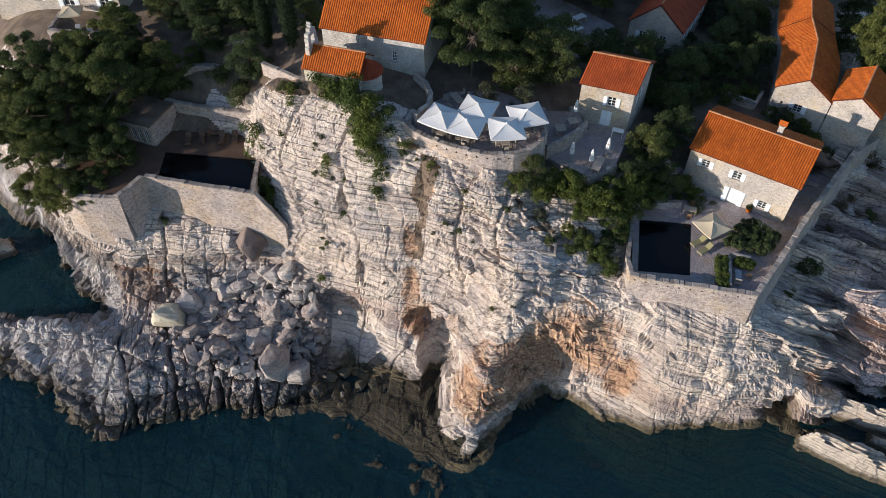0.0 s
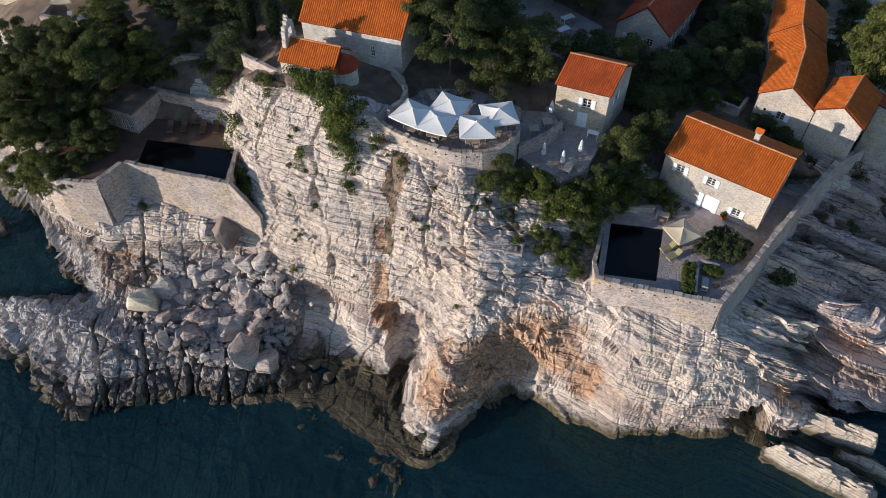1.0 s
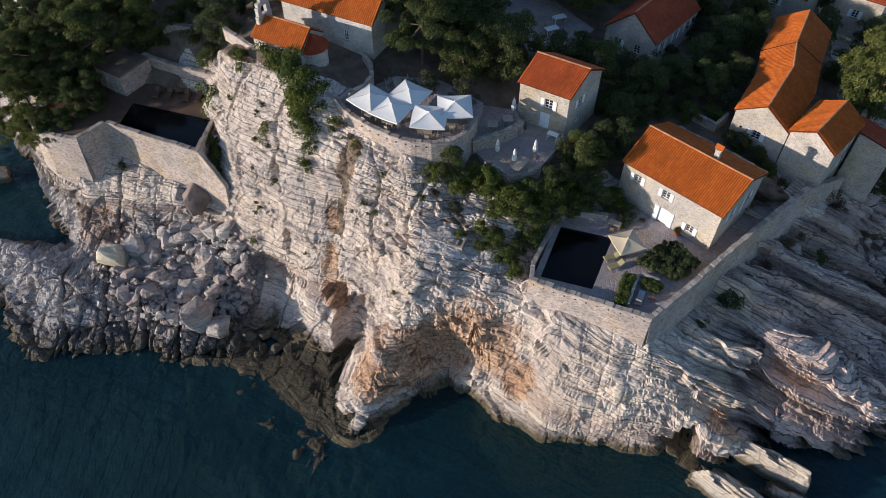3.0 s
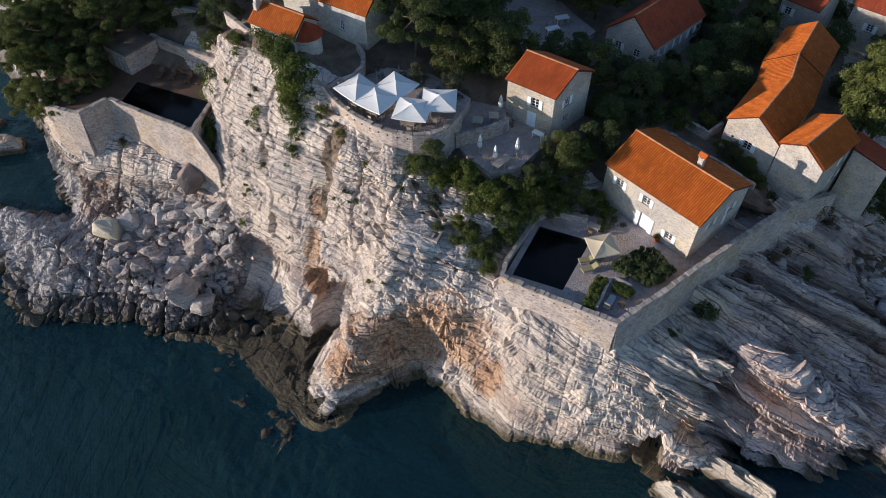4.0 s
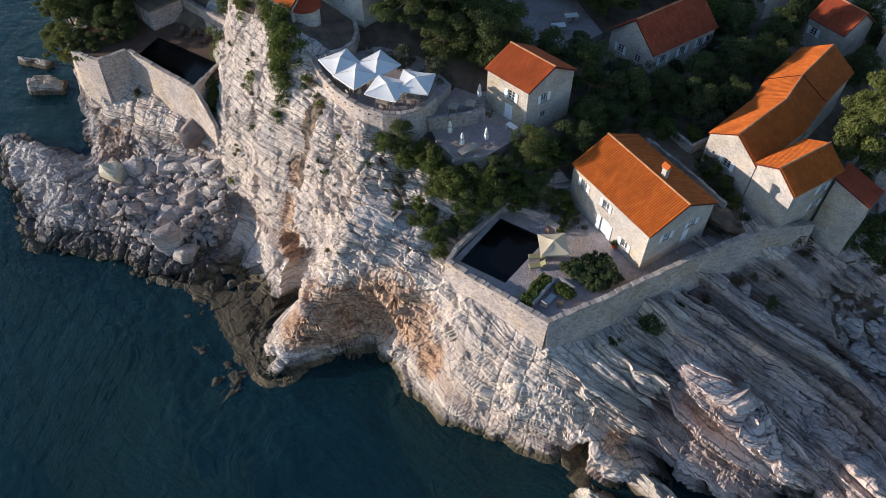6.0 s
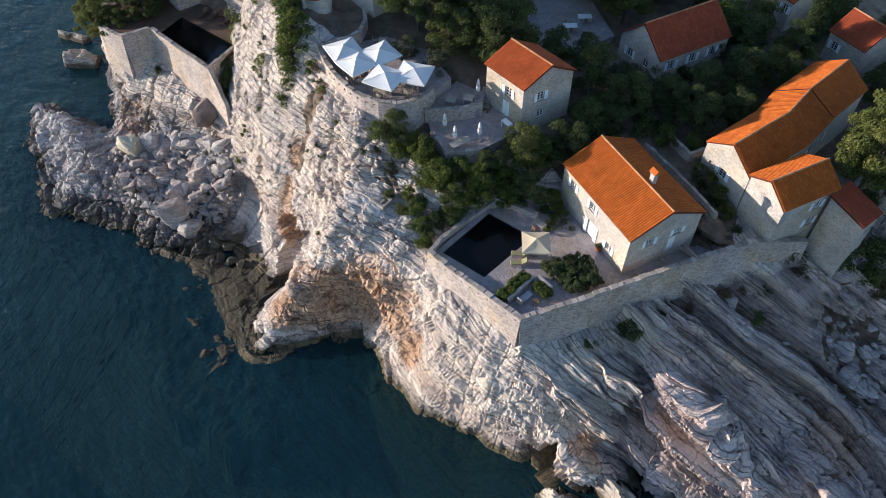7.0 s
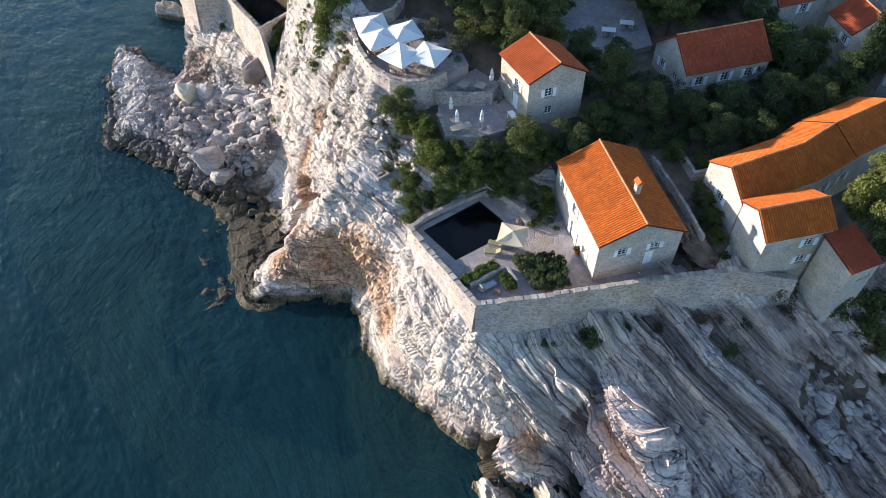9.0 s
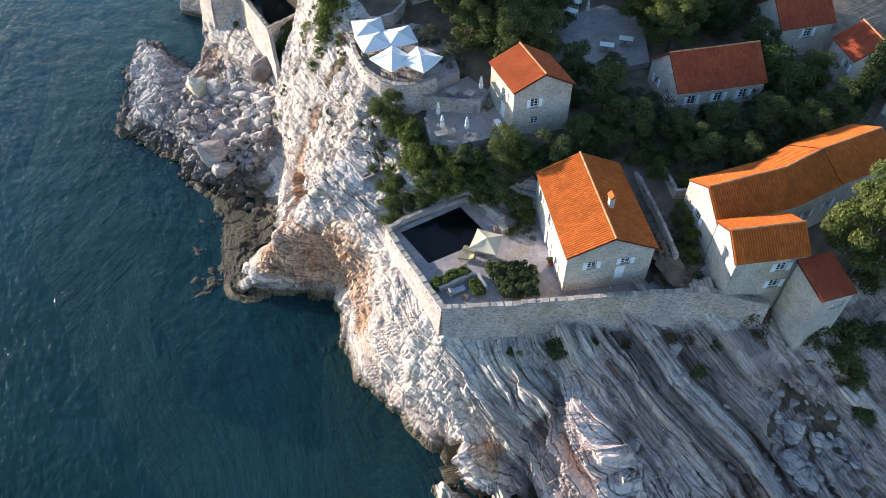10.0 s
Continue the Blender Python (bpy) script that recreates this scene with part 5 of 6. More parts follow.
    ridge_part(t, [v3(m0, ridge + 0.16), v3(m1, ridge + 0.16)], RIDGE)
    # lean-to
    t = thing("house", "low stone lean-to with red tiled roof above the rocks", "house")
    a, b, c, d = Vector((57.5, 71.7)), Vector((61.2, 70.2)), Vector((62.5, 74.5)), Vector((58.7, 76.0))
    bm = bmesh.new()
    low = 20.2
    tops = {0: 22.9, 1: 21.9, 2: 20.7, 3: 21.75}
    around = (a, b, c, d)
    for k in range(3):
        p, q = around[k], around[k + 1]
        add_wall(bm, p, q, 12.5, low, [(2.1, 2.6, 6.9, 7.5), (3.2, 3.7, 6.7, 7.3)] if k == 1 else [])
        bm.faces.new([bm.verts.new((v.x, v.y, z)) for v, z in ((p, low), (q, low), (q, tops[k + 1]), (p, tops[k]))])
    part("wall", bm, HOUSE_WALL, t)
    window(t, b, c, 2.35, 19.4, 0.5, 0.6, False)
    window(t, b, c, 3.45, 19.2, 0.5, 0.6, False)
    roof_part(t, "roof", [((61.35, 70.0, 21.95), (62.75, 74.65, 20.75), (58.6, 76.25, 21.9), (57.35, 71.55, 23.05))], OLD_TILES)


long_house()


def church():
    t, c = gabled_house("ashlar stone church with orange tiled roof on the cliff", (-9.6, 73.1), (2.2, 70.2), (4.3, 78.4), 25.2, 29.9, 33.2,
                        [(0, 8.6, 1.6, 0.55, 1.3, "")], CHURCH_WALL, category="church")
    t.name = "church"
    t = thing("chapel", "small ashlar chapel with tiled roof and bell gable on the cliff", "chapel")
    fl, fr = Vector((-10.9, 67.0)), Vector((-4.7, 65.4))
    d = Vector((1.1, 4.1))
    br, bl = fr + d, fl + d
    bm = bmesh.new()
    for a, b in ((fl, fr), (fr, br), (br, bl), (bl, fl)):
        add_wall(bm, a, b, 25.2, 28.6, [])
    for a, b in ((fr, br), (bl, fl)):
        bm.faces.new([bm.verts.new((v.x, v.y, z)) for v, z in ((a, 28.6), (b, 28.6), ((a + b) / 2, 30.2))])
    part("wall", bm, CHURCH_WALL, t)
    u, k = (fr - fl).normalized() * 0.2, d.normalized() * 0.25
    v3 = lambda p, z: (p.x, p.y, z)
    r0, r1 = (fl + bl) / 2 - u, (fr + br) / 2 + u
    roof_part(t, "roof", [(v3(fl - u - k, 28.6), v3(fr + u - k, 28.6), v3(r1, 30.35), v3(r0, 30.35)), (v3(br + u + k, 28.6), v3(bl - u + k, 28.6), v3(r0, 30.35), v3(r1, 30.35))], TILES)
    ridge_part(t, [v3(r0, 30.4), v3(r1, 30.4)], RIDGE)
    # apse
    mid = (fr + br) / 2
    bm = bmesh.new()
    rings = []
    w = (fr - fl).normalized()
    n = d.normalized()
    for z in (25.0, 28.0):
        rings.append([bm.verts.new((*(mid + w * (1.75 * math.sin(g)) - n * (1.6 * math.cos(g))), z)) for g in [math.pi * j / 12 for j in range(13)]])
    for j in range(12):
        bm.faces.new((rings[0][j], rings[0][j + 1], rings[1][j + 1], rings[1][j]))
    part("apse", bm, CHURCH_WALL, t, "rounded stone apse")
    verts, faces = [], []
    top = Vector((*mid, 29.6))
    for j in range(22):
        g0, g1 = math.pi * j / 22, math.pi * (j + 1) / 22
        gm = (g0 + g1) / 2
        at = lambda g, r, z: Vector((*(mid + w * (r * math.sin(g)) - n * (r * math.cos(g))), z))
        base = len(verts)
        verts += [at(g0, 1.95, 27.98), at(gm, 1.95, 28.12), at(g1, 1.95, 27.98), top, top + Vector((0, 0, 0.08))]
        faces += [(base, base + 1, base + 4, base + 3), (base + 1, base + 2, base + 3, base + 4)]
    bm = bmesh.new()
    bm.from_mesh(to_mesh("apse_roof", verts, faces))
    bmesh.ops.remove_doubles(bm, verts=bm.verts, dist=0.002)
    part("apse_roof", bm, OLD_TILES, t)
    # bell gable, pierced
    at = (fl + bl) / 2 + u * 1.5
    m = facing(at - n, at + n, 0, 0)
    bm = bmesh.new()
    for y0, y1, z0, z1 in ((-0.2, 2.2, 29.6, 30.5), (-0.05, 0.55, 30.5, 31.5), (1.45, 2.05, 30.5, 31.5), (0.1, 1.9, 31.5, 32.0), (0.6, 1.4, 32.0, 32.4), (0.92, 1.08, 32.4, 33.0), (0.75, 1.25, 32.65, 32.78)):
        add_box(bm, y0, y1, -0.25, 0.25, z0, z1, 0.03, m)
    part("bell_gable", bm, CHURCH_WALL, t, "pale stone bell gable with a cross")


church()


def pool_lodge():
    t = thing("garden_lodge", "small flat-roofed stone lodge with white glazed doors", "lodge")
    a, b, d = Vector((-34.6, 68.0)), Vector((-30.3, 66.5)), Vector((1.6, 4.6))
    c, e = b + d, a + d
    bm = bmesh.new()
    add_wall(bm, a, b, 17.25, 20.1, [(1.5, 2.15, 0.1, 2.2), (2.4, 3.05, 0.1, 2.2), (3.3, 3.95, 0.1, 2.2)])
    for p, q in ((b, c), (c, e), (e, a)):
        add_wall(bm, p, q, 17.25, 20.1, [])
    part("wall", bm, WALL, t)
    # soil colour darkens the roof in place of shade from the tree cover
    part("roof", prism([tuple(v) for v in (a, b, c, e)], 20.1, 20.35), SOIL, t, "flat roof with tree shade put into its dark colour")
    for s in (1.82, 2.72, 3.62):
        window(t, a, b, s, 17.35, 0.65, 2.1, False)


pool_lodge()


# ---- plants ----
def leaf_mesh(name, mat, clumps, leaves, size, seed, stretch=1.0, droop=0.0):
    """Many small leaves on clumps (x, y, z, radius, flatness): each leaf is a bent pair of faces of its own."""
    rng = np.random.default_rng(seed)
    pts, nrm = [], []
    for x, y, z, r, flat in clumps:
        n = max(12, int(leaves * r * r))
        d = rng.normal(size=(n, 3))
        d /= np.linalg.norm(d, axis=1)[:, None]
        d[:, 2] = np.where(d[:, 2] < -0.3, -d[:, 2] * 0.5, d[:, 2])
        rad = r * (0.55 + 0.5 * rng.random(n) ** 0.6)
        pts.append(np.array((x, y, z)) + d * rad[:, None] * np.array((1, 1, flat)))
        nrm.append(d)
    p, d = np.concatenate(pts), np.concatenate(nrm)
    n = len(p)
    d = d + rng.normal(size=(n, 3)) * 0.55 + np.array((0, 0, 0.35))
    d /= np.linalg.norm(d, axis=1)[:, None]
    t = rng.normal(size=(n, 3))
    t[:, 2] -= droop
    t -= d * (t * d).sum(1)[:, None]
    t /= np.linalg.norm(t, axis=1)[:, None]
    b = np.cross(d, t)
    s = size * (0.65 + 0.7 * rng.random(n))[:, None]
    tip = p + t * s * stretch
    left, right = p - t * s * stretch * 0.6 + b * s * 0.6, p - t * s * stretch * 0.6 - b * s * 0.6
    v = np.stack([left, right, tip], 1).reshape(-1, 3)
    f = np.arange(3 * n).reshape(-1, 3)
    me = bpy.data.meshes.new(name)
    me.vertices.add(len(v))
    me.vertices.foreach_set("co", v.ravel())
    me.loops.add(f.size)
    me.loops.foreach_set("vertex_index", f.ravel())
    me.polygons.add(len(f))
    me.polygons.foreach_set("loop_start", np.arange(0, f.size, 3))
    me.update(calc_edges=True)
    me.materials.append(mat)
    return me


def trunk_mesh(name, height, r, limbs, seed):
    rng = random.Random(seed)
    bm = bmesh.new()
    a = Vector((0, 0, -0.5))
    b = Vector((rng.uniform(-0.3, 0.3), rng.uniform(-0.3, 0.3), height * 0.5))
    add_tube(bm, a, b, r, r * 0.75, 7)
    c = b + Vector((rng.uniform(-0.5, 0.5), rng.uniform(-0.5, 0.5), height * 0.35))
    add_tube(bm, b, c, r * 0.75, r * 0.4, 7)
    for x, y, z, *_ in limbs:
        add_tube(bm, b.lerp(c, rng.random()), Vector((x, y, z)), r * 0.35, r * 0.08, 5)
    me = bpy.data.meshes.new(name)
    bm.to_mesh(me)
    bm.free()
    me.materials.append(BARK)
    return me


def clump_cloud(seed, n, rx, ry, z0, z1, r0, r1, flat=0.8):
    rng = random.Random(seed)
    out = []
    for k in range(n):
        g, q = rng.uniform(0, math.tau), math.sqrt(rng.random())
        h = rng.random()
        wide = math.sin(math.pi * (0.22 + 0.66 * h)) ** 0.7
        out.append((rx * q * wide * math.cos(g), ry * q * wide * math.sin(g), z0 + (z1 - z0) * h, rng.uniform(r0, r1), flat))
    return out


def make_tree(kind, seed):
    """One tree of a kind at the origin, to be copied."""
    if kind == "pine":
        cl = clump_cloud(seed, 58, 4.0, 3.7, 2.8, 7.9, 0.45, 1.15, 0.6)
        t = thing("pine_tree", "spreading umbrella pine with olive-green needles", "tree", "pines on the headland")
        part("trunk", trunk_mesh("trunk", 6.5, 0.22, cl[::3], seed), BARK, t)
        part("crown", leaf_mesh("crown", PINE, cl, 560, 0.085, seed, 1.9), PINE, t)
    elif kind == "broad":
        cl = clump_cloud(seed, 52, 2.8, 2.8, 1.2, 6.0, 0.4, 1.05)
        t = thing("broadleaf_tree", "dense dark green broadleaf tree", "tree", "trees among the houses")
        part("trunk", trunk_mesh("trunk", 4.6, 0.17, cl[::3], seed), BARK, t)
        part("crown", leaf_mesh("crown", LEAF, cl, 400, 0.10, seed, 1.25), LEAF, t)
    elif kind == "olive":
        cl = clump_cloud(seed, 34, 2.1, 2.1, 1.1, 4.2, 0.35, 0.8)
        t = thing("olive_tree", "grey-green olive tree with fine leaves", "tree", "olive trees")
        part("trunk", trunk_mesh("trunk", 3.2, 0.14, cl[::3], seed), BARK, t)
        part("crown", leaf_mesh("crown", OLIVE, cl, 240, 0.10, seed, 1.6), OLIVE, t)
    elif kind == "fresh":
        cl = clump_cloud(seed, 30, 1.9, 1.9, 0.5, 3.4, 0.35, 0.8)
        t = thing("leafy_shrub", "bright green leafy shrub", "shrub", "green shrubs")
        part("trunk", trunk_mesh("trunk", 2.2, 0.10, cl[::4], seed), BARK, t)
        part("crown", leaf_mesh("crown", FRESH, cl, 360, 0.105, seed, 1.2), FRESH, t)
    elif kind == "shrub":
        cl = clump_cloud(seed, 14, 1.3, 1.2, 0.2, 1.7, 0.45, 0.8)
        t = thing("shrub", "low dark green shrub", "shrub", "low shrubs")
        part("stem", trunk_mesh("stem", 1.1, 0.07, cl[::4], seed), BARK, t)
        part("crown", leaf_mesh("crown", LEAF, cl, 320, 0.10, seed, 1.2), LEAF, t)
    elif kind == "ivy":
        cl = clump_cloud(seed, 16, 1.2, 0.7, -1.6, 1.2, 0.4, 0.75)
        t = thing("cliff_shrub", "green shrub clinging to the cliff", "shrub", "shrubs on the cliff")
        part("stem", trunk_mesh("stem", 0.9, 0.06, cl[::4], seed), BARK, t)
        part("crown", leaf_mesh("crown", FRESH, cl, 320, 0.095, seed, 1.1, 0.4), FRESH, t)
    elif kind == "tuft":
        cl = clump_cloud(seed, 9, 1.2, 0.9, -0.6, 1.0, 0.5, 0.8)
        t = thing("rock_plant", "small olive-green tuft rooted in the cliff", "plant", "tufts on the cliff")
        part("stem", trunk_mesh("stem", 0.9, 0.06, cl[::3], seed), BARK, t)
        part("crown", leaf_mesh("crown", OLIVE if seed % 2 else LEAF, cl, 120, 0.16, seed, 1.3), OLIVE if seed % 2 else LEAF, t)
    elif kind == "dry":
        cl = clump_cloud(seed, 12, 1.3, 1.1, 0.1, 1.5, 0.4, 0.7)
        t = thing("dry_shrub", "dry brown and violet shrub", "shrub", "dry shrubs")
        part("stem", trunk_mesh("stem", 1.0, 0.06, cl[::3], seed), BARK, t)
        part("crown", leaf_mesh("crown", AUTUMN, cl, 130, 0.11, seed, 1.4), AUTUMN, t)
    else:
        rng = random.Random(seed)
        cl = [(0.15 * math.cos(k * 2.4), 0.15 * math.sin(k * 2.4), 0.6 + k * 0.30, 0.30 + 0.62 * math.sin(math.pi * min(1, 0.12 + k / 34) ** 0.8) + rng.uniform(-0.06, 0.06), 1.0) for k in range(30)]
        t = thing("cypress_tree", "tall narrow dark cypress", "tree", "cypresses")
        part("trunk", trunk_mesh("trunk", 8, 0.14, [], seed), BARK, t)
        part("crown", leaf_mesh("crown", CYPRESS, cl, 360, 0.10, seed, 1.5, -1.0), CYPRESS, t)
    return t


PLANTS = {
    "pine": [(-46.5, 68.5, 1.15), (-44.6, 72.5, 0.9), (-42.8, 65, 0.8), (-39.6, 69.5, 0.85), (-38.8, 74, 0.9), (-49.6, 73.6, 0.8), (-36.6, 79.5, 0.7), (-35.0, 76.5, 0.8), (4.9, 75.5, 1.15), (7.6, 71.8, 1.1), (10.0, 77, 1.1), (20.8, 94.0, 1.15), (26.2, 92.6, 1.1), (16.0, 98.5, 1.1), (25.0, 98.0, 1.2), (60.2, 80.6, 1.2, 1.55), (63.5, 85.0, 1.1, 1.3), (68.6, 83.0, 1.0, 1.2), (-45.5, 64.5, 0.9), (-41.5, 62.5, 0.75), (-49.5, 70.5, 1.0), (-37.5, 71.8, 0.75), (-38.2, 63.4, 0.7), (-36.8, 66.5, 0.7), (-41, 75.4, 0.7), (-36.2, 59.6, 0.6), (-39.4, 59.2, 0.75), (-42.4, 60.4, 0.8), (-34.2, 69.6, 1.0, 1.2), (-34.2, 63.6, 0.75), (-29.5, 73.6, 0.8)],
    "broad": [(-31.3, 82.9, 1), (-28.0, 85, 1.1), (-32.5, 86, 1), (-20.0, 81, 1.1), (-22, 86, 1.1), (-24.5, 82, 0.9), (-14, 84, 1.1), (-18.9, 73.6, 0.85), (-24.6, 77.4, 0.8), (-27.6, 80.6, 0.9), (-12.0, 79.6, 0.8), (12.6, 80, 1.1), (15.2, 75.5, 1.05), (12.6, 71.3, 0.95), (17.2, 72.6, 1.0), (18.6, 77.0, 1.0), (14, 84, 0.9), (30.8, 66.8, 0.85), (31.2, 70.6, 0.9), (27.4, 62.6, 0.8), (29.4, 60.3, 0.75), (25.3, 59.3, 0.6), (14.4, 57.0, 0.62), (23.6, 77.6, 0.8), (28.8, 77.2, 0.9), (33.5, 76.2, 0.9), (25.6, 82.0, 0.6)],
    "broad ": [(37.4, 79.6, 0.85), (41.5, 79.2, 0.8), (40.4, 84.0, 0.9), (44.8, 82.5, 0.85), (43.6, 88.4, 0.95), (46.9, 91.5, 0.9), (42.0, 94.4, 1.0), (47.5, 97.6, 0.9), (33.4, 72.2, 0.7), (60.5, 91.0, 0.9), (58.0, 99.0, 0.8), (26.5, 100.5, 1.1), (20, 102, 1.1), (8, 96, 1.2), (14, 98, 1.1), (2, 86, 1.2), (-6, 86, 1.2), (8, 84, 1.0), (34, 100, 0.9), (61.5, 108, 1), (65, 100, 1.0), (58, 112, 1.1), (50, 112, 1.0), (67, 92, 0.9), (42, 100.6, 0.8), (29.2, 107, 1.1), (27.6, 101, 1.1), (30.5, 114, 1.2), (50, 108.5, 0.9), (24, 108, 1.2), (18, 108, 1.2), (10, 104, 1.2)],
    "fresh": [(18.2, 53.4, 0.45), (20.0, 52.2, 0.5), (21.6, 51.2, 0.55), (22.6, 49.8, 0.45), (33.6, 60.6, 0.6), (34.8, 59.8, 0.55), (46.0, 71.0, 0.6), (47.6, 69.8, 0.6), (44.6, 72.2, 0.55), (48.9, 68.6, 0.5), (16.6, 57.6, 0.7), (18.6, 56.6, 0.8), (20.6, 55.9, 0.9), (15.4, 56.4, 0.7), (18.2, 56.8, 0.85), (21.4, 55.6, 1.0), (23.6, 54.4, 0.9), (19.6, 55.0, 0.6), (33.4, 58.9, 0.7), (30.4, 58.0, 0.55), (38.0, 96.5, 1.5), (41.2, 97.8, 1.4), (39.6, 74.6, 0.7), (42.4, 75.6, 0.6), (-26.6, 76.4, 0.7), (25.4, 56.8, 0.8), (27.6, 58.9, 0.9), (12.4, 56.2, 0.55), (24.6, 57.6, 1.0), (26.6, 60.2, 1.0), (22.8, 57.2, 0.8), (28.6, 63.6, 1.0), (32.2, 61.2, 0.8)],
    "olive": [(33.6, 79.6, 0.9), (36.0, 80.6, 0.9), (31.2, 79.8, 0.8), (44.0, 77.8, 0.7), (45.4, 71.2, 0.55), (47.2, 69.6, 0.5), (9.2, 66.8, 0.75), (13.6, 66.6, 0.8), (15.2, 54.4, 0.45), (40.6, 91.4, 0.9)],
    "shrub": [(47.6, 56.4, 0.45), (51.0, 60.8, 0.5), (55.8, 65.2, 0.6), (-34.0, 64.4, 0.5), (-33.1, 77, 1.2), (-28.4, 74.0, 1.0), (-23.2, 74, 1.0), (-20.2, 71.6, 1.2), (-31, 73.2, 1.1), (45.6, 53.2, 0.95), (42.8, 50.0, 0.6), (56.4, 62.6, 0.6), (61.8, 73.0, 1.1), (65.4, 74.0, 1.2), (63.8, 75.6, 1.4), (67.4, 73.2, 1.0), (69.6, 72.6, 0.9), (50.6, 67.6, 0.8), (46.8, 67.6, 0.8), (48.8, 66.0, 0.6), (16.2, 52.6, 0.5), (18.6, 51.8, 0.6), (20.8, 51.0, 0.7), (22.8, 50.6, 0.8), (22.4, 52.4, 0.9), (19.8, 53.0, 0.8), (24.0, 53.8, 0.9), (-28.6, 58.8, 0.4), (38.4, 77.2, 1.0), (22.6, 80.6, 1.0), (66.0, 78, 1.3)],
    "shrub ": [(35.0, 77.0, 1.1), (30.4, 75.0, 1.2), (26.4, 75.2, 1.2), (36.8, 75.2, 1.1), (31.8, 83.0, 1.0), (36.6, 87.0, 1.1), (38.2, 82, 1.2), (43.2, 85.6, 1.1), (45.2, 86.6, 1.1), (-13.4, 66.3, 0.5), (-11.9, 66.2, 0.45), (24.2, 72.6, 1.0), (29.8, 73.4, 1.1), (45.0, 94, 1.1), (49, 95, 1.0), (60.4, 79.0, 1.2), (61.6, 82.0, 1.2), (-37.2, 63.2, 0.5), (11.6, 54.6, 0.4)],
    "ivy": [(-8.0, 64.9, 1.4), (-6.3, 64.3, 1.6), (-4.6, 63.0, 1.7), (-3.2, 61.8, 1.6), (-2.8, 60.2, 1.4), (-3.4, 61.0, 1.5), (-1.6, 61.6, 1.3), (-8.4, 60.4, 0.9), (-2.7, 56.9, 0.9), (-17.2, 65.2, 1.5), (-16.5, 61.9, 1.3), (-15.6, 60.4, 1.3), (-5.4, 64.6, 1.5), (0.6, 59.8, 0.7), (3.4, 57.7, 0.6), (-12.4, 65.8, 0.8), (-9.4, 65.8, 1.1), (-9.6, 53.4, 0.4), (-11.0, 58.0, 0.4), (-2.6, 59.0, 1.2), (-4.0, 62.4, 1.5), (-7.2, 65.0, 1.3), (-6.2, 58.6, 0.35), (-12.2, 60.6, 0.4), (-9.8, 61.8, 0.3)],
    "dry": [(49.6, 59.0, 0.5), (52.4, 62.6, 0.55), (54.0, 64.0, 0.6), (57.0, 70.0, 1.0), (58.6, 69.2, 0.9), (1.4, 59.6, 0.5), (4.0, 57.3, 0.45), (66.6, 72.8, 0.9), (55.4, 66.4, 0.6), (12.6, 55.2, 0.5)],
    "cypress": [(-19.4, 79.4, 1.1), (-14.1, 76.4, 1.15), (-17.4, 77.4, 1.0), (48.4, 99.6, 1.5)],
}
# tufts on the ledges of the cliff, each at a height of its own
random.seed(23)
TUFTS = []
while len(TUFTS) < 30:
    x, high = random.uniform(-14.5, 13), 8 + 15.5 * random.random() ** 0.5
    ys = np.arange(46, 66, 0.2)
    zs = land(np.full(len(ys), x), ys)
    if zs.max() > high:
        TUFTS.append((x, float(ys[np.argmax(zs > high)]), random.uniform(0.18, 0.42)))
PLANTS["tuft"] = TUFTS
for kind, places in PLANTS.items():
    kind = kind.strip()
    models = [make_tree(kind, s) for s in range(40, 44)]
    for k, (x, y, size, *tall) in enumerate(places):
        z = float(land([x], [y])[0])
        turn = (k * 137.5) % 360
        m = pose(x, y, z - 0.15, 0, 0, turn)
        if k < 4:
            t = models[k]
            t.matrix_basis = m
        else:
            t = copy_thing(models[k % 4], m)
        t.scale = (size * random.uniform(0.9, 1.1), size * random.uniform(0.9, 1.1), size * random.uniform(0.9, 1.15) * (tall[0] if tall else 1))


def hedge(outline, z, high, mat, label, seed):
    """A clipped hedge over an outline, with an uneven top."""
    t = thing("hedge", label, "hedge")
    rng = random.Random(seed)
    xs, ys = [p[0] for p in outline], [p[1] for p in outline]
    n = len(outline)
    cl = []
    while len(cl) < 34 * n:
        x, y = rng.uniform(min(xs), max(xs)), rng.uniform(min(ys), max(ys))
        if all((outline[(k + 1) % n][0] - outline[k][0]) * (y - outline[k][1]) - (outline[(k + 1) % n][1] - outline[k][1]) * (x - outline[k][0]) > 0 for k in range(n)):
            cl.append((x, y, z + rng.uniform(0.25, high - 0.25), rng.uniform(0.22, 0.38), 1.0))
    part("foliage", leaf_mesh("foliage", mat, cl, 1300, 0.08, seed, 1.2), mat, t)
    bm = bmesh.new()
    for x, y, *_ in cl[::5]:
        add_tube(bm, (x, y, z - 0.1), (x + 0.1, y, z + high * 0.6), 0.03, 0.015, 5)
    tagged(part("stems", bm, BARK, t), kind="stuff")


hedge([(34.9, 52.8), (36.8, 52.2), (39.5, 51.6), (41.7, 54.6), (38.4, 56.6), (36.2, 54.8)], ZE, 1.25, LEAF, "broad clipped dark green hedge on the pool terrace", 3)
hedge([(33.1, 47.2), (34.1, 47.0), (34.9, 50.9), (34.0, 51.2)], ZE, 1.0, FRESH, "narrow green hedge beside a stone planter", 4)
hedge([(35.8, 50.2), (37.2, 49.6), (37.7, 50.4), (36.0, 51.0)], ZE, 0.8, FRESH, "low green border in the planter", 5)


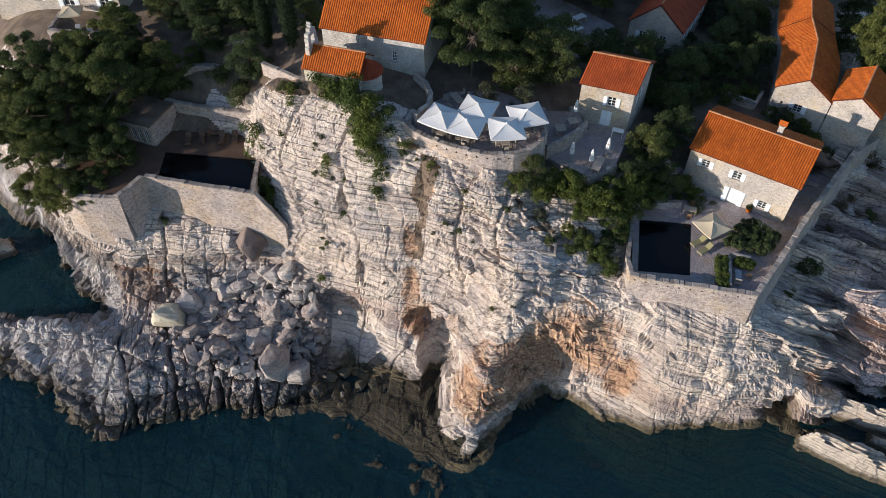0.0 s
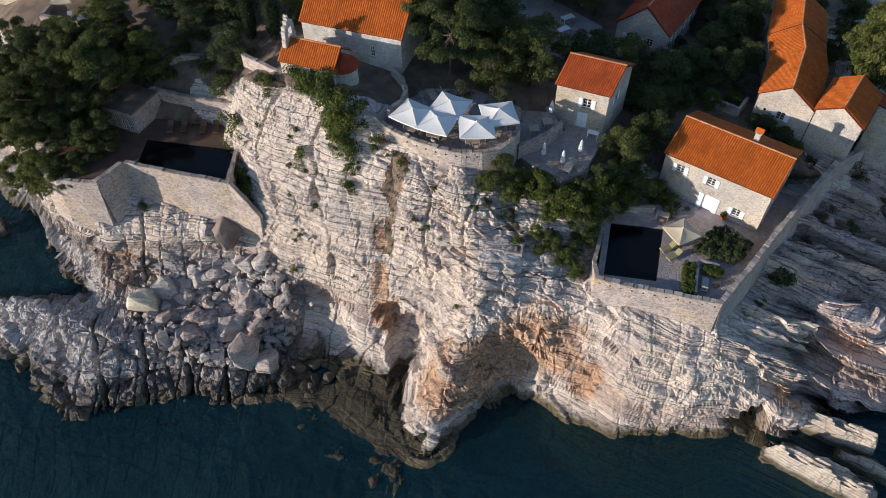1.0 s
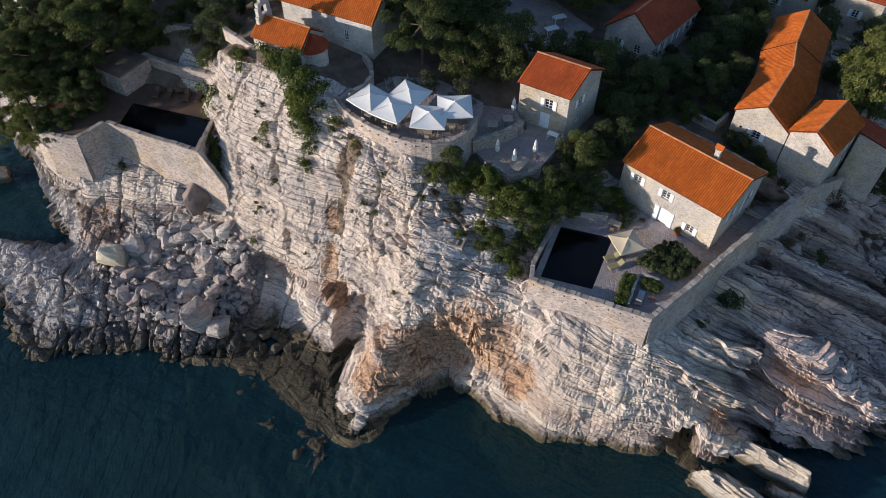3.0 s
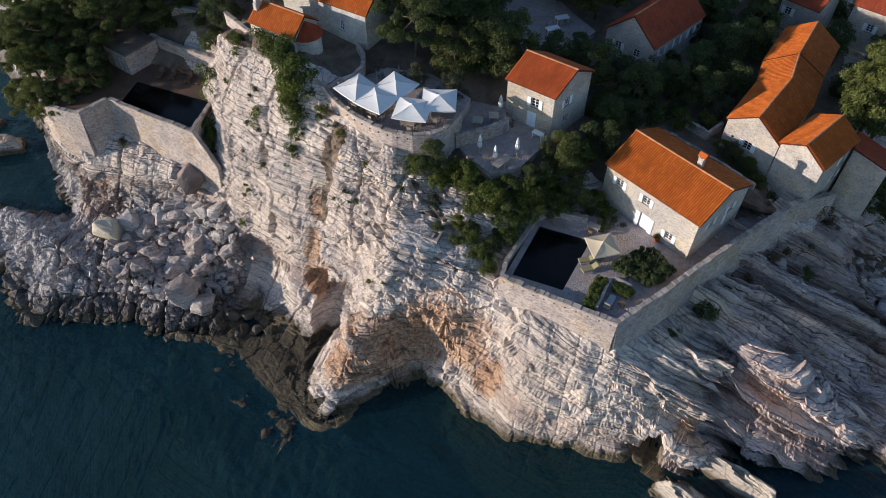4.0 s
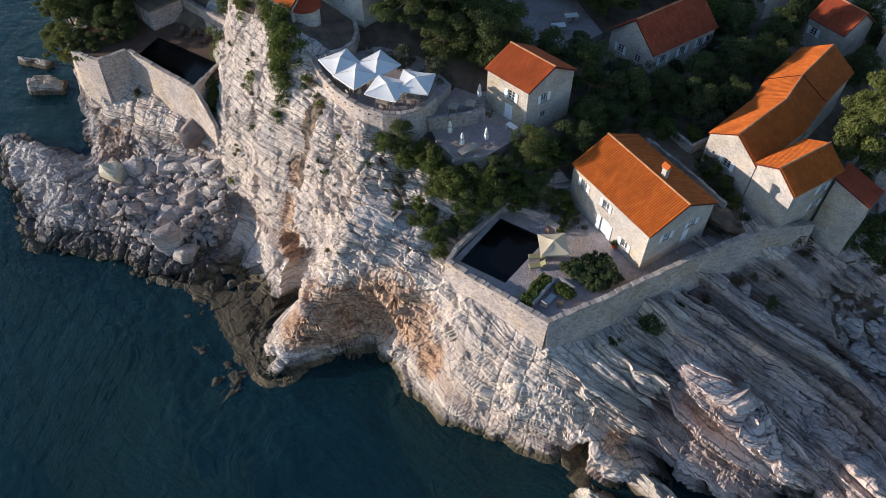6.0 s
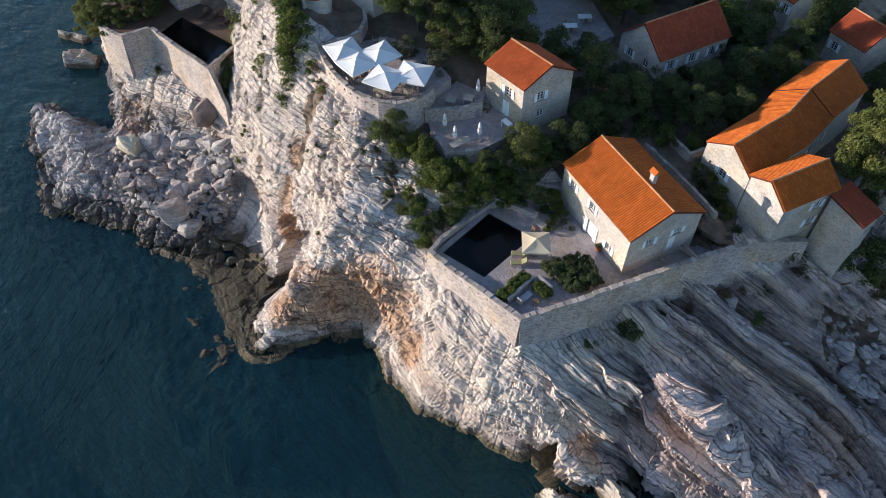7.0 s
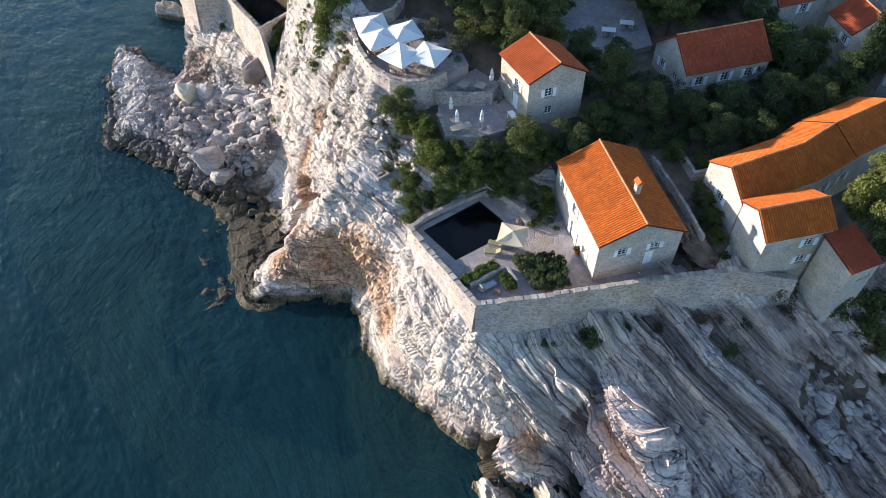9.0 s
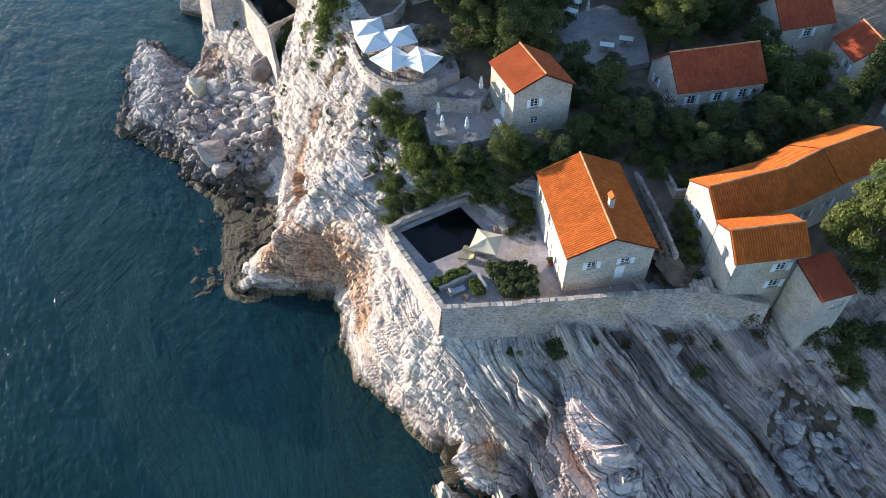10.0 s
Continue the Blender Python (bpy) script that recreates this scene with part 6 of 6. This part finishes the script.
# ---- loose rocks ----
def rock_mesh(name, seed, mat, sides=16, flat=0.75):
    """An angular block: the hull of scattered points with worn edges."""
    rng = random.Random(seed)
    bm = bmesh.new()
    for k in range(sides):
        v = Vector((rng.gauss(0, 1), rng.gauss(0, 1), rng.gauss(0, 1))).normalized()
        v = Vector([math.copysign(abs(c) ** 0.75, c) for c in v]) * rng.uniform(0.85, 1.1)
        bm.verts.new((v.x, v.y, v.z * flat))
    r = bmesh.ops.convex_hull(bm, input=list(bm.verts))
    bmesh.ops.delete(bm, geom=[g for g in r["geom_interior"] if isinstance(g, bmesh.types.BMVert)], context="VERTS")
    bmesh.ops.dissolve_limit(bm, angle_limit=0.25, verts=list(bm.verts), edges=list(bm.edges))
    bmesh.ops.bevel(bm, geom=list(bm.edges), offset=0.05, segments=1, affect="EDGES", clamp_overlap=True)
    bmesh.ops.triangulate(bm, faces=bm.faces)
    bmesh.ops.subdivide_edges(bm, edges=[e for e in bm.edges if e.calc_length() > 0.3], cuts=2, use_grid_fill=True)
    co = np.array([tuple(v.co) for v in bm.verts])
    off = 0.10 * fractal(co * 1.6 + seed, 3, seed) + 0.05 * np.round(2 * noise_at(co * 3.0 + seed, seed + 4)) / 2
    bm.normal_update()
    for v, o in zip(bm.verts, off):
        v.co += v.normal * float(o)
    bmesh.ops.recalc_face_normals(bm, faces=bm.faces)
    me = bpy.data.meshes.new(name)
    bm.to_mesh(me)
    bm.free()
    me.materials.append(mat)
    return me


ROCKS = [rock_mesh("boulder", 100 + k, RUBBLE, 13 + k % 5, 0.6 + 0.08 * (k % 4)) for k in range(9)]
SLAB_ROCKS = [rock_mesh("boulder", 160 + k, LOOSE, 12 + k % 3, 0.4) for k in range(4)]
WET_ROCKS = [rock_mesh("boulder", 130 + k, WET, 14 + k % 4, 0.6) for k in range(4)]


def boulder(x, y, r, k, meshes=None, label="pale grey angular limestone boulder", group="fallen boulders", sink=0.35, mat=None, z=None):
    me = (meshes or ROCKS)[k % len(meshes or ROCKS)]
    if mat:
        me = me.copy()
        me.materials[0] = mat
    ob = new("boulder", me)
    g = float(land([x], [y])[0]) if z is None else z
    ob.matrix_basis = pose(x, y, g + r * sink, random.uniform(-25, 25), random.uniform(-25, 25), random.uniform(0, 360))
    ob.scale = (r * random.uniform(0.8, 1.2), r * random.uniform(0.8, 1.15), r * random.uniform(0.8, 1.15))
    return tagged(ob, label, "boulder", group)


random.seed(5)
heap = []
while len(heap) < 170:
    u, v = random.uniform(-1, 1), random.uniform(-1, 1)
    if u * u + v * v > 1:
        continue
    x, y = -18.6 + 8.8 * u + 1.5 * v, 49.6 + 5.8 * v - 1.0 * u
    r = 0.55 * random.paretovariate(1.9)
    if r > 2.0 or any((x - a) ** 2 + (y - b) ** 2 < (0.42 * (r + c)) ** 2 for a, b, c in heap):
        continue
    heap.append((x, y, r))
for k, (x, y, r) in enumerate(heap):
    boulder(x, y, r, k, sink=0.45)
verts, faces = [], []
for k in range(900):
    u, v = random.gauss(0, 0.5), random.gauss(0, 0.5)
    x, y, r = -18.6 + 8.8 * u + 1.5 * v, 49.6 + 5.8 * v - 1.0 * u, random.uniform(0.12, 0.32)
    g = float(land([x], [y])[0]) + random.uniform(0.1, 0.5)
    q = Euler((random.random() * 6, random.random() * 6, random.random() * 6)).to_matrix()
    base = len(verts)
    verts += [Vector((x, y, g)) + q @ (Vector(c) * r * random.uniform(0.7, 1.2)) for c in ((-1, -1, -0.7), (1, -1, -0.7), (1, 1, -0.7), (-1, 1, -0.7), (-0.8, -0.8, 0.7), (0.9, -0.7, 0.6), (0.8, 0.8, 0.7), (-0.9, 0.8, 0.8))]
    faces += [tuple(base + i for i in f) for f in ((3, 2, 1, 0), (4, 5, 6, 7), (0, 1, 5, 4), (1, 2, 6, 5), (2, 3, 7, 6), (3, 0, 4, 7))]
tagged(part("rubble", to_mesh("rubble", verts, faces, RUBBLE), RUBBLE), "small pale broken stones between fallen boulders", "rubble", kind="stuff")
boulder(-27.2, 49.7, 2.0, 3, label="large yellow-lichened limestone boulder", mat=YELLOW, sink=0.5)
boulder(-14.6, 44.9, 2.7, 5, label="very large pale limestone boulder above the ledge", sink=0.55)
boulder(-11.6, 44.6, 2.0, 1, label="large grey limestone boulder above the ledge", sink=0.5)
boulder(-18.7, 57.0, 2.1, 7, label="large rusty brown limestone boulder below the wall", mat=RUSTY, sink=0.5)
boulder(-20.6, 57.6, 1.3, 2)
boulder(-25.4, 51.8, 1.7, 4, sink=0.5)
boulder(-15.6, 50.6, 1.6, 6, sink=0.6)
boulder(-14.0, 48.6, 1.4, 8, sink=0.6)
for k, (x, y, r) in enumerate([(-6.8, 46.0, 1.2), (-4.6, 44.4, 0.9), (-3.2, 44.6, 0.8), (-8.4, 45.0, 0.9), (-6.4, 44.0, 0.7), (-2.2, 45.4, 0.6), (-9.6, 43.6, 0.8)]):
    boulder(x, y, r, k, WET_ROCKS, "dark wet rounded boulder at the cliff foot", "wet boulders")
SCREE = [(67.5 + 4.6 * random.uniform(-1, 1), 67.5 + 3.2 * random.uniform(-1, 1), 0.3 * random.paretovariate(2.2)) for k in range(44)]
SCREE += [(random.uniform(46, 66), random.uniform(52, 64), random.uniform(0.25, 0.6)) for k in range(24)]
for k, (x, y, r) in enumerate([(min(q[0], 72), q[1], min(q[2], 1.4)) for q in SCREE] + [(50.2, 49.4, 1.5), (49.0, 50.9, 1.4), (50.9, 50.6, 1.1), (48.4, 49.8, 1.0), (56.6, 53.6, 0.9), (53.4, 62.4, 0.9), (55.2, 61.2, 1.0), (66.0, 67.0, 1.2), (67.2, 65.8, 1.0), (65.2, 65.6, 0.8), (68.0, 68.2, 0.9), (66.4, 63.6, 0.7), (67.6, 63.2, 0.6), (64.4, 68.2, 0.7), (52.6, 54.6, 0.5), (60.2, 63.4, 0.5), (69.4, 66.0, 0.8), (70.0, 63.0, 0.7)]):
    boulder(x, y, r, k, SLAB_ROCKS, "loose grey slab on the dipping rock", "loose slabs", 0.15)


def sea_rock(x, y, z, size, turn, seed, label, mat):
    """A tilted slab standing out of the water: a ragged scarp on one side, a long back slope on the other, cut by the edges of its beds."""
    t = thing("sea_rock", label, "rock", "rocks in the sea")
    lu, lv, high = size
    u, v = np.meshgrid(np.linspace(-1.25, 1.25, int(lu * 22)), np.linspace(-1.25, 1.25, int(lv * 26)))
    u, v = u.ravel(), v.ravel()
    q = np.stack([u * lu, v * lv, 0 * u + 7.7 * seed], 1)
    ragged = 0.22 * fractal(q * 0.5, 3, seed)
    end = np.clip((1.0 - np.abs(u) + ragged) / 0.22, 0, 1)
    scarp = np.clip((v + 1.0 + 0.5 * ragged) / 0.32, 0, 1)
    back = np.clip((1.0 - v + 0.4 * ragged) / 1.7, 0, 1)
    h = high * 1.5 * np.minimum(scarp, back) * end ** 0.6 * (1 + 0.9 * fractal(q * np.array((0.22, 0.6, 1)), 3, seed + 9)) - 0.5 * high
    step = 0.5
    layer = (h + 0.75 * q[:, 1]) / step
    f = layer - np.floor(layer)
    h = h + step * 0.9 * (np.clip(f / 0.2, 0, 1) - f) + 0.22 * fractal(q * np.array((0.9, 1.8, 1)), 4, seed + 3)
    m = pose(x, y, z, 0, 0, turn)
    co = np.stack([q[:, 0], q[:, 1], h], 1) @ np.array(m.to_3x3()).T + np.array((x, y, z))
    nu, nv = int(lu * 22), int(lv * 26)
    i = np.arange(nu * nv).reshape(nv, nu)
    quads = np.stack([i[:-1, :-1], i[:-1, 1:], i[1:, 1:], i[1:, :-1]], -1).reshape(-1, 4)
    me = to_mesh("bed", co.tolist(), quads.tolist(), mat)
    me.attributes.new("bedding", "FLOAT", "POINT").data.foreach_set("value", bed_height(co).astype(np.float32))
    part("bed", me, mat, t)
    return t


sea_rock(50.4, 37.0, 0.2, (5.8, 2.6, 3.2), -26, 1, "yellowish bedded limestone rock in the sea", STACK)
sea_rock(53.0, 42.2, 0.2, (4.4, 2.4, 3.4), -22, 2, "grey bedded limestone rock in the sea", STACK)
sea_rock(55.8, 38.0, 0.0, (3.4, 1.8, 1.6), -28, 3, "low bedded limestone rock in the sea", STACK)
sea_rock(-57.5, 64.0, -0.2, (3.2, 2.6, 2.4), 30, 4, "brown rock in the sea beside the inlet", STACK)
sea_rock(-64.5, 68.0, -0.2, (3.4, 1.5, 1.5), 12, 5, "low brown rock in the sea", STACK)


# ---- terrace furniture ----
def parasol(x, y, z, size, high, turn, mat, label, group):
    """An open square parasol: sagging panels with a hem, ribs, a pole and a base."""
    t = thing("parasol", label, "parasol", group, at=(x, y, z), turn=turn)
    h = size / 2
    n = 6
    rim, top = high - 0.62, high
    bm = bmesh.new()
    corners = [Vector((h, -h, rim)), Vector((h, h, rim)), Vector((-h, h, rim)), Vector((-h, -h, rim))]
    apex = Vector((0, 0, top))
    for k in range(4):
        a, b = corners[k], corners[(k + 1) % 4]
        grid = []
        for i in range(n + 1):
            row = []
            for j in range(n + 1):
                e = a.lerp(b, j / n)
                s = i / n
                p = apex.lerp(e, s)
                p.z -= 0.10 * math.sin(math.pi * s) + 0.09 * s * math.sin(math.pi * j / n)
                row.append(bm.verts.new(p))
            grid.append(row)
        for i in range(n):
            for j in range(n):
                bm.faces.new((grid[i][j], grid[i + 1][j], grid[i + 1][j + 1], grid[i][j + 1]))
        for j in range(n):
            lo = [bm.verts.new(grid[n][q].co - Vector((0, 0, 0.16))) for q in (j, j + 1)]
            bm.faces.new((grid[n][j], lo[0], lo[1], grid[n][j + 1]))
    bmesh.ops.remove_doubles(bm, verts=bm.verts, dist=0.001)
    canopy = part("canopy", bm, mat, t)
    part("cap", tube((0, 0, top - 0.02), (0, 0, top + 0.10), 0.12, 0.03), mat, canopy)
    part("pole", tube((0, 0, 0.05), (0, 0, top), 0.035), TEAK, t)
    part("base", box(-0.35, 0.35, -0.35, 0.35, 0, 0.12, 0.02), COPING, t)
    for c in corners:
        part("rib", tube((0, 0, top - 0.06), c - Vector((0, 0, 0.03)), 0.018, 0.014, 6), TEAK, t)
    return t


first = parasol(4.3, 61.6, ZU, 3.7, 2.75, -28, CANVAS, "large open white square parasol on the dining terrace", "white parasols")
for x, y, turn, dz in ((8.2, 63.2, -22, 0.1), (7.0, 60.4, -18, 0), (11.2, 59.9, 6, 0.1), (13.5, 62.2, 14, 0.25)):
    copy_thing(first, pose(x, y, ZU + dz * 0, 0, 0, turn))
parasol(33.7, 54.3, ZE, 2.9, 2.55, 30, BEIGE, "open beige square parasol beside the pool", "beige parasols")
parasol(-43.6, 83.0, 23.6, 2.6, 2.5, 10, BEIGE, "open beige parasol on an upper terrace", "beige parasols")


def closed_parasol(x, y, z, k):
    t = thing("closed_parasol", "furled white parasol standing on paving", "parasol", "furled parasols", at=(x, y, z), turn=k * 40)
    bm = bmesh.new()
    rings = []
    prof = [(0.9, 0.10), (0.95, 0.20), (1.3, 0.22), (1.7, 0.17), (2.0, 0.15), (2.3, 0.10), (2.5, 0.03)]
    for h, r in prof:
        rings.append([bm.verts.new((r * (1 + 0.25 * (j % 2)) * math.cos(j * math.tau / 16), r * (1 + 0.25 * (j % 2)) * math.sin(j * math.tau / 16), h)) for j in range(16)])
    for a, b in zip(rings, rings[1:]):
        for j in range(16):
            bm.faces.new((a[j], a[(j + 1) % 16], b[(j + 1) % 16], b[j]))
    bm.faces.new(rings[-1]), bm.faces.new(rings[0][::-1])
    part("canopy", bm, CANVAS, t)
    part("pole", tube((0, 0, 0), (0, 0, 2.6), 0.03), TEAK, t)
    part("base", box(-0.3, 0.3, -0.3, 0.3, 0, 0.1, 0.02), COPING, t)
    part("strap", tube((0, 0, 1.66), (0, 0, 1.74), 0.22, 0.22, 12), TEAK, t)
    return t


one = closed_parasol(18.6, 60.5, ZL, 0)
for k, (x, y, z) in enumerate([(20.6, 59.4, ZL), (22.6, 61.3, ZL), (19.4, 66.3, ZM), (12.8, 83.6, 21.4), (15.1, 82.2, 21.4), (14.8, 89.8, 21.4), (11.3, 91.3, 21.4)]):
    copy_thing(one, pose(x, y, z, 0, 0, 40 * k + 40))


def table(x, y, z, l, w, h, turn, mat, label, group):
    t = thing("table", label, "table", group, at=(x, y, z), turn=turn)
    part("tabletop", box(-l / 2, l / 2, -w / 2, w / 2, h - 0.05, h, 0.012), mat, t)
    for sx in (-1, 1):
        for sy in (-1, 1):
            cx, cy = sx * (l / 2 - 0.09), sy * (w / 2 - 0.09)
            part("leg", box(cx - 0.035, cx + 0.035, cy - 0.035, cy + 0.035, 0, h - 0.052), mat, t)
    part("apron", box(-l / 2 + 0.08, l / 2 - 0.08, -w / 2 + 0.08, w / 2 - 0.08, h - 0.12, h - 0.052), mat, t)
    return t


def chair(x, y, z, turn, mat, group, label="pale wooden chair pulled up to a table"):
    t = thing("chair", label, "chair", group, at=(x, y, z), turn=turn)
    part("seat", box(-0.23, 0.23, -0.23, 0.23, 0.42, 0.46, 0.01), mat, t)
    part("backrest", box(-0.23, 0.23, 0.19, 0.23, 0.56, 0.92, 0.01), mat, t)
    for sx in (-1, 1):
        part("leg", box(*sorted((sx * 0.18, sx * 0.22)), -0.22, -0.18, 0, 0.42), mat, t)
        part("leg", box(*sorted((sx * 0.18, sx * 0.22)), 0.19, 0.23, 0, 0.9), mat, t)
    return t


def lounger(x, y, z, turn, wood, cloth, group, label):
    t = thing("sun_lounger", label, "sun lounger", group, at=(x, y, z), turn=turn)
    part("frame", box(-0.35, 0.35, -0.95, 0.95, 0.26, 0.32, 0.01), wood, t)
    for sx in (-1, 1):
        for sy in (-0.8, 0.7):
            part("leg", box(*sorted((sx * 0.28, sx * 0.34)), sy, sy + 0.07, 0, 0.262), wood, t)
    part("mattress", box(-0.32, 0.32, -0.93, 0.3, 0.322, 0.42, 0.03), cloth, t)
    m = Matrix.Translation((0, 0.3, 0.33)) @ Matrix.Rotation(radians(38), 4, "X")
    part("backrest", box(-0.34, 0.34, 0.0, 0.72, 0.0, 0.05, 0.01, m), wood, t)
    part("back_cushion", box(-0.32, 0.32, 0.02, 0.70, 0.052, 0.14, 0.03, m), cloth, t)
    return t


long_table = table(6.0, 66.7, ZU, 1.9, 0.9, 0.75, -60, TEAK, "long pale wooden dining table on the terrace", "dining tables")
for x, y, turn in ((7.2, 67.3, -60), (6.6, 68.0, -60), (5.2, 65.6, 120), (4.7, 66.8, 120), (6.6, 64.9, 30)):
    chair(x, y, ZU, turn, TEAK, "chairs on the dining terrace")
for x, y, turn in ((4.4, 60.6, -28), (8.3, 62.4, -22), (7.0, 59.8, -18), (11.2, 59.3, 6), (13.3, 61.4, 14)):
    table(x, y, ZU, 0.9, 0.9, 0.75, turn, TEAK, "square wooden dining table under a parasol", "tables under parasols")
    for a in (0, 90, 180, 270):
        q = radians(turn + a)
        chair(x + 0.85 * math.sin(q), y + 0.85 * -math.cos(q), ZU, turn + a + 180, TEAK, "chairs under parasols")
for x, y, turn in ((17.5, 63.6, 10), (19.0, 64.9, 15)):
    table(x, y, ZM, 1.1, 1.1, 0.75, turn, TEAK, "square pale table on the half landing", "square tables")
table(21.4, 59.2, ZL, 2.3, 0.9, 0.75, 65, TEAK, "long pale wooden table on the lower terrace", "long tables")
table(24.2, 64.6, ZL, 1.3, 0.7, 0.9, -20, FRAME, "white sideboard table beside the house door", "side tables")
for x, y, turn in ((13.1, 88.5, 20), (21.6, 86.0, 35), (22.3, 88.9, 35), (11.8, 90.6, 15)):
    table(x, y, 21.4, 1.8, 1.0, 0.75, turn, FRAME, "white dining table in the shaded court", "tables in the court")
    for s in (-1, 1):
        for d in (-0.45, 0.45):
            q = Matrix.Rotation(radians(turn), 2) @ Vector((d, s * 0.75))
            chair(x + q.x, y + q.y, 21.4, turn + (0 if s > 0 else 180), TEAK, "chairs in the court")
table(32.4, 57.9, ZE, 1.4, 0.8, 0.75, -15, TEAK, "small pale table behind the pool", "poolside tables")
chair(32.2, 57.1, ZE, 165, WOOD, "poolside chairs")
chair(32.9, 58.8, ZE, -15, WOOD, "poolside chairs")
lounger(32.5, 53.3, ZE, -62, TEAK, KHAKI, "olive sun loungers", "teak sun lounger with olive cushion beside the pool")
lounger(33.0, 52.2, ZE, -55, TEAK, KHAKI, "olive sun loungers", "teak sun lounger with olive cushion beside the pool")
lounger(35.6, 48.5, ZE, 165, TEAK, CUSHION, "grey sun loungers", "sun lounger with grey cushion beside a planter")
table(36.8, 48.6, ZE, 0.6, 0.6, 0.45, 30, WOOD, "low dark side table beside the lounger", "low tables")
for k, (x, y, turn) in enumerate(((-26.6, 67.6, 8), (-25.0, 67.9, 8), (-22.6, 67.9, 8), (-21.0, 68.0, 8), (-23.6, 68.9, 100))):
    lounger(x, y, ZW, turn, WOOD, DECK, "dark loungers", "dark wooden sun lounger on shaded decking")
for x, y in ((-42.4, 80.8), (-41.0, 80.9)):
    lounger(x, y, 23.6, 15, TEAK, CUSHION, "upper loungers", "grey sun lounger on the upper terrace")
terrace("pavement_upper_west", [(-46.0, 80.2), (-38.4, 79.6), (-37.6, 84.0), (-45.4, 84.8)], 23.6, PAVING, "grey paved upper terrace before the house", 2.0)
ribbon_wall("wall_upper_west", [(-46.2, 84.6), (-46.0, 80.0), (-38.4, 79.4), (-37.8, 82)], 20.6, 24.3, 0.4, WALL, "rubble parapet of the upper terrace")


def trough():
    t = thing("stone_trough", "square open stone trough on a grassy ledge", "trough", at=(15.9, 51.5, 16.6), turn=-8)
    for x0, x1, y0, y1 in ((-1.0, 1.0, -0.8, -0.55), (-1.0, 1.0, 0.55, 0.8), (-1.0, -0.75, -0.548, 0.548), (0.75, 1.0, -0.548, 0.548)):
        part("side", box(x0, x1, y0, y1, -0.8, 0.55, 0.02), COPING, t)
    part("floor_slab", box(-0.748, 0.748, -0.548, 0.548, -0.8, 0.05), WALL, t)
    part("divider", box(-0.15, 0.35, -0.3, 0.3, 0.05, 0.5, 0.02), COPING, t)


trough()


def planter():
    """Stone planter walls between the hedge and the lounger."""
    t = thing("stone_planter", "low pale stone planter with clipped green border", "planter")
    bm = bmesh.new()
    for a, b, w in (((34.55, 47.2), (35.35, 51.0), 0.3), ((35.5, 51.3), (37.4, 50.7), 0.3)):
        a, b = Vector(a), Vector(b)
        m = facing(a, b, 0, ZE)
        add_box(bm, 0, (b - a).length, 0, w, 0, 0.75, 0.02, m)
    part("planter_wall", bm, COPING, t)
    part("soil", prism([(35.6, 50.1), (37.2, 49.5), (37.6, 50.5), (35.8, 51.1)], ZE, ZE + 0.3), SOIL, t)


planter()


def pot_plant(x, y, z, s):
    t = thing("potted_plant", "small round shrub in a clay pot beside the door", "potted plant", at=(x, y, z))
    part("pot", tube((0, 0, 0), (0, 0, 0.45), 0.22, 0.3, 14), TILES, t)
    cl = clump_cloud(9, 10, 0.35, 0.35, 0.5, 1.0, 0.2, 0.3)
    part("foliage", leaf_mesh("foliage", LEAF, cl, 900, 0.06, 9), LEAF, t)


pot_plant(39.2, 58.4, ZE, 1)
pot_plant(26.4, 64.4, ZL, 1)


def stairs(x, y, z, turn, n, w, label):
    t = thing("steps", label, "stairs", kind="structure", at=(x, y, z), turn=turn)
    for k in range(n):
        part("step", box(-w / 2, w / 2, k * 0.32, (k + 1) * 0.32 + 0.05, -1.0, (k + 1) * 0.18, 0.015), COPING, t)


stairs(49.9, 64.4, ZE, -40, 12, 1.3, "worn stone steps climbing beside the outer wall")
stairs(38.6, 72.2, 17.6, 150, 8, 1.2, "narrow stone steps behind the house")
stairs(20.3, 66.3, ZL, 20, 7, 1.2, "stone steps between the terraces")
stairs(42.6, 82.0, 18.2, 60, 10, 1.2, "stone garden steps beside the long house")
stairs(-36.6, 75.0, 20.0, 30, 12, 1.3, "worn stone steps up to the upper terrace")
